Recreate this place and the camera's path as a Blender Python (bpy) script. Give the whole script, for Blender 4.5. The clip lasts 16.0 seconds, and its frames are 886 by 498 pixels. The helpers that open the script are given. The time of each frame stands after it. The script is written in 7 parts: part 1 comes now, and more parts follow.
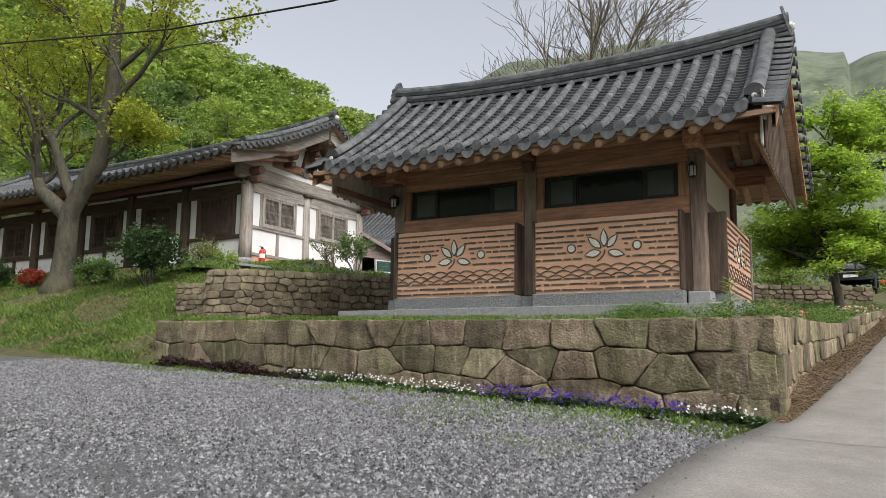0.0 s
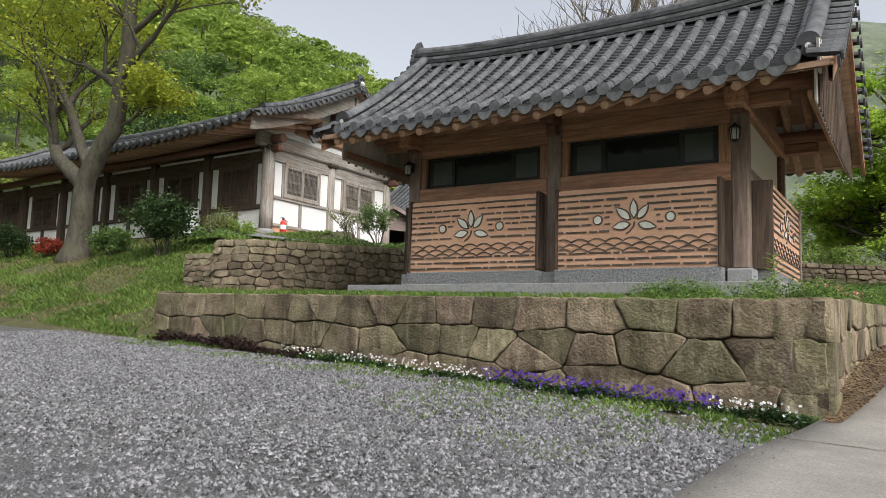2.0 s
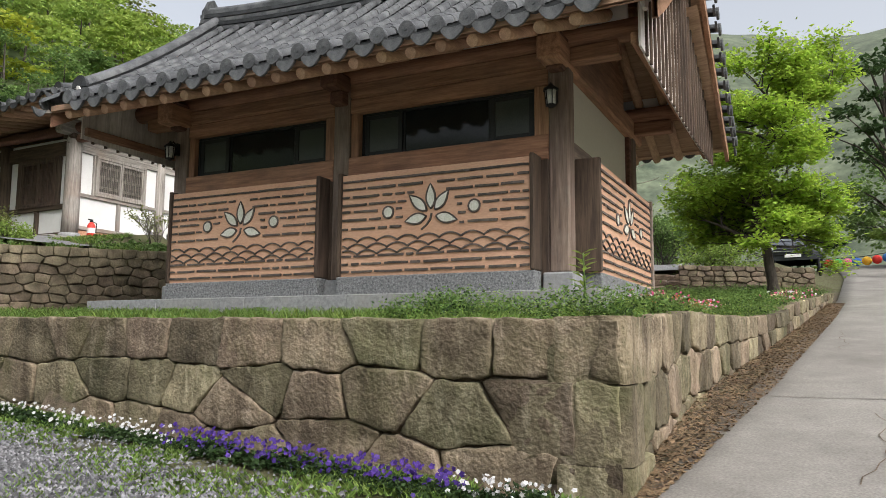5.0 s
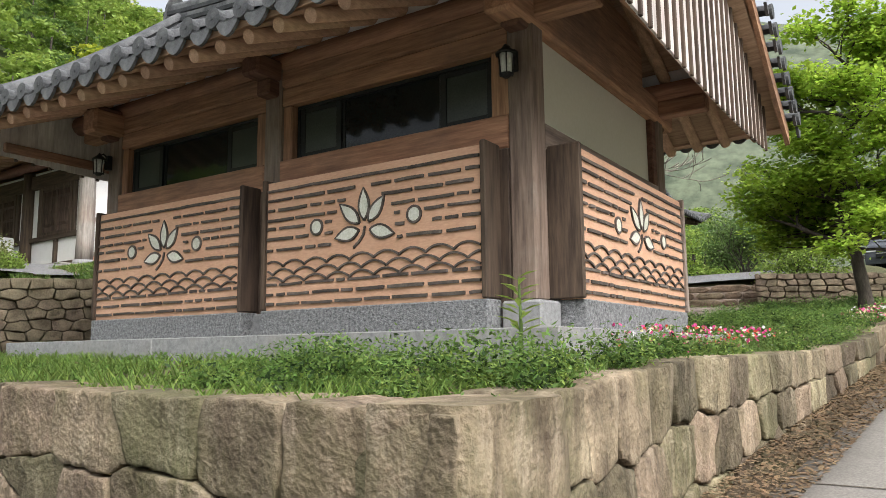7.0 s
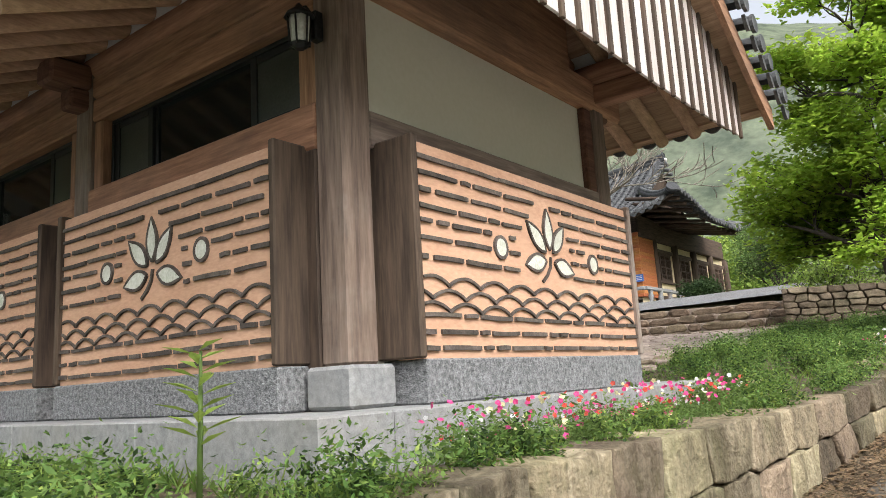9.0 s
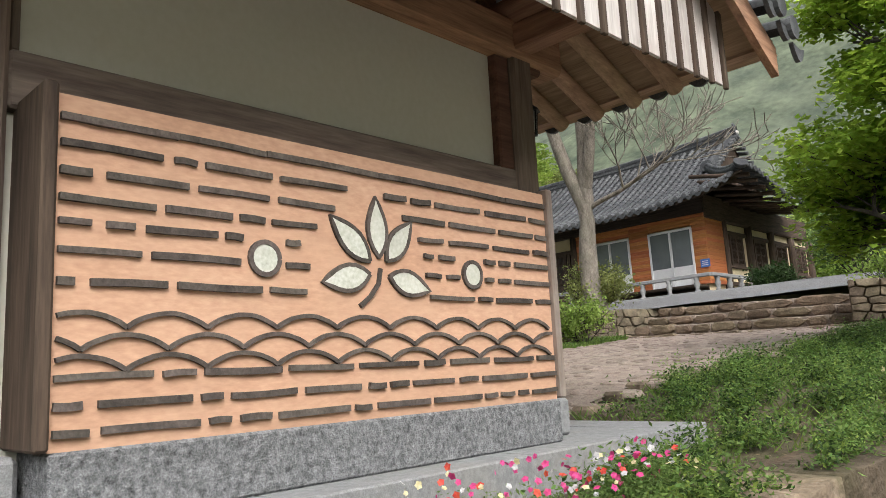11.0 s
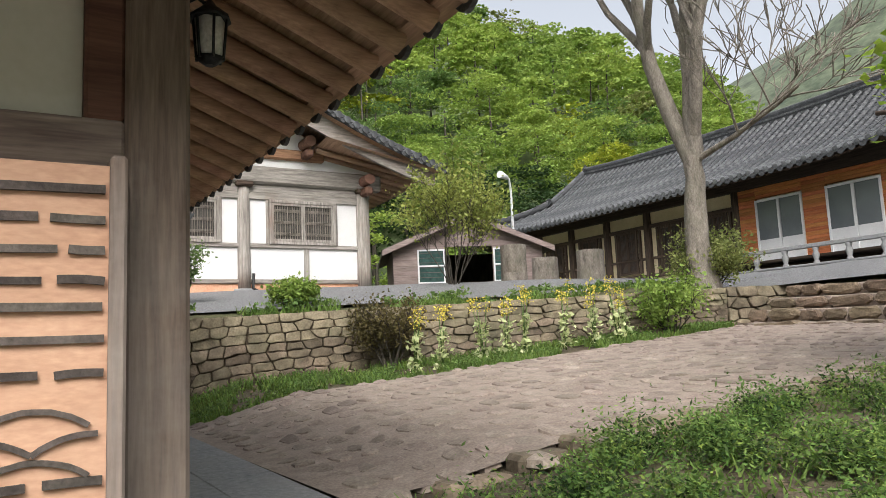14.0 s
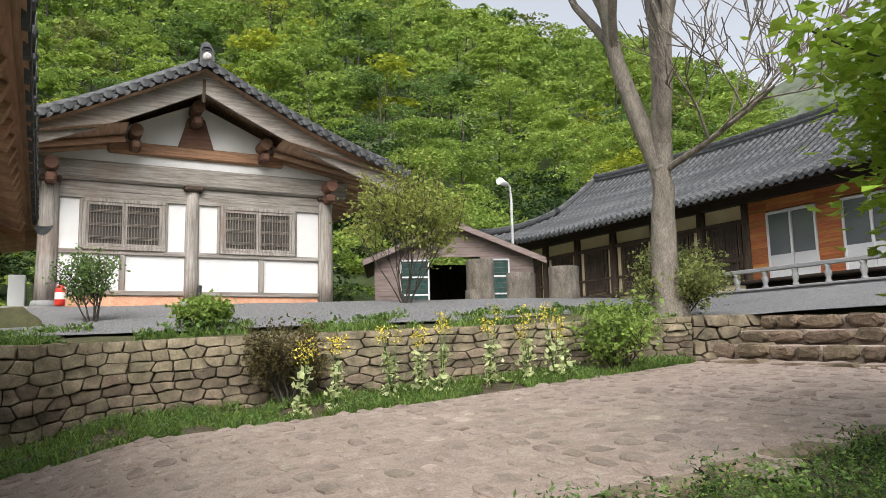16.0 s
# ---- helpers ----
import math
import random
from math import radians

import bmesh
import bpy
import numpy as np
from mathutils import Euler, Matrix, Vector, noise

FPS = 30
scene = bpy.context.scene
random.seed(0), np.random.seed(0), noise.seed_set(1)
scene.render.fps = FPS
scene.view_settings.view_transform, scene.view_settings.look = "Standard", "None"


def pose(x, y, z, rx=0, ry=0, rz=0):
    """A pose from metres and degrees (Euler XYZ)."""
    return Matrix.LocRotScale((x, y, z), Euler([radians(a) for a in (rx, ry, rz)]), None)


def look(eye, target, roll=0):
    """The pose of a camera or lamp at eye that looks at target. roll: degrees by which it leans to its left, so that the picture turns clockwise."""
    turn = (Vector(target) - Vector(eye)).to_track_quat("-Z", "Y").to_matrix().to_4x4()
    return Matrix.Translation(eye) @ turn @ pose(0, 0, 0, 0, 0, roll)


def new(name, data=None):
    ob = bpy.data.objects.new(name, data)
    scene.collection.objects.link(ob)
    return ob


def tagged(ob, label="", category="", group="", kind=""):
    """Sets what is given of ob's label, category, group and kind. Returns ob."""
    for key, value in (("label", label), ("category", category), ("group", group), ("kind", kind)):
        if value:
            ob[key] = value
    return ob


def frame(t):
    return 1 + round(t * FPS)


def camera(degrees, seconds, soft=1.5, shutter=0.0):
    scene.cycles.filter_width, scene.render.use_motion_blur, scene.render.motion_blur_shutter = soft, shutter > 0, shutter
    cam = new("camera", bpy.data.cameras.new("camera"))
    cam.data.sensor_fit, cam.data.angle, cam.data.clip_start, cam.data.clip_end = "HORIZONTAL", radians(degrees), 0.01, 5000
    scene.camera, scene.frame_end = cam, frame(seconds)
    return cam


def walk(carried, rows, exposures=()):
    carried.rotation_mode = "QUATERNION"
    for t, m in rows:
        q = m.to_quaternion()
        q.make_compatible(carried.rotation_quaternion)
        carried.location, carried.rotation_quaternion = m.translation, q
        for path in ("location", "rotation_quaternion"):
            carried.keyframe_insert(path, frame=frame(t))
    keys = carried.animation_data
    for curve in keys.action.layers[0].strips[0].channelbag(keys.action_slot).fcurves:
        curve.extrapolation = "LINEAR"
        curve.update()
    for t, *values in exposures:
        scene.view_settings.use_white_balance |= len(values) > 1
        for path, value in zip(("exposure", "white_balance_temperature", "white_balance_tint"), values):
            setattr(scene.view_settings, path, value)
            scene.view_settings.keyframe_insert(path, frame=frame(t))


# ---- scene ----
cam = camera(61.2, 16.0, soft=0.6)
METRES, EYE, TILT, LEAN, TURN = 16.5, 1.5, 0.0, 0.0, 29.5
ROWS = [
    (0.0, 0.0, 0.0, 0.0000, -0.04, 8.68, -0.28),
    (0.5, -0.0014, 0.0059, -0.0003, 1.45, 8.2, -0.39),
    (1.0, 0.005, 0.0203, 0.0001, 3.08, 7.66, -0.9),
    (1.5, 0.0143, 0.038, 0.0014, 3.59, 6.91, -1.17),
    (2.0, 0.0253, 0.0593, 0.0046, 3.03, 6.75, -1.32),
    (2.5, 0.0408, 0.0808, 0.0084, 2.11, 7.6, -1.49),
    (3.0, 0.0566, 0.1065, 0.0106, 0.65, 8.48, -1.21),
    (3.5, 0.0756, 0.1322, 0.0125, -1.31, 8.82, -0.84),
    (4.0, 0.0945, 0.1588, 0.0149, -3.14, 8.25, -0.62),
    (4.5, 0.1144, 0.1872, 0.0175, -3.66, 7.61, 0.08),
    (7.0, 0.2197, 0.3326, 0.0405, 4.21, 8.28, 1.06),
    (7.5, 0.2386, 0.3613, 0.0459, 4.89, 9.7, 2.44),
    (8.0, 0.261, 0.3882, 0.0502, 5.59, 10.53, 3.42),
    (8.5, 0.2793, 0.4166, 0.0535, 6.8, 10.59, 3.71),
    (9.0, 0.3001, 0.4452, 0.0569, 8.63, 10.49, 3.74),
    (9.5, 0.3191, 0.4721, 0.0621, 10.09, 10.0, 3.63),
    (12.0, 0.4058, 0.6172, 0.0837, 19.6, 8.88, 2.95),
    (12.5, 0.4247, 0.6453, 0.0871, 22.31, 8.12, 2.66),
    (13.0, 0.4381, 0.6744, 0.0920, 25.33, 7.75, 2.6),
    (13.5, 0.451, 0.7041, 0.0966, 28.2, 7.63, 2.63),
    (14.0, 0.4632, 0.7313, 0.1021, 29.97, 7.1, 2.5),
    (14.5, 0.4728, 0.7589, 0.1070, 30.26, 6.62, 1.99),
    (15.0, 0.4836, 0.7863, 0.1126, 30.24, 6.54, 1.48),
    (15.5, 0.4909, 0.8167, 0.1170, 30.77, 7.01, 1.32),
    (16.0, 0.504, 0.8458, 0.1212, 32.38, 7.49, 1.27),
]
walk(cam, [(t, pose(0, 0, EYE, TILT, LEAN, TURN) @ pose(METRES * x, METRES * y, METRES * z, 90 + pitch, roll, yaw)) for t, x, y, z, yaw, pitch, roll in ROWS],
     exposures=((0.0, 0.75), (3.5, 0.85), (4.7, 0.85), (7.0, 1.12), (8.5, 1.12), (9.5, 1.28), (12.0, 0.58), (14.5, 0.95), (16.0, 0.88)))


# ---- light ----
world = bpy.data.worlds.new("overcast_sky")
scene.world = world
world.use_nodes = True
wn = world.node_tree
sky = wn.nodes.new("ShaderNodeTexSky")
sky.sky_type, sky.sun_disc = "NISHITA", False
sky.sun_elevation, sky.sun_rotation = radians(47), radians(118)
sky.dust_density, sky.air_density, sky.ozone_density = 6.0, 1.0, 1.0
grey = wn.nodes.new("ShaderNodeHueSaturation")
grey.inputs["Saturation"].default_value = 0.32
wn.links.new(sky.outputs[0], grey.inputs["Color"])
wn.links.new(grey.outputs[0], wn.nodes["Background"].inputs["Color"])
wn.nodes["Background"].inputs["Strength"].default_value = 0.15
sun_data = bpy.data.lights.new("sun", "SUN")
sun_data.energy, sun_data.angle, sun_data.color = 0.75, radians(30), (1.0, 0.98, 0.95)
sun = new("sun", sun_data)
sun.matrix_world = look((80, -30, 102), (-5, 15, 0))


# ---- mesh tools ----
class Shape:
    """Collects vertices and faces of one mesh."""

    def __init__(self):
        self.v, self.f, self.s = [], [], []

    def add(self, verts, faces, smooth=False):
        n = len(self.v)
        self.v.extend(tuple(p) for p in verts)
        self.f.extend(tuple(i + n for i in q) for q in faces)
        self.s.extend([smooth] * len(faces))
        return self

    def box(self, a, b, c=0.008, m=None):
        """A box from corner a to corner b with chamfered edges."""
        lo, hi = Vector(a), Vector(b)
        c = min(c, *[(hi[i] - lo[i]) * 0.45 for i in range(3)])
        pts, key = [], {}
        for sx in (0, 1):
            for sy in (0, 1):
                for sz in (0, 1):
                    s = (sx, sy, sz)
                    for ax in range(3):
                        p = []
                        for i in range(3):
                            e = hi[i] if s[i] else lo[i]
                            if i != ax:
                                e += -c if s[i] else c
                            p.append(e)
                        key[s, ax] = len(pts)
                        pts.append(Vector(p))
        faces = []
        for ax in range(3):
            u, w = (ax + 1) % 3, (ax + 2) % 3
            for side in (0, 1):
                ring = []
                for du, dw in ((0, 0), (1, 0), (1, 1), (0, 1)):
                    s = [0, 0, 0]
                    s[ax], s[u], s[w] = side, du, dw
                    ring.append(key[tuple(s), ax])
                faces.append(ring if side else ring[::-1])
            for du in (0, 1):
                for dw in (0, 1):
                    s0, s1 = [0, 0, 0], [0, 0, 0]
                    s0[ax], s1[ax] = 0, 1
                    s0[u] = s1[u] = du
                    s0[w] = s1[w] = dw
                    q = [key[tuple(s0), u], key[tuple(s1), u], key[tuple(s1), w], key[tuple(s0), w]]
                    faces.append(q if du != dw else q[::-1])
        for s in [(i, j, k) for i in (0, 1) for j in (0, 1) for k in (0, 1)]:
            q = [key[s, 0], key[s, 1], key[s, 2]]
            faces.append(q if (sum(s) % 2) else q[::-1])
        if m is not None:
            pts = [m @ p for p in pts]
        return self.add(pts, faces)

    def tube(self, pts, radii, n=10, caps=True, flat=1.0):
        """A round bar along pts with a radius at each."""
        pts = [Vector(p) for p in pts]
        vs, fs = [], []
        up = Vector((0, 0, 1))
        for i, p in enumerate(pts):
            d = (pts[min(i + 1, len(pts) - 1)] - pts[max(i - 1, 0)]).normalized()
            if abs(d.dot(up)) > 0.95:
                up = Vector((1, 0, 0)) if abs(d.x) < 0.9 else Vector((0, 1, 0))
            a = d.cross(up).normalized()
            b = a.cross(d).normalized()
            up = b
            r = radii[i] if hasattr(radii, "__len__") else radii
            for k in range(n):
                t = 2 * math.pi * k / n
                vs.append(p + a * math.cos(t) * r + b * math.sin(t) * r * flat)
        for i in range(len(pts) - 1):
            for k in range(n):
                k2 = (k + 1) % n
                fs.append((i * n + k, i * n + k2, (i + 1) * n + k2, (i + 1) * n + k))
        self.add(vs, fs, True)
        if caps:
            m = len(self.v) - len(vs)
            e = m + (len(pts) - 1) * n
            self.f += [tuple(m + k for k in range(n))[::-1], tuple(e + k for k in range(n))]
            self.s += [False, False]
        return self

    def sheet(self, rows, smooth=True, close=False):
        """A grid of points, a list of equal rows."""
        w = len(rows[0])
        vs = [p for r in rows for p in r]
        fs = [(i * w + j, i * w + j + 1, (i + 1) * w + j + 1, (i + 1) * w + j)
              for i in range(len(rows) - 1) for j in range(w - 1)]
        return self.add(vs, fs, smooth)

    def prism(self, outline, m, depth):
        """A flat outline (2D) raised by depth along z of the pose m."""
        n = len(outline)
        vs = [m @ Vector((x, y, 0)) for x, y in outline] + [m @ Vector((x, y, depth)) for x, y in outline]
        fs = [tuple(range(n))[::-1], tuple(range(n, 2 * n))]
        fs += [(i, (i + 1) % n, n + (i + 1) % n, n + i) for i in range(n)]
        return self.add(vs, fs)

    def mesh(self, name):
        me = bpy.data.meshes.new(name)
        me.from_pydata(self.v, [], self.f)
        me.polygons.foreach_set("use_smooth", self.s)
        me.update()
        return me


def part(name, shape, material, parent=None, label="", m=None):
    """One mesh object, under parent if one is given. shape: a Shape or a ready mesh."""
    if isinstance(shape, Shape):
        shape = shape.mesh(name)
        shape.materials.append(material)
    ob = new(name, shape)
    if m is not None:
        ob.matrix_basis = m
    if parent is not None:
        ob.parent = parent
    return tagged(ob, label)


def thing(name, label, category, group="", kind="", at=(0, 0, 0)):
    ob = new(name)
    ob.location = at
    ob.empty_display_size = 0.1
    return tagged(ob, label, category, group, kind)


def smooth(a, b, x):
    t = min(1.0, max(0.0, (x - a) / (b - a)))
    return t * t * (3 - 2 * t)


def lerp(a, b, t):
    return a + (b - a) * t


def table(xs, ys, x):
    return float(np.interp(x, xs, ys))


def fbm(x, y, z=0.0, o=4):
    return noise.fractal(Vector((x, y, z)), 1.0, 2.0, o)


# ---- materials ----
def stuff_mat(name, dark, light, scale=3.0, rough=0.85, bump=0.3, grain=60.0, stretch=(1, 1, 1), rnd=0.0, metal=0.0,
              stain=None, stain_scale=0.6, stain_amount=0.5, mid=0.5, trans=0.0, island=0.0, spec=0.3, bdist=0.02, streak=None, mottle=0.55):
    """A surface with two scales of colour variation, fine relief, and variation from piece to piece."""
    m = bpy.data.materials.new(name)
    m.use_nodes = True
    t = m.node_tree
    N, L = t.nodes, t.links
    bsdf = N["Principled BSDF"]
    co = N.new("ShaderNodeTexCoord")
    mp = N.new("ShaderNodeMapping")
    mp.inputs["Scale"].default_value = stretch
    L.new(co.outputs["Object"], mp.inputs["Vector"])
    n1 = N.new("ShaderNodeTexNoise")
    n1.inputs["Scale"].default_value, n1.inputs["Detail"].default_value, n1.inputs["Roughness"].default_value = scale, 6, 0.65
    L.new(mp.outputs[0], n1.inputs["Vector"])
    ramp = N.new("ShaderNodeValToRGB")
    ramp.color_ramp.elements[0].position, ramp.color_ramp.elements[1].position = mid - 0.2, mid + 0.2
    ramp.color_ramp.elements[0].color, ramp.color_ramp.elements[1].color = (*dark, 1), (*light, 1)
    L.new(n1.outputs["Fac"], ramp.inputs[0])
    n2 = N.new("ShaderNodeTexNoise")
    n2.inputs["Scale"].default_value, n2.inputs["Detail"].default_value = grain, 4
    L.new(mp.outputs[0], n2.inputs["Vector"])
    mul = N.new("ShaderNodeMix")
    mul.data_type, mul.blend_type = "RGBA", "OVERLAY"
    mul.inputs[0].default_value = mottle
    L.new(ramp.outputs[0], mul.inputs[6])
    L.new(n2.outputs["Fac"], mul.inputs[7])
    out = mul.outputs[2]
    if stain:
        n3 = N.new("ShaderNodeTexNoise")
        n3.inputs["Scale"].default_value, n3.inputs["Detail"].default_value, n3.inputs["Roughness"].default_value = stain_scale, 7, 0.7
        L.new(co.outputs["Object"], n3.inputs["Vector"])
        r3 = N.new("ShaderNodeMapRange")
        r3.inputs[1].default_value, r3.inputs[2].default_value, r3.inputs[4].default_value = 0.47, 0.66, stain_amount
        L.new(n3.outputs["Fac"], r3.inputs[0])
        mx = N.new("ShaderNodeMix")
        mx.data_type = "RGBA"
        L.new(r3.outputs[0], mx.inputs[0])
        L.new(out, mx.inputs[6])
        mx.inputs[7].default_value = (*stain, 1)
        out = mx.outputs[2]
    for k, (col, lo, amount) in enumerate(streak or ()):
        m4 = N.new("ShaderNodeMapping")
        m4.inputs["Scale"].default_value = (7, 7, 1.1 + 0.9 * k)
        m4.inputs["Location"].default_value = (3.7 * k, 1.9 * k, 5.1 * k)
        L.new(co.outputs["Object"], m4.inputs["Vector"])
        n4 = N.new("ShaderNodeTexNoise")
        n4.inputs["Scale"].default_value, n4.inputs["Detail"].default_value, n4.inputs["Roughness"].default_value = 1.0, 6, 0.7
        L.new(m4.outputs[0], n4.inputs["Vector"])
        r4 = N.new("ShaderNodeMapRange")
        r4.inputs[1].default_value, r4.inputs[2].default_value, r4.inputs[4].default_value = lo, lo + 0.17, amount
        L.new(n4.outputs["Fac"], r4.inputs[0])
        mx4 = N.new("ShaderNodeMix")
        mx4.data_type = "RGBA"
        L.new(r4.outputs[0], mx4.inputs[0])
        L.new(out, mx4.inputs[6])
        mx4.inputs[7].default_value = (*col, 1)
        out = mx4.outputs[2]
    if rnd or island:
        src = N.new("ShaderNodeNewGeometry").outputs["Random Per Island"] if island else N.new("ShaderNodeObjectInfo").outputs["Random"]
        amount = rnd or island
        hv = N.new("ShaderNodeHueSaturation")
        r1 = N.new("ShaderNodeMapRange")
        r1.inputs[3].default_value, r1.inputs[4].default_value = 1 - amount, 1 + amount
        L.new(src, r1.inputs[0])
        L.new(r1.outputs[0], hv.inputs["Value"])
        r2 = N.new("ShaderNodeMapRange")
        r2.inputs[3].default_value, r2.inputs[4].default_value = 0.5 - amount * 0.05, 0.5 + amount * 0.05
        wrap = N.new("ShaderNodeMath")
        wrap.operation = "FRACT"
        tim = N.new("ShaderNodeMath")
        tim.operation, tim.inputs[1].default_value = "MULTIPLY", 7.3
        L.new(src, tim.inputs[0])
        L.new(tim.outputs[0], wrap.inputs[0])
        L.new(wrap.outputs[0], r2.inputs[0])
        L.new(r2.outputs[0], hv.inputs["Hue"])
        L.new(out, hv.inputs["Color"])
        out = hv.outputs[0]
    L.new(out, bsdf.inputs["Base Color"])
    bsdf.inputs["Roughness"].default_value, bsdf.inputs["Metallic"].default_value = rough, metal
    bsdf.inputs["Specular IOR Level"].default_value = spec
    if bump:
        add = N.new("ShaderNodeMath")
        add.operation = "MULTIPLY_ADD"
        add.inputs[1].default_value = 0.5
        L.new(n2.outputs["Fac"], add.inputs[0])
        L.new(n1.outputs["Fac"], add.inputs[2])
        bp = N.new("ShaderNodeBump")
        bp.inputs["Strength"].default_value, bp.inputs["Distance"].default_value = bump, bdist
        L.new(add.outputs[0], bp.inputs["Height"])
        L.new(bp.outputs[0], bsdf.inputs["Normal"])
    if trans:
        tr = N.new("ShaderNodeBsdfTranslucent")
        L.new(out, tr.inputs["Color"])
        ms = N.new("ShaderNodeMixShader")
        ms.inputs[0].default_value = trans
        L.new(bsdf.outputs[0], ms.inputs[1])
        L.new(tr.outputs[0], ms.inputs[2])
        L.new(ms.outputs[0], N["Material Output"].inputs["Surface"])
    return m


def wood(name, dark, light, axis, rough=0.8, rnd=0.12, **k):
    st = [9.0, 9.0, 9.0]
    st[axis] = 0.7
    return stuff_mat(name, dark, light, scale=2.2, grain=9.0, rough=rough, stretch=st, bump=0.3, rnd=rnd, bdist=0.005, mottle=0.38, **k)


RED_D, RED_L = (0.19, 0.098, 0.06), (0.45, 0.252, 0.155)
red_wood = [wood("stained_timber_" + "xyz"[i], RED_D, RED_L, i, stain=(0.11, 0.085, 0.07), stain_amount=0.5) for i in range(3)]
GREY_D, GREY_L = (0.15, 0.133, 0.12), (0.4, 0.37, 0.335)
grey_wood = [wood("weathered_timber_" + "xyz"[i], GREY_D, GREY_L, i, stain=(0.2, 0.12, 0.08), stain_amount=0.55) for i in range(3)]
DARK_D, DARK_L = (0.03, 0.021, 0.016), (0.115, 0.08, 0.058)
dark_wood = [wood("dark_timber_" + "xyz"[i], DARK_D, DARK_L, i) for i in range(3)]
# near-black timber: the shade under a deep eave is put into its colour
eave_shade_wood = wood("eave_shaded_timber", (0.018, 0.013, 0.01), (0.06, 0.043, 0.032), 0)
pale_wood = wood("bleached_board", (0.46, 0.43, 0.41), (0.7, 0.67, 0.64), 2, stain=(0.25, 0.2, 0.17), stain_amount=0.5)
rafter_wood = wood("rafter_pine", (0.29, 0.175, 0.115), (0.54, 0.36, 0.24), 1, rnd=0.18)
cedar = wood("orange_cedar", (0.3, 0.1, 0.034), (0.53, 0.21, 0.076), 0, rnd=0.25, rough=0.55)
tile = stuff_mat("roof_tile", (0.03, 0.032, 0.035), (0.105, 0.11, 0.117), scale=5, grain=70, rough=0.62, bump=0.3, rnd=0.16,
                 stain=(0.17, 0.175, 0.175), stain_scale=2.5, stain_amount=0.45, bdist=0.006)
# darker tile grey for pan tiles, ridge beds and ridge ends
tile_dark = stuff_mat("dark_roof_tile", (0.015, 0.016, 0.018), (0.05, 0.053, 0.057), scale=6, grain=70, rough=0.6, bump=0.4, rnd=0.25)
mortar = stuff_mat("lime_mortar", (0.42, 0.41, 0.39), (0.62, 0.6, 0.57), scale=8, grain=80, stain=(0.2, 0.2, 0.19))
plaster_white = stuff_mat("white_plaster", (0.63, 0.63, 0.625), (0.74, 0.74, 0.735), scale=1.5, grain=50, bump=0.08, stain=(0.66, 0.64, 0.6), stain_amount=0.35, mottle=0.25)
plaster_cream = stuff_mat("cream_plaster", (0.585, 0.575, 0.495), (0.6, 0.59, 0.51), scale=0.6, grain=30, bump=0.004, stain=(0.55, 0.54, 0.47), stain_amount=0.15, stain_scale=0.5, mottle=0.1)
plaster_yellow = stuff_mat("yellow_plaster", (0.62, 0.52, 0.33), (0.74, 0.64, 0.44), scale=1.5, grain=50, bump=0.08)
clay = stuff_mat("terracotta_render", (0.52, 0.305, 0.2), (0.6, 0.375, 0.258), scale=2.2, grain=45, rough=0.9, bump=0.22, bdist=0.008, stretch=(0.5, 0.5, 1.6),
                 stain=(0.55, 0.355, 0.245), stain_scale=1.7, stain_amount=0.6, mottle=0.3)
granite = stuff_mat("grey_granite", (0.17, 0.175, 0.182), (0.3, 0.305, 0.31), scale=26, grain=170, rough=0.8, bump=0.35, bdist=0.004,
                    stain=(0.26, 0.25, 0.23), stain_scale=1.5)
granite_rough = stuff_mat("chiselled_granite", (0.075, 0.078, 0.082), (0.33, 0.34, 0.35), scale=38, grain=140, rough=0.9, bump=0.9, bdist=0.02)
sandstone = stuff_mat("mossy_sandstone", (0.075, 0.06, 0.04), (0.27, 0.222, 0.15), scale=2.6, grain=34, rough=0.92, bump=1.0, rnd=0.45, bdist=0.035,
                      stain=(0.085, 0.09, 0.035), stain_scale=1.4, stain_amount=0.6, streak=(((0.05, 0.036, 0.024), 0.49, 0.6), ((0.4, 0.34, 0.25), 0.53, 0.55)))
rubble = stuff_mat("rubble_stone", (0.08, 0.064, 0.046), (0.27, 0.218, 0.155), scale=4, grain=40, rough=0.92, bump=0.7, rnd=0.3, bdist=0.02,
                   stain=(0.1, 0.095, 0.06), stain_scale=2.5, stain_amount=0.5)
cobble = stuff_mat("pinkish_paving_stone", (0.185, 0.145, 0.12), (0.34, 0.285, 0.24), scale=7, grain=50, rough=0.85, bump=0.6, rnd=0.2, bdist=0.02,
                   stain=(0.12, 0.095, 0.075), stain_scale=1.5, stain_amount=0.5)
sand_joint = stuff_mat("sandy_joint", (0.2, 0.157, 0.13), (0.32, 0.262, 0.22), scale=6, grain=60)
concrete = stuff_mat("worn_concrete", (0.17, 0.16, 0.146), (0.25, 0.237, 0.217), scale=1.2, grain=60, rough=0.9, bump=0.25, bdist=0.006,
                     stain=(0.13, 0.12, 0.107), stain_scale=0.9, stain_amount=0.55)
soil = stuff_mat("dark_soil", (0.05, 0.036, 0.024), (0.15, 0.11, 0.075), scale=6, grain=50, bump=0.8, bdist=0.03)
bed_soil = stuff_mat("littered_bed_soil", (0.045, 0.035, 0.023), (0.14, 0.11, 0.075), scale=9, grain=60, bump=0.9, bdist=0.03, stain=(0.07, 0.08, 0.03), stain_scale=2.0, stain_amount=0.6)
gravel = stuff_mat("grey_gravel", (0.035, 0.035, 0.036), (0.18, 0.18, 0.187), scale=52, grain=150, bump=1.0, bdist=0.03, stain=(0.085, 0.09, 0.07), stain_scale=0.8, stain_amount=0.45)
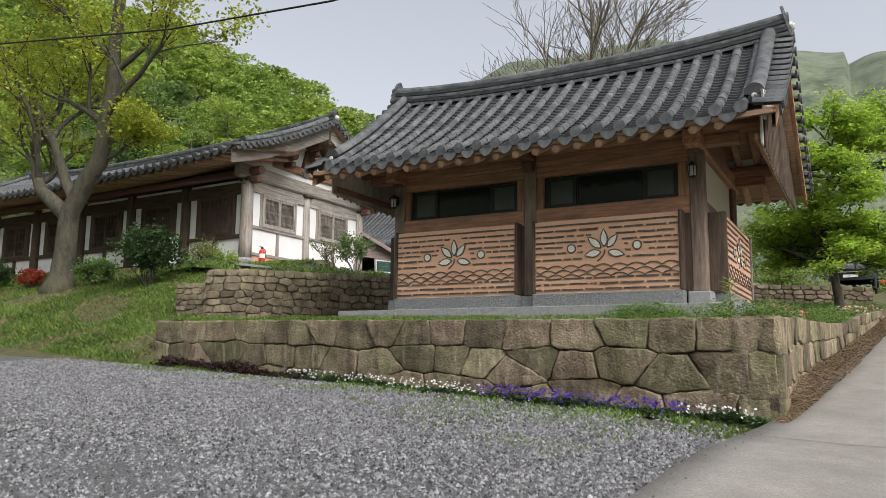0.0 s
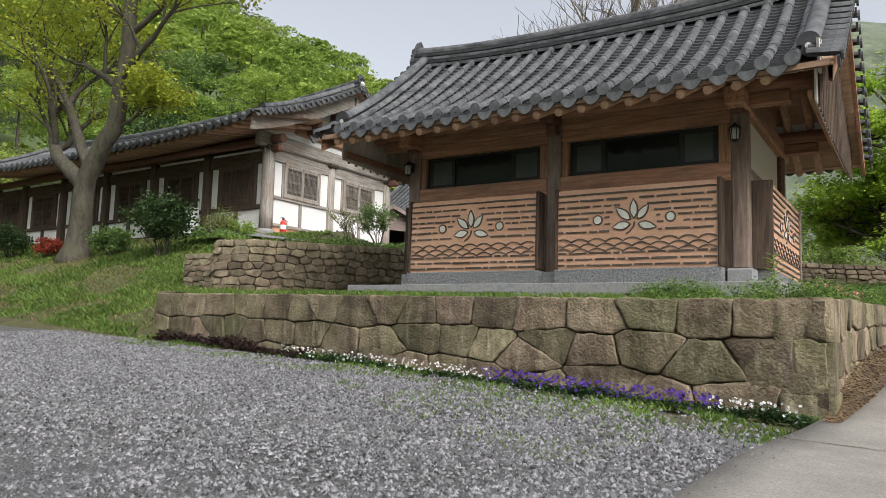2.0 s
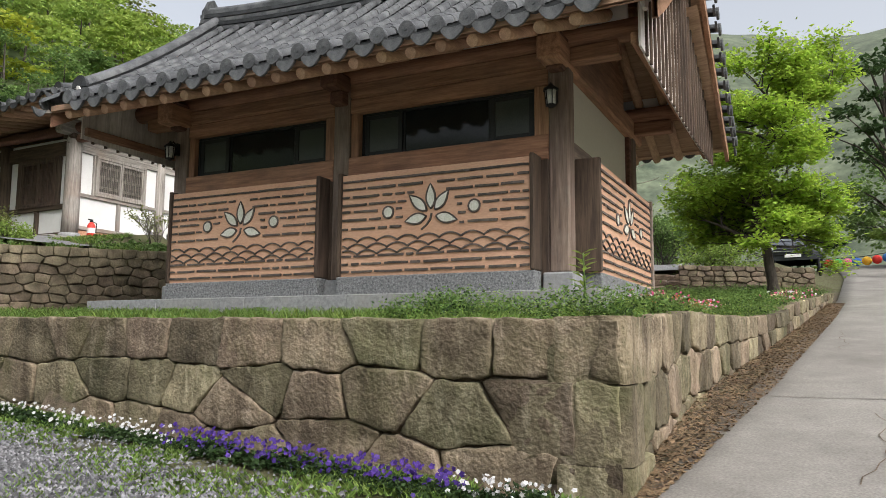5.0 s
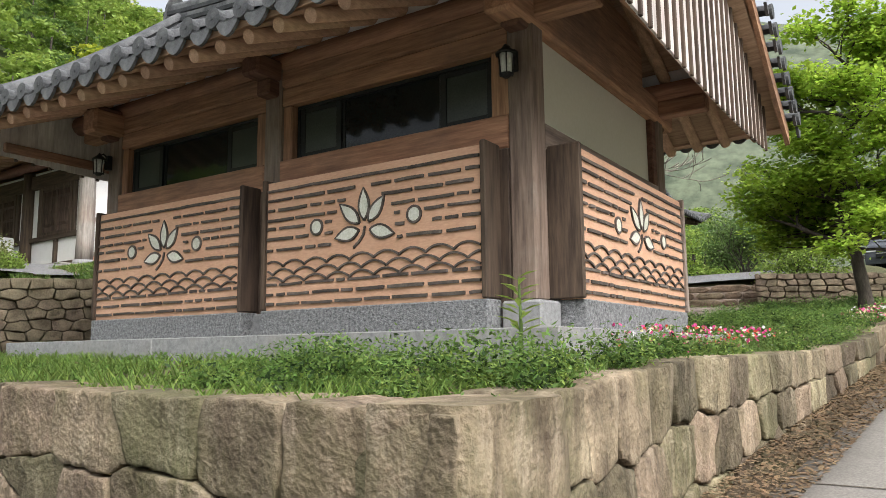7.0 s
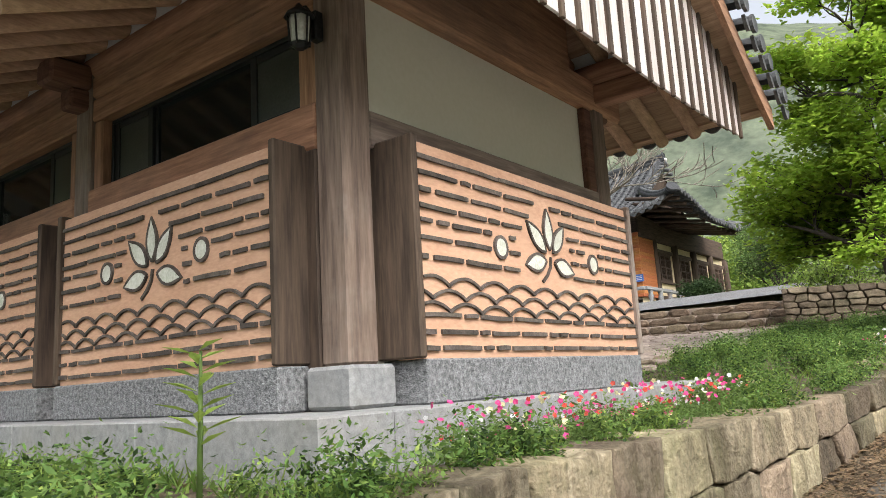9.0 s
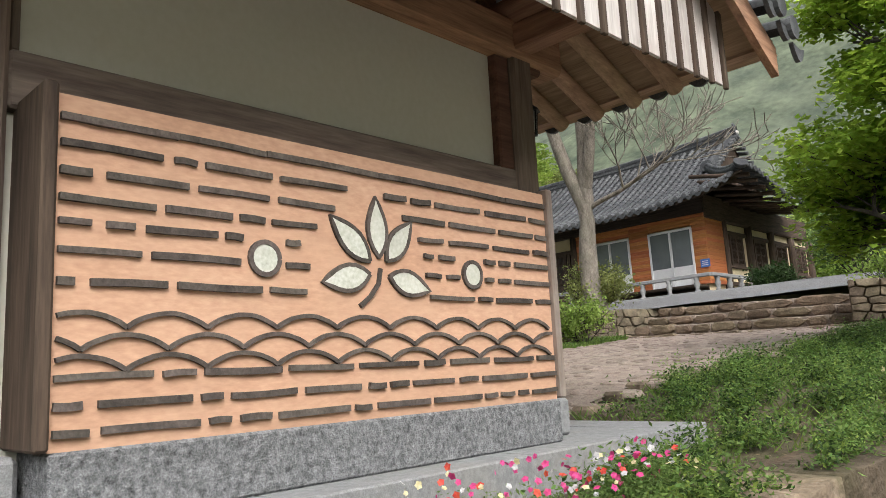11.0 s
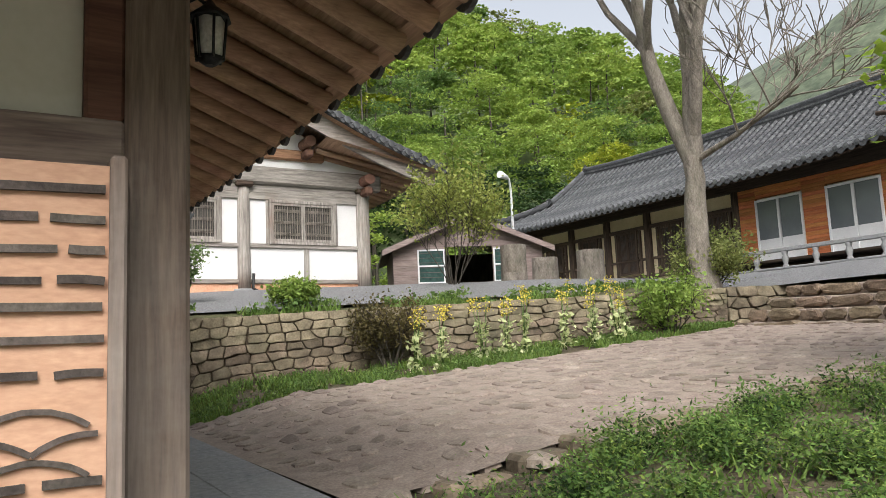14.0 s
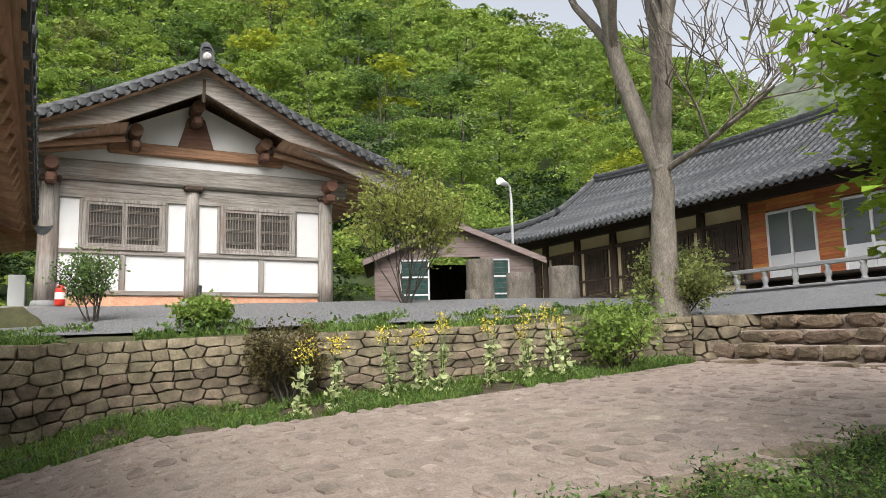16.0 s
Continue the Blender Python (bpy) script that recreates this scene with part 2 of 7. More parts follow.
courtyard_stone = stuff_mat("courtyard_gravel_stone", (0.07, 0.07, 0.073), (0.31, 0.31, 0.315), scale=30, grain=110, bump=1.0, bdist=0.03)
turf = stuff_mat("grassy_soil", (0.04, 0.043, 0.018), (0.1, 0.1, 0.042), scale=5, grain=60, bump=0.8, bdist=0.03, stain=(0.07, 0.058, 0.033), stain_scale=2.2, stain_amount=0.7)
forest_floor = stuff_mat("forest_floor", (0.045, 0.065, 0.03), (0.11, 0.145, 0.06), scale=0.5, grain=6, bump=0.5)
# distance haze is mixed into this greyed green
far_wood = stuff_mat("haze_tinted_far_woodland", (0.035, 0.05, 0.034), (0.15, 0.175, 0.115), scale=0.08, grain=0.4, bump=0.0, stain=(0.12, 0.138, 0.11), stain_scale=0.008, rough=1.0)
iron = stuff_mat("black_iron", (0.012, 0.012, 0.013), (0.04, 0.04, 0.042), scale=20, rough=0.5, bump=0.1, metal=0.6)
dark_glass = stuff_mat("tinted_window_glass", (0.008, 0.011, 0.011), (0.014, 0.017, 0.016), scale=0.8, rough=0.08, bump=0.0, spec=0.3)
black_frame = stuff_mat("black_aluminium", (0.012, 0.013, 0.014), (0.022, 0.024, 0.026), scale=6, rough=0.4, bump=0.0)
white_pvc = stuff_mat("white_plastic_frame", (0.62, 0.63, 0.64), (0.7, 0.7, 0.71), scale=3, rough=0.4, bump=0.0)
grey_glass = stuff_mat("grey_window_glass", (0.1, 0.115, 0.125), (0.16, 0.175, 0.185), scale=0.7, rough=0.12, bump=0.0, spec=0.6)


# ---- the lie of the land ----
def yard_z(x, y):
    return 0.29 - 0.055 * max(-24.0, min(4.0, x)) + 0.065 * max(-30.0, y)


def road_z(x, y):
    rise = 1.05 + 0.135 * (min(y, 38) - 9.5)
    return lerp(yard_z(x, y), rise, smooth(6.5, 10.0, y))


def path_z(x, y):
    return lerp(2.36, 2.43 + 0.085 * (y - 17) - 0.03 * x, smooth(15.7, 17.2, y))


def terrace_z(x, y):
    low = table((9, 11, 14, 16, 17), (1.96, 2.1, 2.14, 2.27, 2.46), y) - 0.022 * (x + 1)
    if -8.3 < x < -1.6 and 10.95 < y < 15.82:
        return 2.1
    k = 1.1 * smooth(2.3, 2.9, -x)
    return lerp(low, path_z(x, y), smooth(16 - k, 17 - k, y))


def rubble_x(y):
    return table((10.8, 11.3, 15.2, 24.4), (-10.9, -10.8, -10.2, -7.4), y)


def rubble_top(y):
    return table((10.8, 15.2, 24.4), (3.35, 3.62, 3.86), y)


def upper_z(x, y):
    d = max(0.0, rubble_x(min(y, 24.4)) - x if y < 24.4 else max(rubble_x(24.4) - x, (y - 24.9)))
    return min(rubble_top(y) - 0.06 + 0.14 * d, 4.4 + 0.02 * max(0.0, y - 24))


def side_wall_x(y):
    return table((8.6, 11.2, 12.5, 14.6, 17, 20, 23), (-0.9, -0.86, -0.72, -0.42, -0.1, 0.25, 0.55), y)


def front_wall_y(x):
    return 8.62 - 0.052 * (x + 0.85)


def bearing(x, y):
    return math.degrees(math.atan2(-x, y - 10.0)), math.hypot(x, y - 10.0)


def hill_z(x, y):
    az, r = bearing(x, y)
    top = table((-180, -60, 0, 20, 30, 38, 46, 62, 90, 130, 180), (0, 0, 0, 3, 12, 34, 43.5, 58, 60, 42, 0), az)
    near = table((46, 60, 95, 135, 170, 230), (0, 0.13, 0.62, 1.0, 1.0, 0.5), r) * top
    wide = table((-180, -120, -60, -20, 0, 14, 25, 34, 42, 60, 180), (120, 130, 140, 150, 150, 172, 165, 135, 100, 130, 120), az)
    far = smooth(170, 430, r) * wide * (1 + 0.16 * fbm(x * 0.006, y * 0.006, 3.0))
    return max(near, far)


def ground_z(x, y):
    if y > 25.42 + 0.07 * min(4.0, max(0.0, x + 7)) * (x > -7.3) - 0.5 * (x <= -7.3) and x < 1.0:
        z = upper_z(x, y)
        if x > -6:
            z = lerp(z, max(road_z(x, y), 3.0), smooth(-1.3, 0.9, x))
    elif y < 16 and x < (-10.95 if y < 10.8 else rubble_x(y) - 0.15):
        k = min(1.0, max(0.0, (y - 0.12 * (x + 11) - 8.3) / 7.7))
        z = lerp(yard_z(x, y), 4.28, 0.6 * k + 0.4 * smooth(0, 1, k))
        if y > 11 and x > -12.5:
            z = min(z, upper_z(x, y)) if y < 14 else upper_z(x, y)
    elif y > 10.8 and x < rubble_x(y) - 0.25:
        z = upper_z(x, y)
    elif y > front_wall_y(x) + 0.2 and x < side_wall_x(y) - 0.2:
        z = terrace_z(x, y)
    elif x > -0.9 and y > 5:
        z = road_z(x, y)
    else:
        z = yard_z(x, y)
    return z + hill_z(x, y)


# ---- ground ----
def build_ground():
    xs = np.concatenate([-np.geomspace(26, 900, 34)[::-1], np.arange(-25.5, 8.1, 0.3), np.geomspace(8.6, 900, 30)])
    ys = np.concatenate([-np.geomspace(4, 900, 24)[::-1], np.arange(-3.5, 44.1, 0.3), np.geomspace(45, 950, 36)])
    sh = Shape()
    rows = []
    for y in ys:
        row = []
        for x in xs:
            z = ground_z(x, y)
            if -26 < x < 9 and -4 < y < 45:
                z += 0.03 * fbm(x * 0.8, y * 0.8) - 0.03
            row.append((x, y, z))
        rows.append(row)
    sh.sheet(rows)
    me = sh.mesh("ground")
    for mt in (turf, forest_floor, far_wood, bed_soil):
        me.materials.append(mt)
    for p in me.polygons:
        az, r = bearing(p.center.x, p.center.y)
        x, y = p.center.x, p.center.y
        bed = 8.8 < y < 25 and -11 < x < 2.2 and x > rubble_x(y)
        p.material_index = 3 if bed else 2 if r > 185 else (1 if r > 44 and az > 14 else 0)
    return tagged(new("ground", me), "grassy sloping ground rising to wooded hills", "ground", kind="structure")


build_ground()


def overlay(name, xs, edge, height, material, label, category, lift=0.03):
    """A sheet laid on the ground: for each x of xs it runs between the two ends that edge(x) gives."""
    sh, rows = Shape(), []
    for x in xs:
        a, b = edge(x)
        n = 40
        rows.append([(x, lerp(a, b, i / n), height(x, lerp(a, b, i / n)) + lift + 0.012 * fbm(x, lerp(a, b, i / n), 5)) for i in range(n + 1)])
    sh.sheet(rows)
    return tagged(part(name, sh, material), label, category, kind="structure")


overlay("gravel_yard", np.arange(-24, 0.3, 0.4),
        lambda x: (-14.0, (8.0 + 0.05 * fbm(x * 2, 0) if x > -10.5 else 8.3 + 0.05 * (x + 10) + 0.25 * fbm(x, 2)) - 0.9 * smooth(-6, -1, x)),
        yard_z, gravel, "pale grey crushed gravel forecourt", "gravel", 0.035)
overlay("courtyard_gravel", np.arange(-15.9, -2.3, 0.3), lambda x: (max(12.2, 15.5 + (x + 11.3) * 3.1) if x > -12.0 else 13.2 + 0.3 * fbm(x, 4), 36.0) if x < -9.1 else (25.3 + 0.07 * (x + 7) + 0.05 * fbm(x, 7), 36.0),
        upper_z, courtyard_stone, "pale grey gravel courtyard between the houses", "gravel", 0.02)


def road_edge(y):
    return table((-14, 4, 6.7, 8.0, 9.6, 12, 14.6, 18.3, 22, 30), (-1.5, -1.36, -1.22, -0.98, -0.72, -0.4, -0.12, 0.28, 0.6, 1.0), y)


def build_road():
    sh, rows = Shape(), []
    for y in np.concatenate([np.arange(-14, 34, 0.5), np.arange(34, 60, 2.0)]):
        e = road_edge(y)
        rows.append([(lerp(e, e + 4.2, i / 12), y, road_z(lerp(e, e + 4.2, i / 12), y) + 0.05 + 0.006 * fbm(i, y * 0.5)) for i in range(13)])
        rows[-1].insert(0, (e - 0.02, y, road_z(e, y) - 0.1))
    sh.sheet(rows)
    road = tagged(part("road", sh, concrete), "pale grey worn concrete lane rising gently", "road", kind="structure")
    for y in (3.2, 7.4, 11.6, 15.8, 20.0, 24.2):
        e = road_edge(y)
        pts = [(lerp(e, e + 4.2, i / 16), y + 0.02 * fbm(i * 0.7, y)) for i in range(17)]
        j = Shape().sheet([[(x, yy - 0.009, road_z(x, yy) + 0.056), (x, yy + 0.009, road_z(x, yy) + 0.056)] for x, yy in pts])
        part("expansion_joint", j, soil, road, "dark joint across the concrete")
    rng = random.Random(9)
    for k in range(5):
        x, y = rng.uniform(0, 1.5), 6 + 4 * k + rng.uniform(-1, 1)
        rows = []
        for i in range(14):
            rows.append([(x - 0.004, y, road_z(x, y) + 0.057), (x + 0.004, y, road_z(x, y) + 0.057)])
            x, y = x + rng.uniform(-0.06, 0.09), y + 0.14
        part("crack", Shape().sheet(rows), soil, road, "fine crack in the concrete")
    return road


build_road()


# ---- tiled roofs ----
class Roof:
    """A curved tiled roof with its ridge along x. v runs from 0 at the ridge to 1 at the eave."""

    def __init__(self, x0, x1, yc, front, back, zr, ze, sag=0.16, lift=0.25, tip=None, power=2.6):
        self.tip, self.power = lift if tip is None else tip, power
        self.x0, self.x1, self.yc, self.half, self.zr, self.ze, self.sag, self.lift = x0, x1, yc, {-1: front, 1: back}, zr, ze, sag, lift

    def rise(self, x, y):
        """The upward sweep towards the gables: lift at the ridge, tip at the eave."""
        u = abs((x - self.x0) / (self.x1 - self.x0) * 2 - 1)
        v = min(1.0, abs(y - self.yc) / self.half[-1 if y < self.yc else 1])
        return lerp(self.lift * u ** 2.6, self.tip * u ** self.power, v)

    def at(self, side, v, h=0.0):
        y = self.yc + side * self.half[side] * v
        return y, self.zr + (self.ze - self.zr) * v - self.sag * 4 * v * (1 - v) * (0.6 + 0.4 * v) + h

    def bent(self, me, x, side):
        """A row's mesh with its upper end at the ridge's sweep and its lower end at the eave's."""
        a, b = self.rise(x, self.yc), self.rise(x, self.yc + side * self.half[side])
        if abs(b - a) < 0.004:
            return me
        out = me.copy()
        for v in out.vertices:
            v.co.z += (b - a) * min(1.05, abs(v.co.y - self.yc) / self.half[side])
        return out


def roof_templates(r, side, rad, pitch, v0=0.0, course=0.13):
    """Meshes of one row of cover tiles, one trough of pan tiles, one round end tile and one drip tile, at x = 0."""
    length = math.hypot(r.half[side], r.zr - r.ze) * (1 - v0)
    n = max(1, int(length / 0.3))
    cover, singles = Shape(), []
    for k in range(n):
        rows = []
        for v, g in ((k / n, 0.9), ((k + 1) / n, 1.0)):
            y, z = r.at(side, v0 + (1 - v0) * v)
            rows.append([(math.cos(a) * rad * g, y, z + 0.03 + math.sin(a) * rad * g * 1.15) for a in [math.pi * i / 8 for i in range(9)]])
        y, z = r.at(side, v0 + (1 - v0) * (k + 1) / n)
        rows.append([(math.cos(a) * rad * 0.88, y, z + 0.03 + math.sin(a) * rad) for a in [math.pi * i / 8 for i in range(9)]])
        if side < 0:
            rows = [list(reversed(q)) for q in rows]
        cover.sheet(rows[:2])
        cover.sheet(rows[1:], False)
        one = Shape().sheet(rows[:2])
        one.sheet(rows[1:], False)
        singles.append(one.mesh("cover_tile"))
        singles[-1].materials.append(tile)
    pan = Shape()
    m = max(2, int(length / course))
    w = pitch / 2
    for k in range(m):
        rows = []
        for v, h in ((k / m, 0.0), ((k + 1) / m, 0.028)):
            y, z = r.at(side, v0 + (1 - v0) * v)
            rows.append([(lerp(-w, w, i / 6), y, z + h + 0.055 * (2 * i / 6 - 1) ** 2 - 0.03) for i in range(7)])
        y, z = r.at(side, v0 + (1 - v0) * (k + 1) / m)
        rows.append([(lerp(-w, w, i / 6), y, z - 0.005 + 0.055 * (2 * i / 6 - 1) ** 2 - 0.03) for i in range(7)])
        pan.sheet(rows, False)
    y, z = r.at(side, 1.0)
    disc = Shape()
    R = rad * 1.12
    for rr, d0, d1 in ((R, -0.05, 0.02), (R * 0.78, 0.015, 0.008), (R * 0.5, 0.008, 0.022), (R * 0.2, 0.022, 0.03)):
        prof = [(math.cos(a) * rr, math.sin(a) * rr) for a in [2 * math.pi * i / 16 for i in range(16)]]
        mm = Matrix.Translation((0, y + side * d0, z + 0.05)) @ Matrix.Rotation(radians(90 if side < 0 else -90), 4, "X")
        disc.prism(prof, mm, max(0.006, d1 - d0))
    drip = Shape()
    arc = [(lerp(-w * 0.8, w * 0.8, i / 8), 0.03 * (2 * i / 8 - 1) ** 2) for i in range(9)]
    prof = arc + [(x * 0.92, zz - 0.105 * (1 - (x / w) ** 2) - 0.015) for x, zz in reversed(arc)]
    mm = Matrix.Translation((0, y + side * -0.02, z - 0.02)) @ Matrix.Rotation(radians(90 if side < 0 else -90), 4, "X")
    if side > 0:
        prof = [(x, -q) for x, q in prof]
    drip.prism(prof, mm, 0.03)
    out = []
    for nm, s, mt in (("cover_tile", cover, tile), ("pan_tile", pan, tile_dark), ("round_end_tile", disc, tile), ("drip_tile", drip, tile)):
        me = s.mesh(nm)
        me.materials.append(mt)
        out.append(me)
    return out + [singles]


def sweep(r, x0, x1, pts_of, n=40, smooth_=False):
    sh, rows = Shape(), []
    for i in range(n + 1):
        x = lerp(x0, x1, i / n)
        rows.append([(x, y, z + r.rise(x, y)) for y, z in pts_of(x)])
    return sh.sheet(rows, smooth_)


def build_roof(owner, r, pitch=0.33, rad=0.078, sides=(-1, 1), verge=(True, True), ridge_h=0.32, ridge_span=None, rafter_mat=None, deck_mat=None, single_sides=(), hips=None, purlin=None, drop=0.15, hip_v=0.0):
    hx0, hx1 = hips or (r.x0 + 0.12, r.x1 - 0.12)
    roof = part("roof", sweep(r, hx0, hx1, lambda x: [(r.at(-1, 1 - k / 8)[0] + (0.06 if k == 0 else 0), r.at(-1, 1 - k / 8, -0.1)[1]) for k in range(9)]
                              + [(r.at(1, k / 8)[0], r.at(1, k / 8, -0.1)[1]) for k in range(1, 9)]), deck_mat or dark_wood[0], owner, "grey clay tiled roof with curved eaves")
    count = int((r.x1 - r.x0 - 0.5) / pitch)
    start = (r.x0 + r.x1) / 2 - (count - 1) * pitch / 2
    for side in sides:
        cover, pan, disc, drip, singles = roof_templates(r, side, rad, pitch, 0.0, 0.13 if single_sides else 0.24)
        for i in range(count):
            x = start + i * pitch
            cv, pn = cover, pan
            if hips and not hips[0] < x < hips[1]:
                v0 = min(0.93, (x - hips[1]) / (r.x1 - hips[1]) if x > hips[1] else (hips[0] - x) / (hips[0] - r.x0))
                cv, pn = roof_templates(r, side, rad, pitch, lerp(hip_v, 1.0, v0), 0.24)[:2]
            m = Matrix.Translation((x, 0, r.rise(x, r.yc) + random.uniform(-0.006, 0.006)))
            if side in single_sides:
                for me in singles:
                    part("cover_tile", r.bent(me, x, side), tile, roof, m=m @ Matrix.Translation((random.uniform(-0.004, 0.004), 0, random.uniform(-0.004, 0.004))))
            else:
                part("cover_tile", r.bent(cv, x, side), tile, roof, m=m)
            part("round_end_tile", r.bent(disc, x, side), tile, roof, m=m)
            if i < count - 1:
                m2 = Matrix.Translation((x + pitch / 2, 0, r.rise(x + pitch / 2, r.yc)))
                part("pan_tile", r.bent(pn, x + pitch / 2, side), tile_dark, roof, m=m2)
                part("drip_tile", r.bent(drip, x + pitch / 2, side), tile, roof, m=m2)
        if rafter_mat is not None:
            py, pz = purlin[side]
            ye, ze = r.at(side, 0.965, -drop)
            k = (pz - ze) / (py - ye)
            yi = py - side * 1.3
            sh = Shape().tube([(0, yi, pz + k * (yi - py)), (0, py, pz), (0, ye, ze)], [0.066, 0.066, 0.06], 12)
            me = sh.mesh("rafter")
            me.materials.append(rafter_mat)
            rp = pitch * 1.02
            for i in range(int((r.x1 - r.x0 - 0.6) / rp)):
                x = r.x0 + 0.4 + i * rp
                part("rafter", me, rafter_mat, roof, m=Matrix.Translation((x, 0, r.rise(x, ye) + random.uniform(-0.008, 0.008))))
            part("soffit", sweep(r, r.x0 + 0.15, r.x1 - 0.15, lambda x: [(yi, pz + k * (yi - py) + 0.06), (ye, ze + 0.065), (ye - side * 0.02, ze + 0.1)]), deck_mat, roof, "brown boarded eave soffit")
            part("eave_batten", sweep(r, r.x0 + 0.12, r.x1 - 0.12, lambda x: [(ye - side * 0.04, ze + 0.06), (ye + side * 0.05, ze + 0.06), (ye + side * 0.05, ze + 0.13), (ye - side * 0.04, ze + 0.13), (ye - side * 0.04, ze + 0.06)]), deck_mat, roof)
    # ridge of laid flat tiles with a round cover
    rx0, rx1 = ridge_span or (r.x0 + 0.05, r.x1 - 0.05)
    layers = 5
    for k in range(layers):
        w = 0.15 - 0.012 * k + (0.014 if k % 2 else 0)
        z0, z1 = r.zr - 0.06 + (ridge_h + 0.06) * k / layers, r.zr - 0.06 + (ridge_h + 0.06) * (k + 0.78) / layers
        sh = sweep(r, rx0, rx1, lambda x: [(r.yc - w, z0), (r.yc - w, z1), (r.yc + w, z1), (r.yc + w, z0)])
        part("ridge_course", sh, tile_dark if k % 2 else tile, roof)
    top = r.zr + ridge_h - 0.03
    sh = sweep(r, rx0, rx1, lambda x: [(r.yc - math.cos(a) * 0.1, top + math.sin(a) * 0.09) for a in [math.pi * i / 8 for i in range(9)]], smooth_=True)
    part("ridge_cap", sh, tile, roof)
    for x, s in ((rx0, -1), (rx1, 1)):
        z = r.zr + r.rise(x, r.yc)
        orn = Shape()
        prof = [(-0.15, -0.1), (-0.14, ridge_h), (-0.1, ridge_h + 0.13), (0, ridge_h + 0.2), (0.1, ridge_h + 0.13), (0.14, ridge_h), (0.15, -0.1)]
        mm = Matrix.Translation((x, r.yc, z)) @ Matrix.Rotation(radians(90), 4, "X") @ Matrix.Rotation(radians(90), 4, "Y") @ Matrix.Rotation(radians(-14 * s), 4, "X")
        orn.prism(prof, mm, 0.045)
        part("ridge_end_tile", orn, tile, roof)
        part("mortar_plug", Shape().tube([(x - s * 0.06, r.yc, z + 0.1), (x + s * 0.05, r.yc, z + 0.11), (x + s * 0.09, r.yc, z + 0.11)], [0.1, 0.09, 0.04], 10), mortar, roof, "pale mortar plug")
    # gable edges: descending ridges, side tiles
    for end, s in ((0, -1), (1, 1)):
        if not verge[end]:
            continue
        xe = r.x1 if end else r.x0
        for side in sides:
            length = math.hypot(r.half[side], r.zr - r.ze)
            xc = xe - s * 0.36
            pts = [r.at(side, v, 0) for v in [i / 14 * 0.9 for i in range(15)]]
            pts = [(y, z + r.rise(xc, y)) for y, z in pts]
            sh = Shape()
            sh.sheet([[(xc + q * 0.1, y, z + h) for q, h in ((-1, 0.0), (-1, 0.16), (1, 0.16), (1, 0.0))] for y, z in pts], False)
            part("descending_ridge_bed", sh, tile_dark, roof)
            sh = Shape()
            sh.sheet([[(xc + math.cos(a) * 0.115, y, z + 0.15 + math.sin(a) * 0.12) for a in [math.pi * i / 8 for i in range(9)]] for y, z in pts])
            part("descending_ridge_cap", sh, tile, roof)
            y, z = pts[-1]
            sh = Shape()
            prof = [(math.cos(a) * 0.135, math.sin(a) * 0.14) for a in [math.pi * (i / 10 * 1.1 - 0.05) for i in range(11)]]
            mm = Matrix.Translation((xc, y - side * 0.02, z + 0.15)) @ Matrix.Rotation(radians(90), 4, "X")
            sh.prism(prof, mm, 0.05 if side < 0 else -0.05)
            sh.tube([(xc, y - side * 0.05, z + 0.08), (xc, y + side * 0.02, z + 0.07)], 0.085, 12)
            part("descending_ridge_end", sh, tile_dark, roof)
            sh = Shape()
            sh.tube([(xc, y - 0.02 * side, z + 0.1), (xc, y + side * 0.05, z + 0.11)], [0.05, 0.035], 8)
            part("mortar_plug", sh, mortar, roof)
            k = int(length / 0.24)
            st = Shape()
            st.sheet([[(s * t_ * 0.37 - s * 0.26, math.cos(a) * 0.075, 0.05 + math.sin(a) * 0.085 - t_ * 0.04) for a in [math.pi * i / 6 for i in range(7)]] for t_ in (0, 1)])
            st.prism([(math.cos(a) * 0.082, math.sin(a) * 0.082) for a in [2 * math.pi * i / 12 for i in range(12)]],
                     Matrix.Translation((s * 0.1, 0, 0.02)) @ Matrix.Rotation(radians(90 * s), 4, "Y"), 0.03)
            arc = [(lerp(-0.1, 0.1, i / 6), 0.02 * (2 * i / 6 - 1) ** 2) for i in range(7)]
            prof = [(-zz - 0.0, yy) for yy, zz in arc] + [(0.08 * (1 - (yy / 0.1) ** 2) + 0.015 - zz, yy) for yy, zz in reversed(arc)]
            st.prism(prof, Matrix.Translation((s * 0.07, 0.12 * side, -0.015 - 0.12 * (r.zr - r.ze) / r.half[side])) @ Matrix.Rotation(radians(90), 4, "Y"), 0.03)
            me = st.mesh("side_tile")
            me.materials.append(tile)
            for i in range(k + 1):
                y, z = r.at(side, (i + 0.35) / (k + 0.6))
                part("side_tile", me, tile, roof, m=Matrix.Translation((xe - s * 0.1, y, z + r.rise(xc, y))))
    return roof


# ---- the pavilion ----
def petal(cx, cy, ang, length, width, n=7):
    pts = []
    for i in range(2 * n):
        t = i / n if i <= n else 2 - i / n
        w = width * math.sin(math.pi * t ** 0.85) * (1 if i < n else -1)
        a, b = t * length, w
        pts.append((cx + a * math.cos(ang) - b * math.sin(ang), cy + a * math.sin(ang) + b * math.cos(ang)))
    return pts


def ribbon(pts, w):
    """An outline of width w along a 2D line."""
    left, right = [], []
    for i, (x, y) in enumerate(pts):
        x0, y0 = pts[max(0, i - 1)]
        x1, y1 = pts[min(len(pts) - 1, i + 1)]
        d = math.hypot(x1 - x0, y1 - y0) or 1
        nx, ny = -(y1 - y0) / d * w / 2, (x1 - x0) / d * w / 2
        left.append((x + nx, y + ny))
        right.append((x - nx, y - ny))
    return left, right


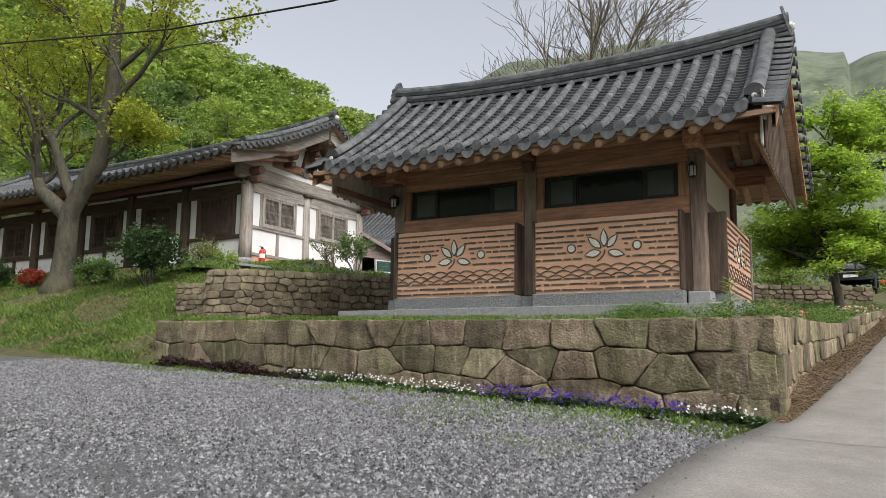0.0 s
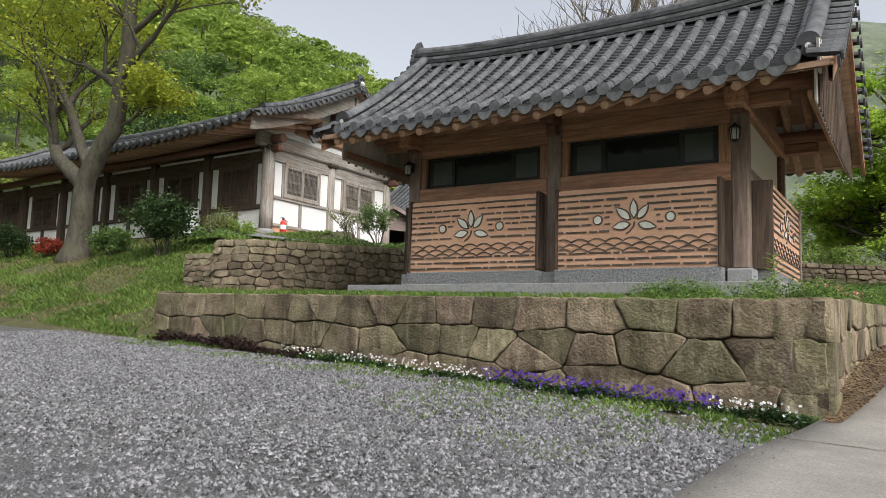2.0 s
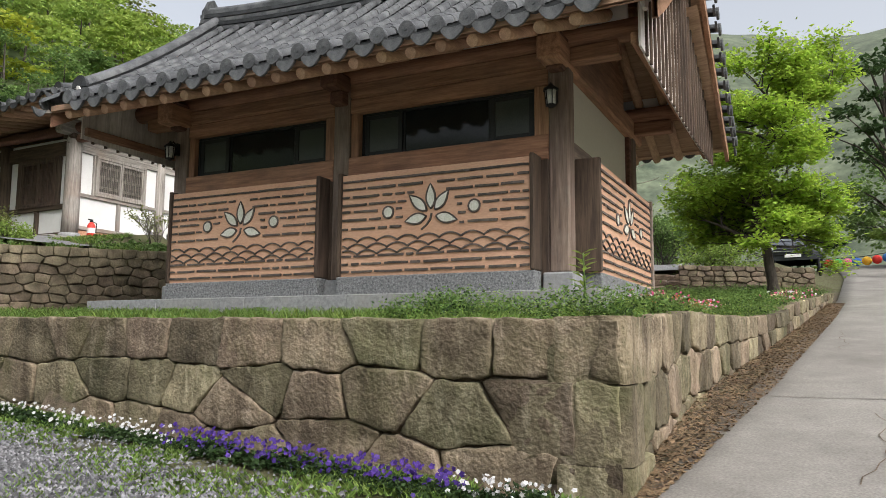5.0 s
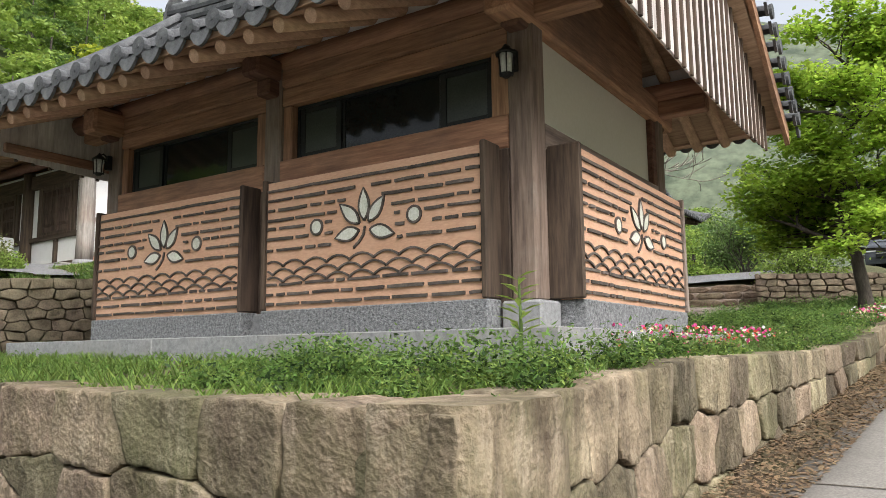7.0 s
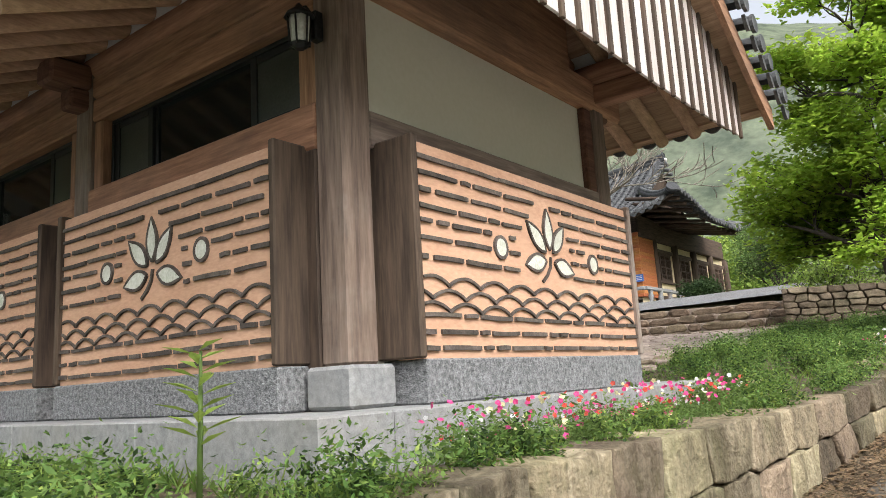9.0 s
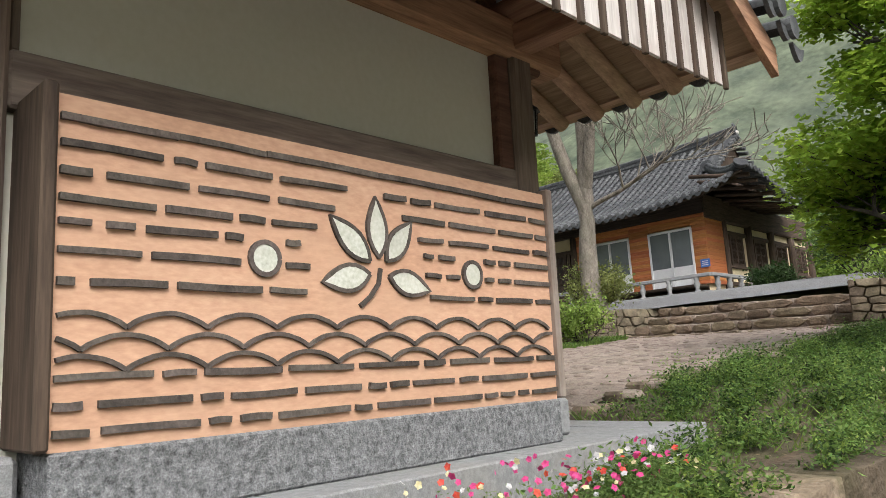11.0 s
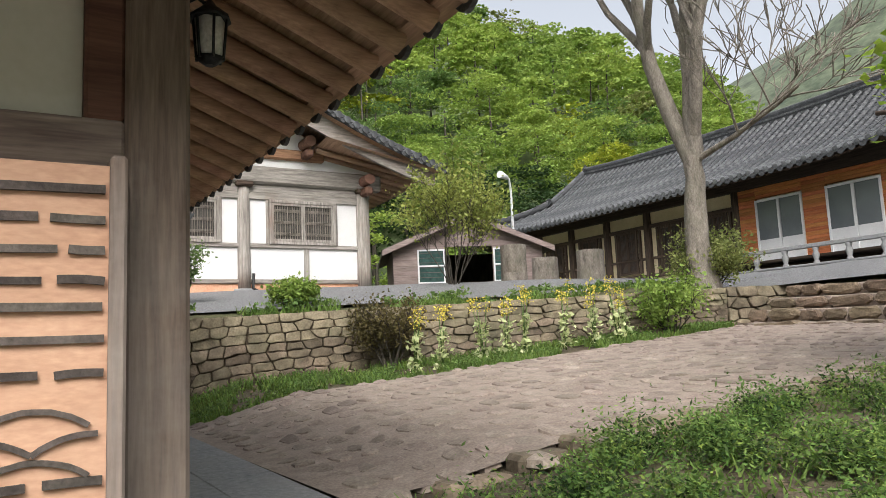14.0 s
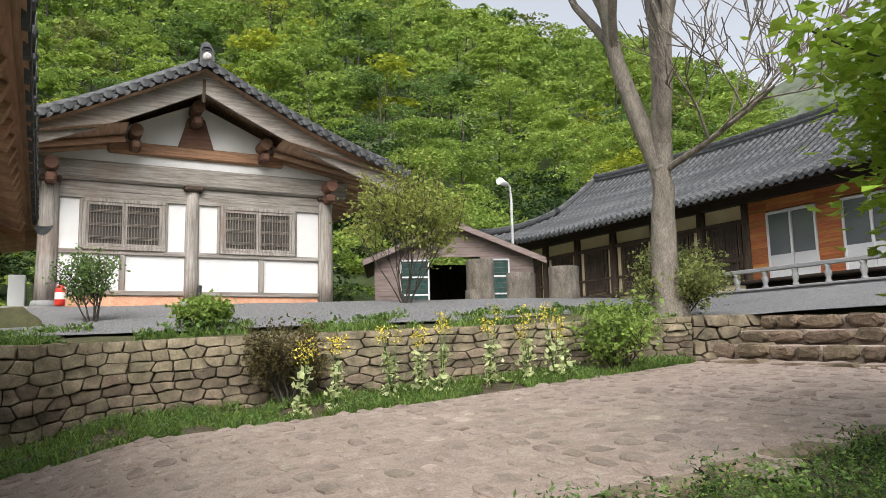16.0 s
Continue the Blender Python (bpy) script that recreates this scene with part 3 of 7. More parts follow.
def strip(sh, pts, w, m, depth):
    left, right = ribbon(pts, w)
    n = len(pts)
    vs = [m @ Vector((x, y, d)) for d in (0, depth) for x, y in left + right]
    fs = []
    for i in range(n - 1):
        a, b, c, d = i, i + 1, n + i + 1, n + i
        o = 2 * n
        fs += [(a + o, d + o, c + o, b + o), (a, b, b + o, a + o), (d, d + o, c + o, c)]
    fs += [(0, 2 * n, 3 * n, n), (n - 1, 2 * n - 1, 4 * n - 1, 3 * n - 1)]
    sh.add(vs, fs)


def tile_panel(owner, m, W, H, thick, seed):
    """A clay-rendered panel in the pose m (x along it, y up, z out), inlaid with tile edges, a lotus and two rings."""
    rng = random.Random(seed)
    sh = Shape()
    nx, ny = 60, 26
    rows = []
    for j in range(ny + 1):
        rows.append([m @ Vector((W * i / nx, H * j / ny, -0.006 + (0.007 * fbm(i * 0.35 + seed * 9, j * 0.35) if 0 < i < nx and 0 < j < ny else -0.004))) for i in range(nx + 1)])
    sh.sheet(rows)
    sh.box((0, 0, -thick), (W, H, -0.012), 0.01, m)
    panel = part("clay_panel", sh, clay, owner, "terracotta render panel inlaid with tile edges and a lotus")
    cx, proud = W / 2, 0.009
    mx = cx + (0.06 if W > 2.5 else 0.0)

    def dash(a, b, y, tilt=0.0):
        s = Shape()
        bend = rng.uniform(-0.004, 0.004)
        n = 5
        pts = [(lerp(a, b, i / n), y + tilt * (i / n - 0.5) + bend * math.sin(math.pi * i / n)) for i in range(n + 1)]
        strip(s, pts, rng.uniform(0.021, 0.028), m @ Matrix.Translation((0, 0, -0.03)), 0.03 + proud + rng.uniform(-0.003, 0.004))
        part("tile_strip", s, strip_tile, panel)

    x = 0.01
    while x < W - 0.03:
        b = min(W - 0.01, x + rng.uniform(0.36, 0.6))
        dash(x, b - 0.003, H * 0.932, rng.uniform(-0.006, 0.006))
        x = b
    rows_y = (0.854, 0.775, 0.696, 0.629, 0.548, 0.46, 0.196, 0.12, 0.046)
    ring_y, ring_dx, ring_r = 0.6 * H, 0.229 * W, 0.066
    for k, fy in enumerate(rows_y):
        y = fy * H
        x = 0.012 + (0.0 if k % 2 == 0 else rng.uniform(0.1, 0.16))
        if k % 2:
            dash(0.012, x - 0.05, y)
        while x < W - 0.06:
            b = min(W - 0.012, x + (rng.uniform(0.08, 0.14) if rng.random() < 0.25 else rng.uniform(0.25, 0.36)))
            spans = [(x, b)]
            if k < 6:
                half = {0: 0.09, 1: 0.2, 2: 0.3, 3: 0.33, 4: 0.34, 5: 0.36}[k]
                blocks = [(cx - half, cx + half)]
                if abs(y - ring_y) < 0.085:
                    blocks += [(mx + s * ring_dx - 0.1, mx + s * ring_dx + 0.1) for s in (-1, 1)]
                for p, q in blocks:
                    nxt = []
                    for a0, b0 in spans:
                        if b0 <= p or a0 >= q:
                            nxt.append((a0, b0))
                        else:
                            if p - a0 > 0.05:
                                nxt.append((a0, p))
                            if b0 - q > 0.05:
                                nxt.append((q, b0))
                    spans = nxt
            for a0, b0 in spans:
                if b0 - a0 > 0.04:
                    dash(a0, b0, y, rng.uniform(-0.005, 0.005))
            x = b + rng.uniform(0.03, 0.048)
    for k, fy in enumerate((0.358, 0.295, 0.236)):
        pitch = 0.3 if W > 2.5 else 0.262
        x = -pitch * (0.5 if k % 2 else 0.0) - 0.02 * seed
        while x < W:
            pts = []
            for i in range(13):
                t = i / 12
                px = x + pitch * t
                if 0.01 <= px <= W - 0.01:
                    pts.append((px, fy * H - 0.03 + 0.05 * math.sin(math.pi * t) ** 0.8 + rng.uniform(-0.001, 0.001)))
            if len(pts) > 2:
                s = Shape()
                strip(s, pts, 0.0165, m @ Matrix.Translation((0, 0, -0.03)), 0.03 + proud)
                part("wave_tile", s, strip_tile, panel)
            x += pitch
    for s_ in (-1, 1):
        c = (mx + s_ * ring_dx, ring_y - (0.04 if W > 2.5 else 0.0))
        circ = [(c[0] + ring_r * math.cos(2 * math.pi * i / 20), c[1] + ring_r * math.sin(2 * math.pi * i / 20)) for i in range(21)]
        s = Shape()
        strip(s, circ, 0.02, m @ Matrix.Translation((0, 0, -0.03)), 0.03 + proud)
        part("ring_tile", s, strip_tile, panel)
        s = Shape()
        s.prism([(c[0] + (p[0] - c[0]) * 0.9, c[1] + (p[1] - c[1]) * 0.9) for p in circ[:-1]], m @ Matrix.Translation((0, 0, -0.02)), 0.026)
        part("ring_fill", s, inlay, panel, "off-white plaster fill")
    bx, by = cx + (0.045 if W > 2.5 else 0.015), 0.545 * H
    for ang, ln, wd, off in ((92, 0.28, 0.055, 0.07), (51, 0.257, 0.053, 0.072), (139, 0.285, 0.056, 0.075), (-13, 0.262, 0.056, 0.06), (190, 0.268, 0.058, 0.06)):
        a = radians(ang)
        o = petal(bx + off * math.cos(a), by + off * math.sin(a), a, ln, wd)
        s = Shape()
        strip(s, o + [o[0]], 0.018, m @ Matrix.Translation((0, 0, -0.03)), 0.03 + proud)
        part("petal_outline", s, strip_tile, panel)
        s = Shape()
        s.prism(o, m @ Matrix.Translation((0, 0, -0.02)), 0.027)
        part("petal_fill", s, inlay, panel, "off-white plaster petal")
    s = Shape()
    strip(s, [(bx + 0.005, by + 0.02), (bx - 0.01, by - 0.05), (bx - 0.06, by - 0.11), (bx - 0.12, by - 0.155)], 0.019, m @ Matrix.Translation((0, 0, -0.03)), 0.03 + proud)
    part("stem_tile", s, strip_tile, panel)
    return panel


strip_tile = stuff_mat("dark_tile_edge", (0.05, 0.041, 0.036), (0.13, 0.11, 0.096), scale=12, grain=70, rough=0.8, bump=0.5, rnd=0.3, bdist=0.008)
inlay = stuff_mat("off_white_inlay", (0.5, 0.52, 0.45), (0.68, 0.69, 0.62), scale=7, grain=60, bump=0.35, bdist=0.006, stain=(0.42, 0.42, 0.36))

FX = (-7.5, -4.87, -2.14)
FY, BY = 11.67, 14.74
SLAB = 2.36
BASE, PANEL = 0.235, 1.185


def beam(owner, name, a, b, mat_, c=0.012, label=""):
    return part(name, Shape().box(a, b, c), mat_, owner, label)


def build_pavilion():
    pav = thing("pavilion", "tile-roofed timber pavilion with inlaid terracotta panels on a granite plinth", "pavilion", at=(0, 0, 0))
    # granite base slabs
    x0, x1, y0, y1 = -8.35, -1.56, 10.9, 15.86
    xs = [x0, -7.1, -5.7, -4.3, -2.9, x1]
    for a, b in zip(xs, xs[1:]):
        beam(pav, "plinth_slab", (a + 0.002, y0, SLAB - 0.62), (b - 0.002, y0 + 0.45, SLAB), granite, 0.008)
        beam(pav, "plinth_slab", (a + 0.002, y1 - 0.45, SLAB - 0.62), (b - 0.002, y1, SLAB), granite, 0.008)
    ys = [y0 + 0.452, 12.6, 14.0, y1 - 0.452]
    for a, b in zip(ys, ys[1:]):
        beam(pav, "plinth_slab", (x1 - 0.45, a + 0.002, SLAB - 0.62), (x1, b - 0.002, SLAB), granite, 0.008)
        beam(pav, "plinth_slab", (x0, a + 0.002, SLAB - 0.62), (x0 + 0.45, b - 0.002, SLAB), granite, 0.008)
    beam(pav, "plinth_core", (x0 + 0.44, y0 + 0.44, SLAB - 0.6), (x1 - 0.44, y1 - 0.44, SLAB - 0.004), granite)
    # posts on footing stones
    for y in (FY, BY):
        for x in FX:
            s = Shape()
            for a, z0, z1 in ((0.17, SLAB, SLAB + 0.222),):
                s.box((x - a, y - a, z0), (x + a, y + a, z1), 0.02)
            part("footing_stone", s, granite, pav, "dressed granite footing")
            s = Shape().box((x - 0.11, y - 0.11, SLAB + 0.22), (x + 0.11, y + 0.11, 5.0), 0.018)
            part("post", s, post_wood, pav, "weathered brown square timber post")
    # front and back bays
    for (xa, xb), seed in (((FX[0], FX[1]), 1), ((FX[1], FX[2]), 2)):
        pa, pb = (-7.385, -5.06) if seed == 1 else (-4.695, -2.385)
        beam(pav, "panel_base", (pa - 0.05, 11.345, SLAB), (pb + 0.05, 11.56, SLAB + BASE), granite_rough, 0.01, "rough chiselled granite base course")
        tile_panel(pav, pose(pa, 11.36, SLAB + BASE, 90, 0, 0), pb - pa, PANEL, 0.2, seed)
        for px in (pa - 0.052, pb + 0.002):
            beam(pav, "panel_board", (px, 11.335, SLAB + BASE + 0.004), (px + 0.05, 11.62, SLAB + 1.45), dark_wood[2], 0.01, "dark weathered upright board")
        wx0, wx1, z0, z1 = (-7.29, -5.13, 4.05, 4.6) if seed == 1 else (-4.64, -2.42, 4.05, 4.6)
        beam(pav, "wall_sill", (xa + 0.11, 11.56, 3.78), (xb - 0.11, 11.76, z0), red_wood[0])
        beam(pav, "wall_lintel", (xa + 0.11, 11.58, z1), (xb - 0.11, 11.76, 4.78), red_wood[0])
        beam(pav, "wall_board", (xa + 0.11, 11.6, 4.78), (xb - 0.11, 11.65, 5.0), red_wood[0])
        beam(pav, "wall_core", (xa + 0.11, 11.56, SLAB), (xb - 0.11, 11.66, 3.78), dark_wood[2])
        for x, e in ((xa + 0.11, wx0), (wx1, xb - 0.11)):
            beam(pav, "wall_jamb", (x, 11.6, z0), (e, 11.76, z1), red_wood[2])
        # dark sliding window between two framed side leaves
        win = part("window", Shape().box((wx0, 11.675, z0), (wx1, 11.745, z0 + 0.03), 0.004).box((wx0, 11.675, z1 - 0.03), (wx1, 11.745, z1), 0.004)
                   .box((wx0, 11.675, z0 + 0.03), (wx0 + 0.03, 11.745, z1 - 0.03), 0.004).box((wx1 - 0.03, 11.675, z0 + 0.03), (wx1, 11.745, z1 - 0.03), 0.004), black_frame, pav, "black aluminium window with dark glass")
        wd = wx1 - wx0
        for f0, f1, yy in ((0.0, 0.24, 0.0), (0.24, 0.76, 0.024), (0.76, 1.0, 0.0)):
            a, b = wx0 + 0.03 + (wd - 0.06) * f0, wx0 + 0.03 + (wd - 0.06) * f1
            part("pane", Shape().box((a + 0.02, 11.70 + yy, z0 + 0.03), (b - 0.02, 11.706 + yy, z1 - 0.03), 0.001), dark_glass if yy else screen_glass, win)
            rim = 0.028 if yy else 0.06
            for sx in (a, b - rim):
                part("sash_bar", Shape().box((sx, 11.688 + yy, z0 + 0.03), (sx + rim, 11.718 + yy, z1 - 0.03), 0.003), black_frame, win)
            if not yy:
                for sz in (z0 + 0.03, z1 - 0.08):
                    part("sash_bar", Shape().box((a + rim, 11.69, sz), (b - rim, 11.716, sz + 0.05), 0.003), black_frame, win)
        beam(pav, "back_wall", (xa + 0.14, 14.67, SLAB), (xb - 0.14, 14.77, 5.0), plaster_cream)
    # gable ends
    for gx, s, seed in ((FX[2], 1, 3), (FX[0], -1, 4)):
        f = gx + s * 0.345
        lo, hi = min(gx - s * 0.02, f), max(gx - s * 0.02, f)
        beam(pav, "panel_base", (lo, 11.865, SLAB), (hi + 0.015, 14.555, SLAB + BASE), granite_rough, 0.01, "rough chiselled granite base course")
        if s > 0:
            tile_panel(pav, pose(f, 11.865, SLAB + BASE, 90, 0, 90), 2.69, PANEL, 0.2, seed)
        else:
            tile_panel(pav, pose(f, 14.555, SLAB + BASE, 90, 0, -90), 2.69, PANEL, 0.2, seed)
        for py in (11.813, 14.555):
            beam(pav, "panel_board", (lo, py, SLAB + BASE + 0.004), (hi + 0.025, py + 0.05, SLAB + 1.45), dark_wood[2] if py < 13 else post_wood, 0.01, "weathered upright board")
        beam(pav, "wall_sill", (gx - 0.1, FY + 0.11, 3.78), (gx + 0.06 * s + 0.04, BY - 0.11, 4.0), post_wood_y)
        beam(pav, "plaster_wall", (gx - 0.06 - 0.03 * s, FY + 0.15, 4.0), (gx + 0.06 - 0.03 * s, 14.5, 4.74), plaster_cream, 0.002, "cream plaster infill")
        beam(pav, "wall_jamb", (gx - 0.09, 14.5, 4.0), (gx + 0.09, BY - 0.11, 4.74), dark_red_wood)
        beam(pav, "wall_jamb", (gx - 0.09, FY + 0.11, 4.0), (gx + 0.075, FY + 0.15, 4.74), post_wood)
        beam(pav, "wall_core", (gx - 0.05, FY + 0.11, SLAB), (gx + 0.05, BY - 0.14, 3.78), plaster_cream)
        beam(pav, "tie_beam", (gx - 0.13, FY - 0.45, 4.74), (gx + 0.13, BY + 0.45, 5.02), red_wood[1], 0.03)
        s2 = Shape().box((gx - 0.05, 12.0, 5.02), (gx + 0.05, 14.4, 5.7), 0.01).box((gx - 0.05, 12.7, 5.7), (gx + 0.05, 13.6, 6.4), 0.01)
        part("gable_wall", s2, red_wood[1], pav)
    part("mortar_patch", Shape().prism([(10.42, 5.16), (10.95, 5.3), (10.72, 4.82), (10.6, 4.8)], Matrix.Translation((-1.06, 0, 0)) @ Matrix(((0, 0, 1, 0), (1, 0, 0, 0), (0, 1, 0, 0), (0, 0, 0, 1))), 0.03), mortar, pav, "pale mortar patch")
    for y, s in ((FY, -1), (BY, 1)):
        beam(pav, "eave_plaster", (-8.3, y - 0.02 + s * 0.05, 5.1), (-1.4, y + 0.02 + s * 0.05, 5.34), plaster_white)
    # purlins
    for y, z, r_ in ((FY, 5.06, 0.12), (BY, 5.06, 0.12), (13.1, 6.46, 0.12)):
        part("purlin", Shape().tube([(-8.55, y, z + 0.02), (-6.5, y, z), (-3.0, y, z), (-1.2, y, z + 0.02)], r_, 14), red_wood[0], pav)
    for y in (FY, BY):
        beam(pav, "eave_beam", (-8.2, y - 0.09, 4.8), (-1.5, y + 0.09, 4.97), red_wood[0], 0.015)
    for x in FX:
        for y, s in ((FY, -1), (BY, 1)):
            ya, yb, yc = y + s * 0.09, y + s * 0.42, y + s * 0.25
            sh = Shape().box((x - 0.12, min(ya, yb), 4.86), (x + 0.12, max(ya, yb), 5.06), 0.025).box((x - 0.09, min(ya, yc), 4.7), (x + 0.09, max(ya, yc), 4.862), 0.02)
            part("bracket", sh, dark_red_wood, pav, "dark stepped bracket block")
    # roof
    r = Roof(-8.75, -0.8, 13.1, 2.75, 3.05, 6.78, 4.86, 0.15, 0.2, 0.03)
    roof = build_roof(pav, r, rafter_mat=rafter_wood, deck_mat=deck_wood, single_sides=(-1,), purlin={-1: (FY, 5.25), 1: (BY, 5.25)}, drop=0.19)
    # wind boards under the gables
    for gx, s in ((-1.12, 1), (-8.45, -1)):
        board = None
        k = 0
        y = 10.72
        while y < 15.5:
            b = y + 0.205
            tops = []
            for yy in (y, b):
                side = -1 if yy < 13.1 else 1
                v = abs(yy - 13.1) / r.half[side]
                tops.append(r.at(side, v, -0.16)[1] + r.rise(gx, yy))
            bot = 4.44 + 0.07 * (2 * (y - 13.1) / 4.9) ** 2
            sh = Shape().prism([(y, bot), (b - 0.004, bot), (b - 0.004, tops[1]), (y, tops[0])], Matrix.Translation((gx, 0, 0)) @ Matrix(((0, 0, 1, 0), (1, 0, 0, 0), (0, 1, 0, 0), (0, 0, 0, 1))), 0.022)
            part("wind_board", sh, pale_wood, pav, "bleached grey gable board")
            sh = Shape().box((gx - 0.014 + 0.011 + s * 0.022, b - 0.022, bot - 0.03), (gx + 0.014 + 0.011 + s * 0.022, b + 0.018, min(tops) + 0.02), 0.004)
            part("batten", sh, dark_wood[2], pav)
            y = b
        beam(pav, "wind_board_rail", (gx - s * 0.05 - 0.03, 10.75, 4.55), (gx - s * 0.05 + 0.03, 15.5, 4.66), red_wood[1])
        for side in (-1, 1):
            sh, rows = Shape(), []
            for i in range(11):
                yy, zz = r.at(side, 0.97 * i / 10, 0)
                zz += r.rise(gx, yy)
                xx = gx + s * 0.2
                rows.append([(xx - 0.025, yy, zz - 0.12), (xx + 0.025, yy, zz - 0.12), (xx + 0.025, yy, zz - 0.32), (xx - 0.025, yy, zz - 0.32), (xx - 0.025, yy, zz - 0.12)])
            sh.sheet(rows, False)
            part("barge_board", sh, red_wood[1], pav)
    pav.matrix_basis = Matrix.Translation((-2.0, 13.0, SLAB)) @ Matrix.Rotation(0.0105, 4, "Y") @ Matrix.Translation((2.0, -13.0, -SLAB))
    return pav


post_wood = wood("weathered_post", (0.085, 0.062, 0.048), (0.25, 0.19, 0.15), 2, stain=(0.3, 0.27, 0.24), stain_amount=0.6)
post_wood_y = wood("weathered_rail", (0.11, 0.085, 0.07), (0.27, 0.22, 0.18), 1)
deck_wood = wood("eave_boarding", (0.27, 0.165, 0.11), (0.5, 0.335, 0.23), 0)
dark_red_wood = wood("dark_bracket_timber", (0.07, 0.034, 0.024), (0.17, 0.09, 0.06), 1)
screen_glass = stuff_mat("screened_window_glass", (0.03, 0.038, 0.035), (0.05, 0.058, 0.052), scale=5, rough=0.3, bump=0.0, spec=0.4)
build_pavilion()


# ---- the white-walled hall ----
def lattice_window(owner, m, w, h, double=True, bars=11, frame_mat=None, lattice_mat=None):
    """A wooden lattice window in the pose m: x along, y up, z out."""
    fm = frame_mat or grey_wood[2]
    fr = Shape()
    for a, b in (((-0.07, -0.07, 0), (w + 0.07, 0, 0.07)), ((-0.07, h, 0), (w + 0.07, h + 0.07, 0.07)), ((-0.07, 0, 0), (0, h, 0.07)), ((w, 0, 0), (w + 0.07, h, 0.07))):
        fr.box(a, b, 0.006, m)
    win = part("window", fr, fm, owner, "timber lattice window")
    leaves = 2 if double else 1
    lw = w / leaves
    for k in range(leaves):
        x = k * lw
        s = Shape()
        for a, b in (((x + 0.004, 0.003, 0.01), (x + 0.05, h - 0.003, 0.055)), ((x + lw - 0.05, 0.003, 0.01), (x + lw - 0.004, h - 0.003, 0.055)),
                     ((x + 0.05, 0.003, 0.01), (x + lw - 0.05, 0.06, 0.055)), ((x + 0.05, h - 0.06, 0.01), (x + lw - 0.05, h - 0.003, 0.055))):
            s.box(a, b, 0.004, m)
        sash = part("sash", s, fm, win)
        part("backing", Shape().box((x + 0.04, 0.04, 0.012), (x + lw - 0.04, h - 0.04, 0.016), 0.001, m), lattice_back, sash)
        s = Shape()
        for i in range(bars):
            xx = x + 0.05 + (lw - 0.1) * (i + 0.5) / bars
            s.box((xx - 0.007, 0.06, 0.018), (xx + 0.007, h - 0.06, 0.042), 0.002, m)
        for g in (0.2, 0.5, 0.8):
            for d in (-0.025, 0.0, 0.025):
                s.box((x + 0.05, h * g + d - 0.006, 0.02), (x + lw - 0.05, h * g + d + 0.006, 0.045), 0.002, m)
        part("lattice", s, lattice_mat or lattice_wood, sash)
    return win


lattice_back = stuff_mat("dark_paper_backing", (0.04, 0.037, 0.034), (0.09, 0.083, 0.075), scale=3, bump=0.0)
lattice_wood = wood("lattice_bars", (0.11, 0.095, 0.08), (0.27, 0.24, 0.21), 2)
orange_band = stuff_mat("salmon_render", (0.55, 0.28, 0.17), (0.68, 0.4, 0.27), scale=4, grain=50, bump=0.2)


def round_post(owner, x, y, z0, z1, r=0.17, mt=None):
    rng = random.Random(int(x * 31 + y * 17))
    pts = [(x + 0.006 * rng.uniform(-1, 1), y + 0.006 * rng.uniform(-1, 1), lerp(z0, z1, i / 5)) for i in range(6)]
    return part("post", Shape().tube(pts, [r * 1.05, r * 1.02, r, r * 0.99, r * 0.97, r * 0.95], 16), mt or grey_wood[2], owner, "weathered round timber post")


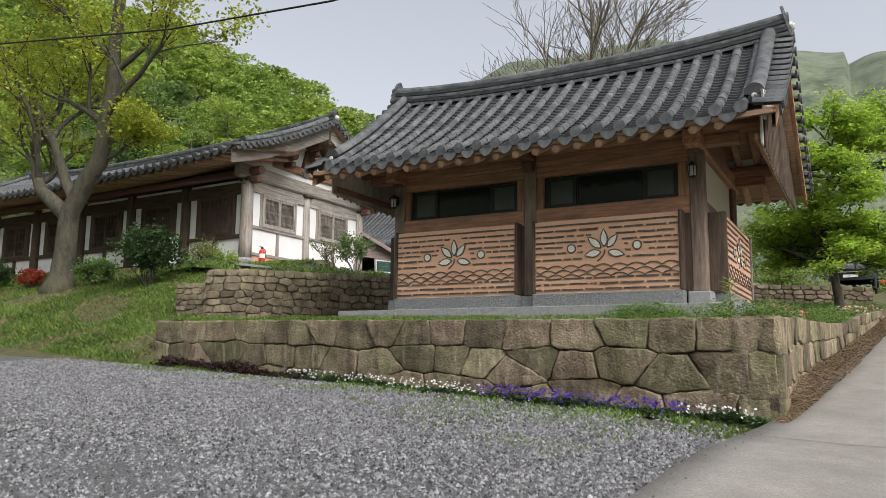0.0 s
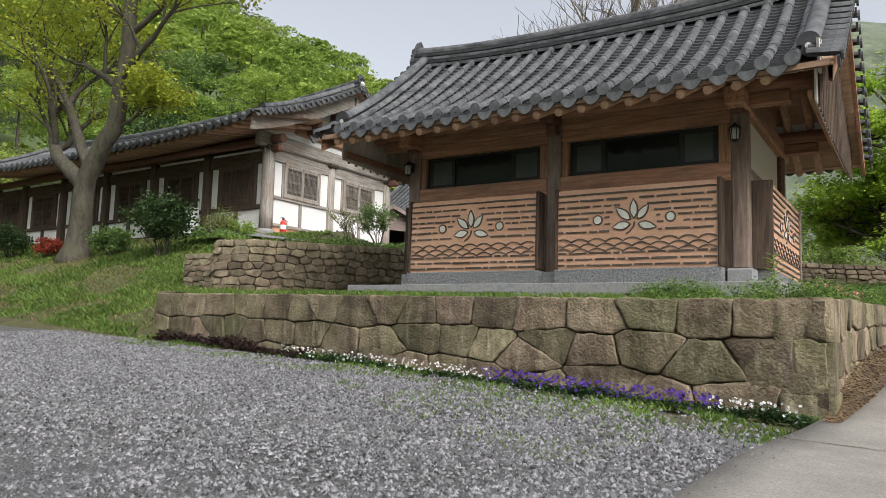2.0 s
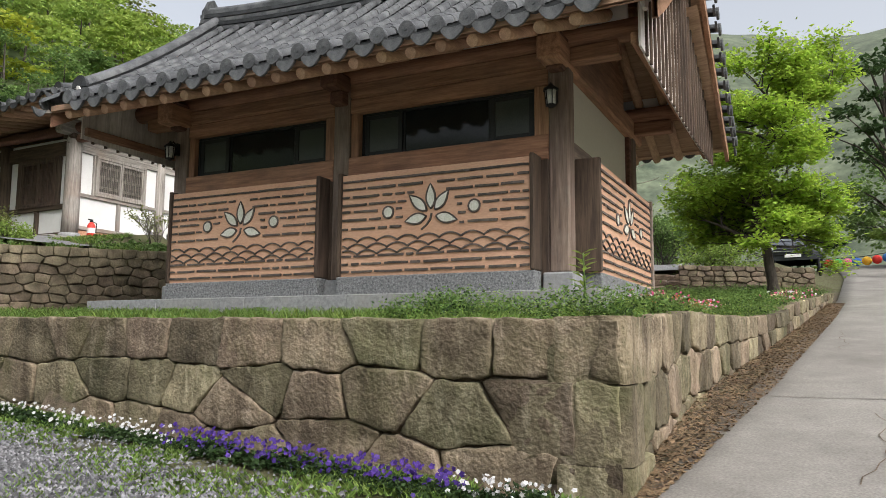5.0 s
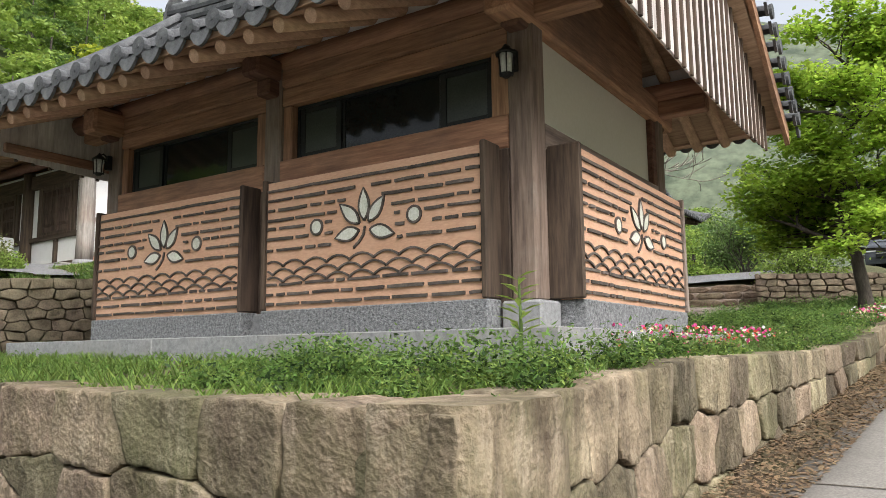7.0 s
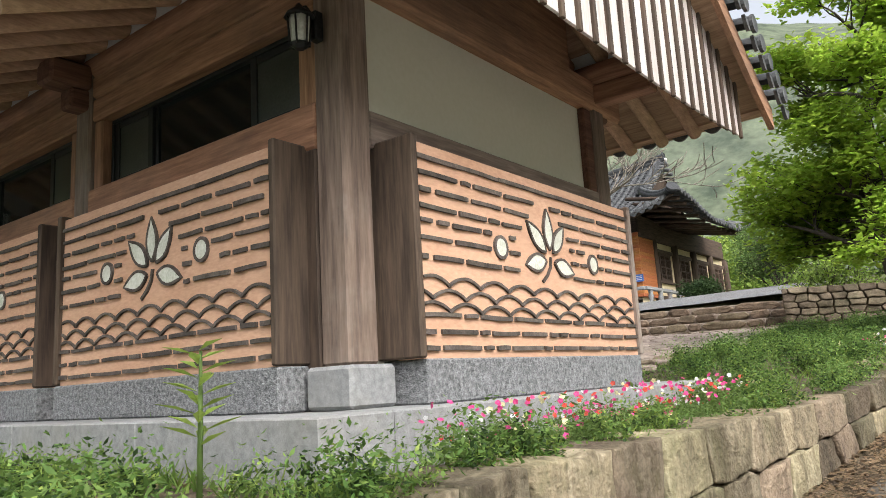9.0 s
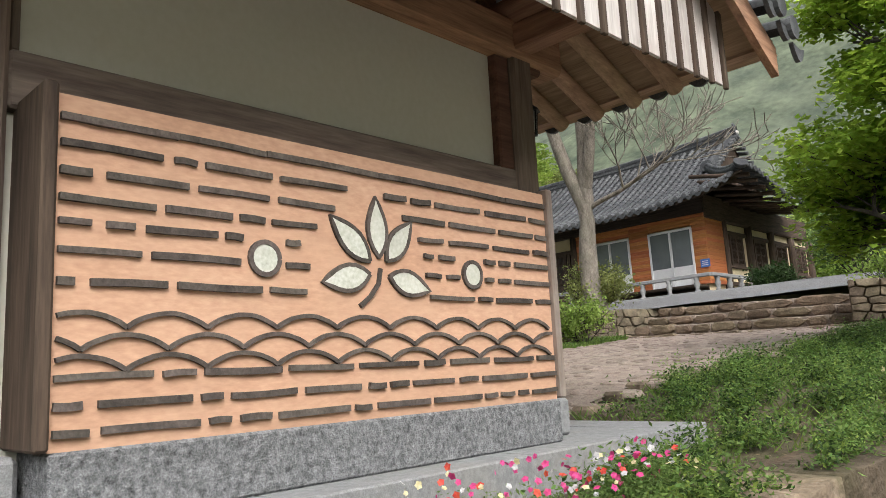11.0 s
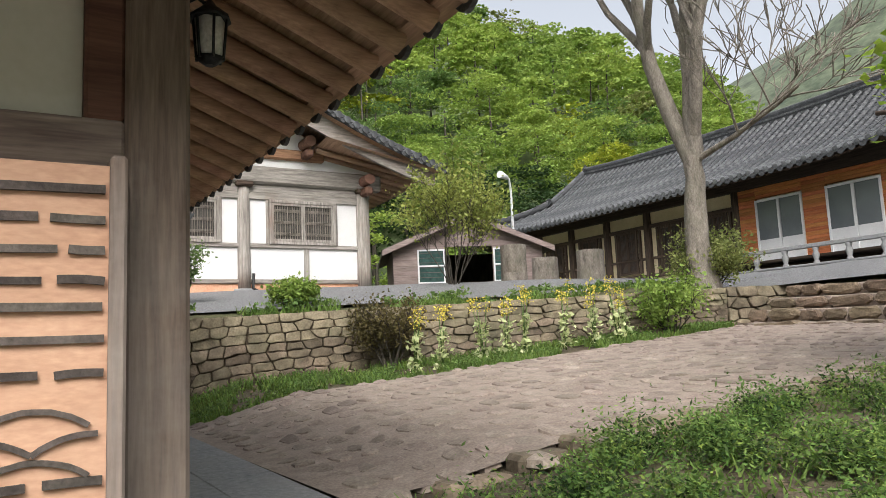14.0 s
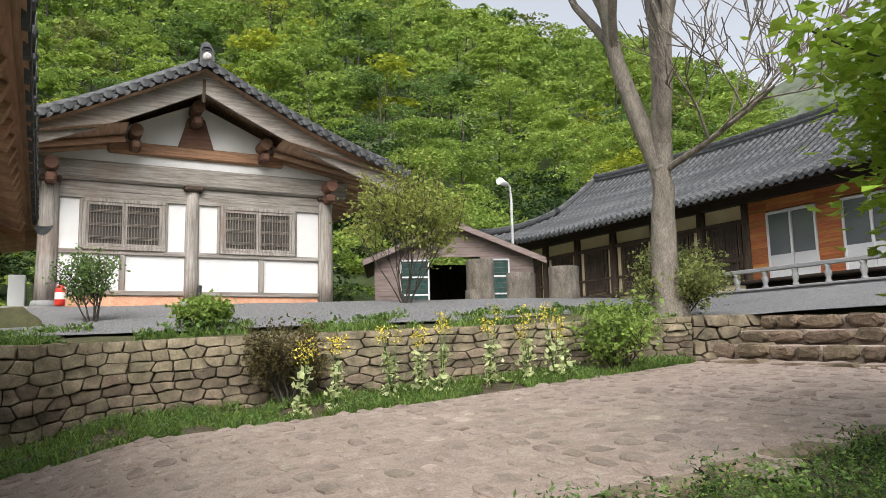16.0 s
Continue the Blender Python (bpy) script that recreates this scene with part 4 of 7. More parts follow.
def build_hall():
    hall = thing("hall", "long white-plastered timber hall with a tiled gable roof", "traditional house")
    gx, base, ya, ym, yb = -16.0, 4.42, 16.3, 19.0, 21.95
    x_end = -31.0
    beam(hall, "stone_base", (x_end, ya - 0.75, base - 0.45), (gx + 0.3, yb + 0.4, base + 0.02), concrete, 0.03)
    # gable wall
    for y in (ya, ym, yb):
        part("footing_stone", Shape().tube([(gx, y, base), (gx, y, base + 0.14)], [0.28, 0.24], 12), granite, hall)
    round_post(hall, gx, ya, base + 0.14, 7.0, 0.19)
    round_post(hall, gx, ym, base + 0.14, 6.98, 0.15)
    round_post(hall, gx, yb, base + 0.14, 7.0, 0.18)
    for y0, y1 in ((ya, ym), (ym, yb)):
        a, b = y0 + 0.1, y1 - 0.1
        beam(hall, "salmon_band", (gx - 0.1, a, base), (gx + 0.03, b, base + 0.26), orange_band)
        beam(hall, "plaster_wall", (gx - 0.1, a, base + 0.26), (gx + 0.02, b, 6.75), plaster_white)
        for z0, z1 in ((base + 0.26, base + 0.36), (5.5, 5.6), (6.62, 6.78)):
            beam(hall, "wall_rail", (gx - 0.05, a, z0), (gx + 0.07, b, z1), grey_wood[1])
        mid = (a + b) / 2
        beam(hall, "wall_stud", (gx - 0.05, mid - 0.06, base + 0.36), (gx + 0.066, mid + 0.06, 5.5), grey_wood[2])
        w = 1.42 if y0 == ya else 1.5
        c = mid + (0.02 if y0 == ya else -0.08)
        lattice_window(hall, pose(gx + 0.03, c - w / 2, 5.66, 90, 0, 90), w, 0.9)
        for yy in (c - w / 2 - 0.13, c + w / 2 + 0.07):
            beam(hall, "wall_stud", (gx - 0.05, yy, 5.6), (gx + 0.06, yy + 0.06, 6.62), grey_wood[2])
    beam(hall, "gable_beam", (gx - 0.12, ya - 0.5, 6.98), (gx + 0.14, yb + 0.5, 7.4), grey_wood[1], 0.05)
    beam(hall, "gable_board", (gx - 0.03, ya - 0.2, 6.78), (gx + 0.05, yb + 0.2, 6.98), grey_wood[1])
    for y in (ya, ym, yb):
        beam(hall, "capital", (gx - 0.2, y - 0.2, 6.9), (gx + 0.2, y + 0.2, 7.02), dark_wood[1], 0.03)
    side_on = Matrix(((0, 0, 1, 0), (1, 0, 0, 0), (0, 1, 0, 0), (0, 0, 0, 1)))
    tri = [(ya - 0.4, 7.4), (yb + 0.4, 7.4), (yb - 0.3, 7.72), (ym + 0.03, 8.85), (ya + 0.3, 7.72)]
    part("gable_plaster", Shape().prism(tri, Matrix.Translation((gx - 0.05, 0, 0)) @ side_on, 0.07), plaster_white, hall)
    beam(hall, "collar_beam", (gx - 0.1, ya + 1.0, 7.6), (gx + 0.12, yb - 1.0, 7.86), red_wood[1], 0.04)
    king = [(ym - 0.34, 7.84), (ym + 0.4, 7.84), (ym + 0.2, 8.5), (ym - 0.14, 8.5)]
    part("king_block", Shape().prism(king, Matrix.Translation((gx - 0.05, 0, 0)) @ side_on, 0.17), dark_red_wood, hall)
    for y, z in ((ya, 7.15), (ya + 1.5, 7.95), (ym, 8.6), (yb - 1.5, 7.95), (yb, 7.15)):
        part("purlin", Shape().tube([(x_end, y, z), (-15.45, y, z + 0.05)], 0.13, 14), dark_red_wood, hall)
        beam(hall, "purlin_block", (gx + 0.1, y - 0.1, z - 0.33), (gx + 0.5, y + 0.1, z - 0.13), dark_red_wood, 0.04)
    r = Roof(-32.0, -14.8, 19.03, 4.3, 4.58, 9.05, 7.2, 0.18, 0.36, 0.3)
    build_roof(hall, r, pitch=0.34, rafter_mat=rafter_wood, deck_mat=deck_wood, ridge_h=0.28, purlin={-1: (ya, 7.36), 1: (yb, 7.36)})
    for side in (-1, 1):
        sh, rows = Shape(), []
        for i in range(13):
            y, z = r.at(side, 0.99 * i / 12)
            z += r.rise(-15.1, y) - 0.08
            rows.append([(-15.18, y, z), (-15.1, y, z), (-15.1, y, z - 0.46 + 0.08 * i / 12), (-15.18, y, z - 0.46 + 0.08 * i / 12), (-15.18, y, z)])
        sh.sheet(rows, False)
        part("barge_board", sh, grey_wood[1], hall, "thick weathered barge board")
    beam(hall, "barge_joint", (-15.2, 19.03 - 0.03, 8.62), (-15.07, 19.03 + 0.03, 9.12), dark_wood[2], 0.01, "dark joint strip between the barge boards")
    # long front wall under the deep eave
    bays = [-16.0, -18.6, -21.2, -23.8, -26.4, -29.0, -31.0]
    for x in bays[1:]:
        round_post(hall, x, ya, base + 0.02, 7.0, 0.16, dark_wood[2])
    for xa, xb in zip(bays[1:], bays):
        beam(hall, "plaster_wall", (xa, ya + 0.05, base), (xb, ya + 0.15, 7.0), plaster_white)
        beam(hall, "wall_rail", (xa + 0.1, ya - 0.04, 6.55), (xb - 0.1, ya + 0.1, 6.9), dark_wood[0])
        beam(hall, "wall_rail", (xa + 0.1, ya - 0.03, 5.2), (xb - 0.1, ya + 0.09, 5.32), dark_wood[0])
        beam(hall, "wall_rail", (xa + 0.1, ya - 0.03, base), (xb - 0.1, ya + 0.09, base + 0.2), dark_wood[0])
        mid = (xa + xb) / 2
        lattice_window(hall, pose(mid - 0.62, ya + 0.04, 5.34, 90, 0, 0), 1.24, 1.14, frame_mat=dark_wood[2], lattice_mat=dark_wood[2])
        for xx in (mid - 0.82, mid + 0.7):
            beam(hall, "wall_stud", (xx, ya - 0.02, 5.32), (xx + 0.12, ya + 0.1, 6.55), dark_wood[2])
        beam(hall, "wall_stud", (mid - 0.06, ya - 0.02, base + 0.2), (mid + 0.06, ya + 0.1, 5.2), dark_wood[2])
    beam(hall, "back_wall", (x_end, yb - 0.05, base), (gx, yb + 0.05, 7.0), plaster_white)
    return hall


build_hall()


# ---- the long tiled house across the courtyard ----
def build_house():
    house = thing("tiled_house", "long single-storey timber house with blue-grey tiled roof", "traditional house")
    y0, y1, x0, x1, base = 37.4, 44.0, -31.0, -11.25, 4.7
    beam(house, "podium", (x0 - 0.5, y0 - 1.9, base - 0.5), (-10.5, y1 + 4, base + 0.3), granite, 0.03)
    beam(house, "podium_cap", (-17.1, y0 - 1.95, base + 0.3), (-10.45, y0 - 1.2, base + 0.38), granite, 0.02)
    beam(house, "side_podium", (-10.498, y0 - 0.9, base - 0.5), (-10.2, y1 + 4, base + 0.02), concrete, 0.03)
    beam(house, "side_podium_cap", (-10.496, y0 - 1.0, base + 0.022), (-10.15, y1 + 4, base + 0.28), granite, 0.04)
    beam(house, "floor_vent", (-12.4, y0 - 1.915, base - 0.02), (-11.5, y0 - 1.89, base + 0.1), black_frame, 0.004)
    floor = base + 0.9
    beam(house, "core_wall", (x0, y0 + 0.08, base + 0.3), (x1 - 0.08, y1, 8.3), plaster_yellow)
    # front beam is painted as dark as the eave's shade
    beam(house, "eave_beam", (x0, y0 - 0.12, 8.15), (x1 + 0.1, y0 + 0.12, 8.7), eave_shade_wood, 0.03)
    beam(house, "eave_beam", (x1 - 0.12, y0, 7.95), (x1 + 0.12, y1 + 4, 8.85), dark_wood[1], 0.03)
    xs = [-31, -28.6, -26.2, -23.8, -21.4, -19.0, -17.0]
    for x in xs:
        round_post(house, x, y0, base + 0.35, 8.16, 0.17, dark_wood[2])
    for xa, xb in zip(xs, xs[1:]):
        for z0, z1 in ((6.95 + 0.55, 7.65), (floor - 0.15, floor), (6.2, 6.3)):
            beam(house, "wall_rail", (xa + 0.15, y0 - 0.04, z0), (xb - 0.15, y0 + 0.1, z1), dark_wood[0])
        mid = (xa + xb) / 2
        lattice_window(house, pose(mid - 0.5, y0 + 0.03, 5.75, 90, 0, 0), 1.0, 1.7, frame_mat=dark_wood[2], lattice_mat=dark_wood[2], bars=6)
        for xx in (mid - 0.75, mid + 0.63):
            beam(house, "wall_stud", (xx, y0 - 0.03, floor), (xx + 0.12, y0 + 0.09, 7.5), dark_wood[2])
    # cedar-clad part with white sliding windows
    cx0, cx1 = -16.9, -11.19
    z = floor - 0.1
    while z < 8.1:
        for a, b in ((cx0, -16.15), (-14.35, -13.5), (-11.7, cx1)):
            beam(house, "cedar_board", (a, y0 - 0.06, z), (b, y0 + 0.08, z + 0.128), cedar, 0.008)
        for a, b in ((-16.15, -14.35), (-13.5, -11.7)):
            if z > 7.66:
                beam(house, "cedar_board", (a, y0 - 0.06, z), (b, y0 + 0.08, z + 0.128), cedar, 0.008)
        beam(house, "cedar_board", (x1 - 0.06, y0 + 0.08, z), (x1 + 0.06, y0 + 1.5, z + 0.128), cedar, 0.008)
        z += 0.132
    for a, b in ((-16.15, -14.35), (-13.5, -11.7)):
        fr = Shape()
        for p, q in (((a, 5.45), (b, 5.52)), ((a, 7.6), (b, 7.68)), ((a, 5.52), (a + 0.07, 7.6)), ((b - 0.07, 5.52), (b, 7.6)), (((a + b) / 2 - 0.04, 5.52), ((a + b) / 2 + 0.04, 7.6))):
            fr.box((p[0], y0 - 0.12, p[1]), (q[0], y0 - 0.02, q[1]), 0.006)
        win = part("window", fr, white_pvc, house, "white framed sliding window")
        for k in (0, 1):
            xa = lerp(a, b, k / 2)
            part("pane", Shape().box((xa + 0.05, y0 - 0.07, 6.25), (xa + (b - a) / 2 - 0.05, y0 - 0.06, 7.6), 0.001), grey_glass, win)
            part("lower_panel", Shape().box((xa + 0.05, y0 - 0.08, 5.5), (xa + (b - a) / 2 - 0.05, y0 - 0.06, 6.25), 0.002), white_pvc, win)
    # side wall
    for y in (39.05, 41.4, 43.75, 46.1, 48.4):
        round_post(house, x1, y, base + 0.35, 8.0, 0.17, dark_wood[2])
    beam(house, "core_wall", (x1 - 3, y1, base + 0.3), (x1 - 0.09, y1 + 4.4, 8.4), plaster_yellow)
    for ya in (39.05, 41.4, 43.75, 46.1):
        for z0, z1 in ((7.5, 7.65), (6.2, 6.3), (floor - 0.1, floor + 0.05)):
            beam(house, "wall_rail", (x1 - 0.1, ya + 0.15, z0), (x1 + 0.04, ya + 2.05, z1), dark_wood[1])
        lattice_window(house, pose(x1 - 0.04, ya + 0.55, 6.35, 90, 0, 90), 1.1, 1.1, frame_mat=dark_wood[2], lattice_mat=dark_wood[2], bars=6)
    # balustrade along the raised porch
    def balustrade(points):
        for (xa, ya), (xb, yb) in zip(points, points[1:]):
            n = max(1, int(math.hypot(xb - xa, yb - ya) / 0.95))
            for z0, z1 in ((5.62, 5.75), (4.98, 5.1)):
                mm = Matrix.Translation((xa, ya, 0)) @ Matrix.Rotation(math.atan2(yb - ya, xb - xa), 4, "Z")
                part("rail", Shape().box((0, -0.09, z0), (math.hypot(xb - xa, yb - ya), 0.09, z1), 0.02, mm), granite, house)
            for i in range(n):
                x, y = lerp(xa, xb, (i + 0.5) / n), lerp(ya, yb, (i + 0.5) / n)
                s = Shape().tube([(x, y, q) for q in (5.1, 5.16, 5.22, 5.32, 5.42, 5.5, 5.56, 5.62)], [0.1, 0.1, 0.06, 0.1, 0.11, 0.07, 0.1, 0.1], 10)
                part("baluster", s, granite, house)
    balustrade([(-17.0, 36.1), (-10.6, 36.1)])
    balustrade([(-10.6, 36.1), (-10.6, 47)])
    beam(house, "porch_floor", (-17.0, 36.25, 4.9), (x1 + 0.5, y0 - 0.05, 4.985), dark_wood[1])
    # added deck, placed to throw the space below it into shade
    beam(house, "porch_deck", (-17.0, 36.35, 5.34), (x1, y0 - 0.07, 5.43), dark_wood[0])
    # dark sheet standing in for the shadowed void behind the balusters
    beam(house, "porch_back_wall", (-17.0, y0 - 0.1, 4.98), (x1, y0 - 0.06, 5.34), dark_wood[0])
    # roof: main gabled body and a skirt round its end
    r = Roof(-32.0, -8.9, 40.7, 4.9, 4.9, 11.3, 8.3, 0.3, 0.62, 0.8, 7.0)
    build_roof(house, r, pitch=0.34, rad=0.085, ridge_h=0.38, ridge_span=(-28.7, -10.9), rafter_mat=dark_wood[1], deck_mat=dark_wood[0], sides=(-1,), verge=(False, False), hips=(-28.7, -11.2), purlin={-1: (37.4, 8.75)}, hip_v=0.49)
    for s, xx in ((1, -11.2), (-1, -28.7)):
        pts = [r.at(-1, v, 0.1) for v in [i / 12 * 0.5 for i in range(13)]]
        pts = [(xx, y, z + r.rise(xx, y)) for y, z in pts]
        part("descending_ridge", Shape().tube(pts, 0.17, 10), tile_dark, house)
        part("ridge_cap", Shape().tube([(x, y, z + 0.16) for x, y, z in pts], 0.09, 8), tile, house)
        x, y, z = pts[-1]
        part("ridge_end_tile", Shape().tube([(x, y, z + 0.1), (x, y - 0.12, z + 0.14)], [0.22, 0.24], 14), tile_dark, house)
        xe = r.x1 - 0.15 if s > 0 else r.x0 + 0.15
        ye, ze = r.at(-1, 0.98, 0.12)
        hip = [(lerp(x, xe, i / 8), lerp(y, ye, i / 8), lerp(z + 0.05, ze + r.rise(xe, ye), i / 8) - 0.9 * (i / 8) * (1 - i / 8)) for i in range(9)]
        part("hip_ridge", Shape().tube(hip, 0.16, 10), tile_dark, house)
        part("ridge_cap", Shape().tube([(a, b, c + 0.15) for a, b, c in hip], 0.09, 8), tile, house)
        part("ridge_end_tile", Shape().tube([hip[-1], (hip[-1][0] + s * 0.1, hip[-1][1] - 0.1, hip[-1][2] + 0.12)], [0.2, 0.24], 14), tile_dark, house)
    # the tiled skirt round the east end, under a small gable
    y_far, z_top = 44.9, r.at(-1, 0.5)[1] + r.rise(-11.2, 38.25)
    z_corner = r.at(-1, 1.0)[1] + r.rise(-8.9, 35.8)

    def skirt(y, t):
        """A point of the end slope: y along it, t from its upper edge to the eave."""
        u = (y - 35.8) / (y_far - 35.8)
        eave = lerp(z_corner, 8.45, smooth(0, 0.45, u)) + 0.5 * smooth(0.75, 1.0, u)
        k = smooth(0.0, 0.0001, 38.25 - y) * (38.25 - y) / 2.45
        xa, za = lerp(-11.1, -8.9, k), lerp(z_top, z_corner, k)
        return lerp(xa, -8.75, t), y, lerp(za, eave, t) - 0.3 * t * (1 - t) * (1 - k)

    sk = Shape().sheet([[skirt(35.8 + (y_far - 35.8) * i / 30, t / 6) for t in range(7)] for i in range(31)])
    part("end_roof", sk, tile_dark, house)
    for i in range(27):
        yy = 36.05 + i * 0.33
        row = [skirt(yy, t / 5) for t in range(6)]
        part("cover_tile", Shape().tube([(x, y, z + 0.04) for x, y, z in row], 0.085, 8), tile, house)
        x, y, z = row[-1]
        part("round_end_tile", Shape().tube([(x - 0.02, y, z + 0.02), (x + 0.05, y, z + 0.01)], 0.1, 10), tile, house)
        if i % 2:
            part("rafter", Shape().tube([(-11.1, y, z + 0.25), (x - 0.2, y, z - 0.14)], 0.075, 8), dark_wood[0], house)
    part("gable_triangle", Shape().prism([(38.4, z_top - 0.15), (43.0, z_top - 0.15), (40.7, r.zr + r.rise(-11.2, 40.7))], Matrix.Translation((-11.35, 0, 0)) @ Matrix(((0, 0, 1, 0), (1, 0, 0, 0), (0, 1, 0, 0), (0, 0, 0, 1))), 0.1), dark_wood[2], house, "dark boarded gable")
    for i in range(11):
        for side in (-1, 1):
            y, z = r.at(side, 0.03 + i * 0.044)
            part("side_tile", Shape().tube([(-11.3, y, z + r.rise(-11.2, y) + 0.1), (-10.85, y, z + r.rise(-11.2, y) + 0.02)], 0.085, 8), tile, house)
    return house


build_house()


# ---- walls of stone ----
def clip(poly, a, b, k):
    """The part of a convex polygon where a * x + b * y <= k."""
    out = []
    for i, p in enumerate(poly):
        q = poly[(i + 1) % len(poly)]
        dp, dq = a * p[0] + b * p[1] - k, a * q[0] + b * q[1] - k
        if dp <= 0:
            out.append(p)
        if (dp < 0) != (dq < 0) and dp != dq:
            t = dp / (dp - dq)
            out.append((lerp(p[0], q[0], t), lerp(p[1], q[1], t)))
    return out


def stone_wall(owner, line, top, bottom, courses, width, material, thick, seed, jitter=0.3, limit=300, proud=0.05, gap=0.009, stretch=0.42, rows=None, fine=0.1, wob=0.012):
    """Fitted stones of many corners along a line in plan. line(s): point and outward normal at s metres; top, bottom: heights at s."""
    rng = random.Random(seed)
    length = line(None)
    height = sum(top(length * (i + 0.5) / 5) - bottom(length * (i + 0.5) / 5) for i in range(5)) / 5
    seeds = []
    for k in range(courses):
        s = -rng.uniform(0, width[0])
        while s < length + width[1]:
            w = rng.uniform(*width)
            f = (rows[k] if rows else (k + 0.5) / courses) + rng.uniform(-jitter, jitter) / courses * (0.5 if k == courses - 1 else 1.0)
            seeds.append((s + w / 2, f * height))
            s += w
    rest, n = Shape(), 0
    cut = stretch  # stones are wider than high
    for i, (sx, sz) in enumerate(seeds):
        if not -0.3 < sx < length + 0.3:
            continue
        poly = [(max(0.0, sx - 2.5), 0.0), (min(length, sx + 2.5), 0.0), (min(length, sx + 2.5), height), (max(0.0, sx - 2.5), height)]
        for j, (ox, oz) in enumerate(seeds):
            if j == i or abs(ox - sx) > 2.4:
                continue
            a, b = (ox - sx) * cut, (oz - sz) / cut
            poly = clip(poly, a, b, a * (sx + ox) / 2 + b * (sz + oz) / 2)
            if len(poly) < 3:
                break
        if len(poly) < 3:
            continue
        clean = []
        for q in poly:
            if not clean or math.hypot(q[0] - clean[-1][0], q[1] - clean[-1][1]) > 0.025:
                clean.append(q)
        if len(clean) > 3 and math.hypot(clean[0][0] - clean[-1][0], clean[0][1] - clean[-1][1]) < 0.025:
            clean.pop()
        if len(clean) < 3:
            continue
        ring = []
        for p, q in zip(clean, clean[1:] + clean[:1]):
            d = math.hypot(q[0] - p[0], q[1] - p[1])
            m = max(1, int(d / fine + 0.5))
            for g in range(m):
                w = rng.uniform(-wob, wob) if g else 0.0
                ring.append((lerp(p[0], q[0], g / m) + w * (q[1] - p[1]) / d, lerp(p[1], q[1], g / m) - w * (q[0] - p[0]) / d))
        cs, cz = sum(p[0] for p in ring) / len(ring), sum(p[1] for p in ring) / len(ring)
        bulge = proud * rng.uniform(0.35, 1.3)
        tx, tz = rng.uniform(-0.06, 0.06), rng.uniform(-0.06, 0.06)
        k = len(ring)
        vs = []
        shrink = [1.0] * k
        for q in range(k):
            a_, b_, c_ = ring[q - 1], ring[q], ring[(q + 1) % k]
            turn = abs(math.atan2((b_[0] - a_[0]) * (c_[1] - b_[1]) - (b_[1] - a_[1]) * (c_[0] - b_[0]), (b_[0] - a_[0]) * (c_[0] - b_[0]) + (b_[1] - a_[1]) * (c_[1] - b_[1])))
            shrink[q] = 1 - 0.025 * smooth(0.5, 1.5, turn) * rng.uniform(0.4, 1.5)
        ring = [(cs + (p[0] - cs) * f, cz + (p[1] - cz) * f) for p, f in zip(ring, shrink)]
        size = min(1.0, sum(math.hypot(p[0] - cs, p[1] - cz) for p in ring) / k / 0.3)
        for inset, d in ((gap, -thick), (gap, -0.012), (gap + 0.003 * size, bulge * 0.6), (gap + 0.009 * size, bulge * 0.93), (gap + 0.032 * size, bulge), (0.6, bulge), (0.25, bulge)):
            for px, pz in ring:
                r_ = math.hypot(px - cs, pz - cz) or 1
                f = max(0.65, 1 - inset / r_) if inset < 0.2 else inset
                qs, qz = cs + (px - cs) * f, cz + (pz - cz) * f
                qs = min(length, max(0.0, qs))
                b0, t0 = bottom(qs), top(qs)
                z = b0 + (t0 - b0) * qz / height
                (X, Y), (nx, ny) = line(qs)
                dd = d
                if d > 0:
                    dd += (qs - cs) * tx + (qz - cz) * tz + rng.uniform(-0.12, 0.12) * proud + 0.6 * proud * fbm(qs * 6 + i, qz * 6, seed)
                vs.append((X + nx * dd, Y + ny * dd, z))
        fs = [(r_ * k + q, r_ * k + (q + 1) % k, (r_ + 1) * k + (q + 1) % k, (r_ + 1) * k + q) for r_ in range(6) for q in range(k)]
        fs.append(tuple(6 * k + q for q in range(k)))
        if n < limit:
            part("stone", Shape().add(vs, fs, True), material, owner)
        else:
            rest.add(vs, fs, True)
        n += 1
    if rest.v:
        tagged(part("far_stones", rest, material, owner), kind="stuff")
    sh = Shape().sheet([[(line(length * i / 40)[0][0] - line(length * i / 40)[1][0] * u, line(length * i / 40)[0][1] - line(length * i / 40)[1][1] * u, z) for u, z in
                         ((0.03, bottom(length * i / 40) - 0.1), (0.03, top(length * i / 40) - 0.03), (thick + 0.1, top(length * i / 40) - 0.02))] for i in range(41)], False)
    part("wall_core", sh, soil, owner)


def polyline(points):
    pts = [Vector(p) for p in points]
    seg = [(b - a).length for a, b in zip(pts, pts[1:])]

    def line(s):
        if s is None:
            return sum(seg)
        i = 0
        while i < len(seg) - 1 and s > seg[i]:
            s -= seg[i]
            i += 1
        d = (pts[i + 1] - pts[i]) / seg[i]
        p = pts[i] + d * s
        return (p.x, p.y), (d.y, -d.x)

    return line


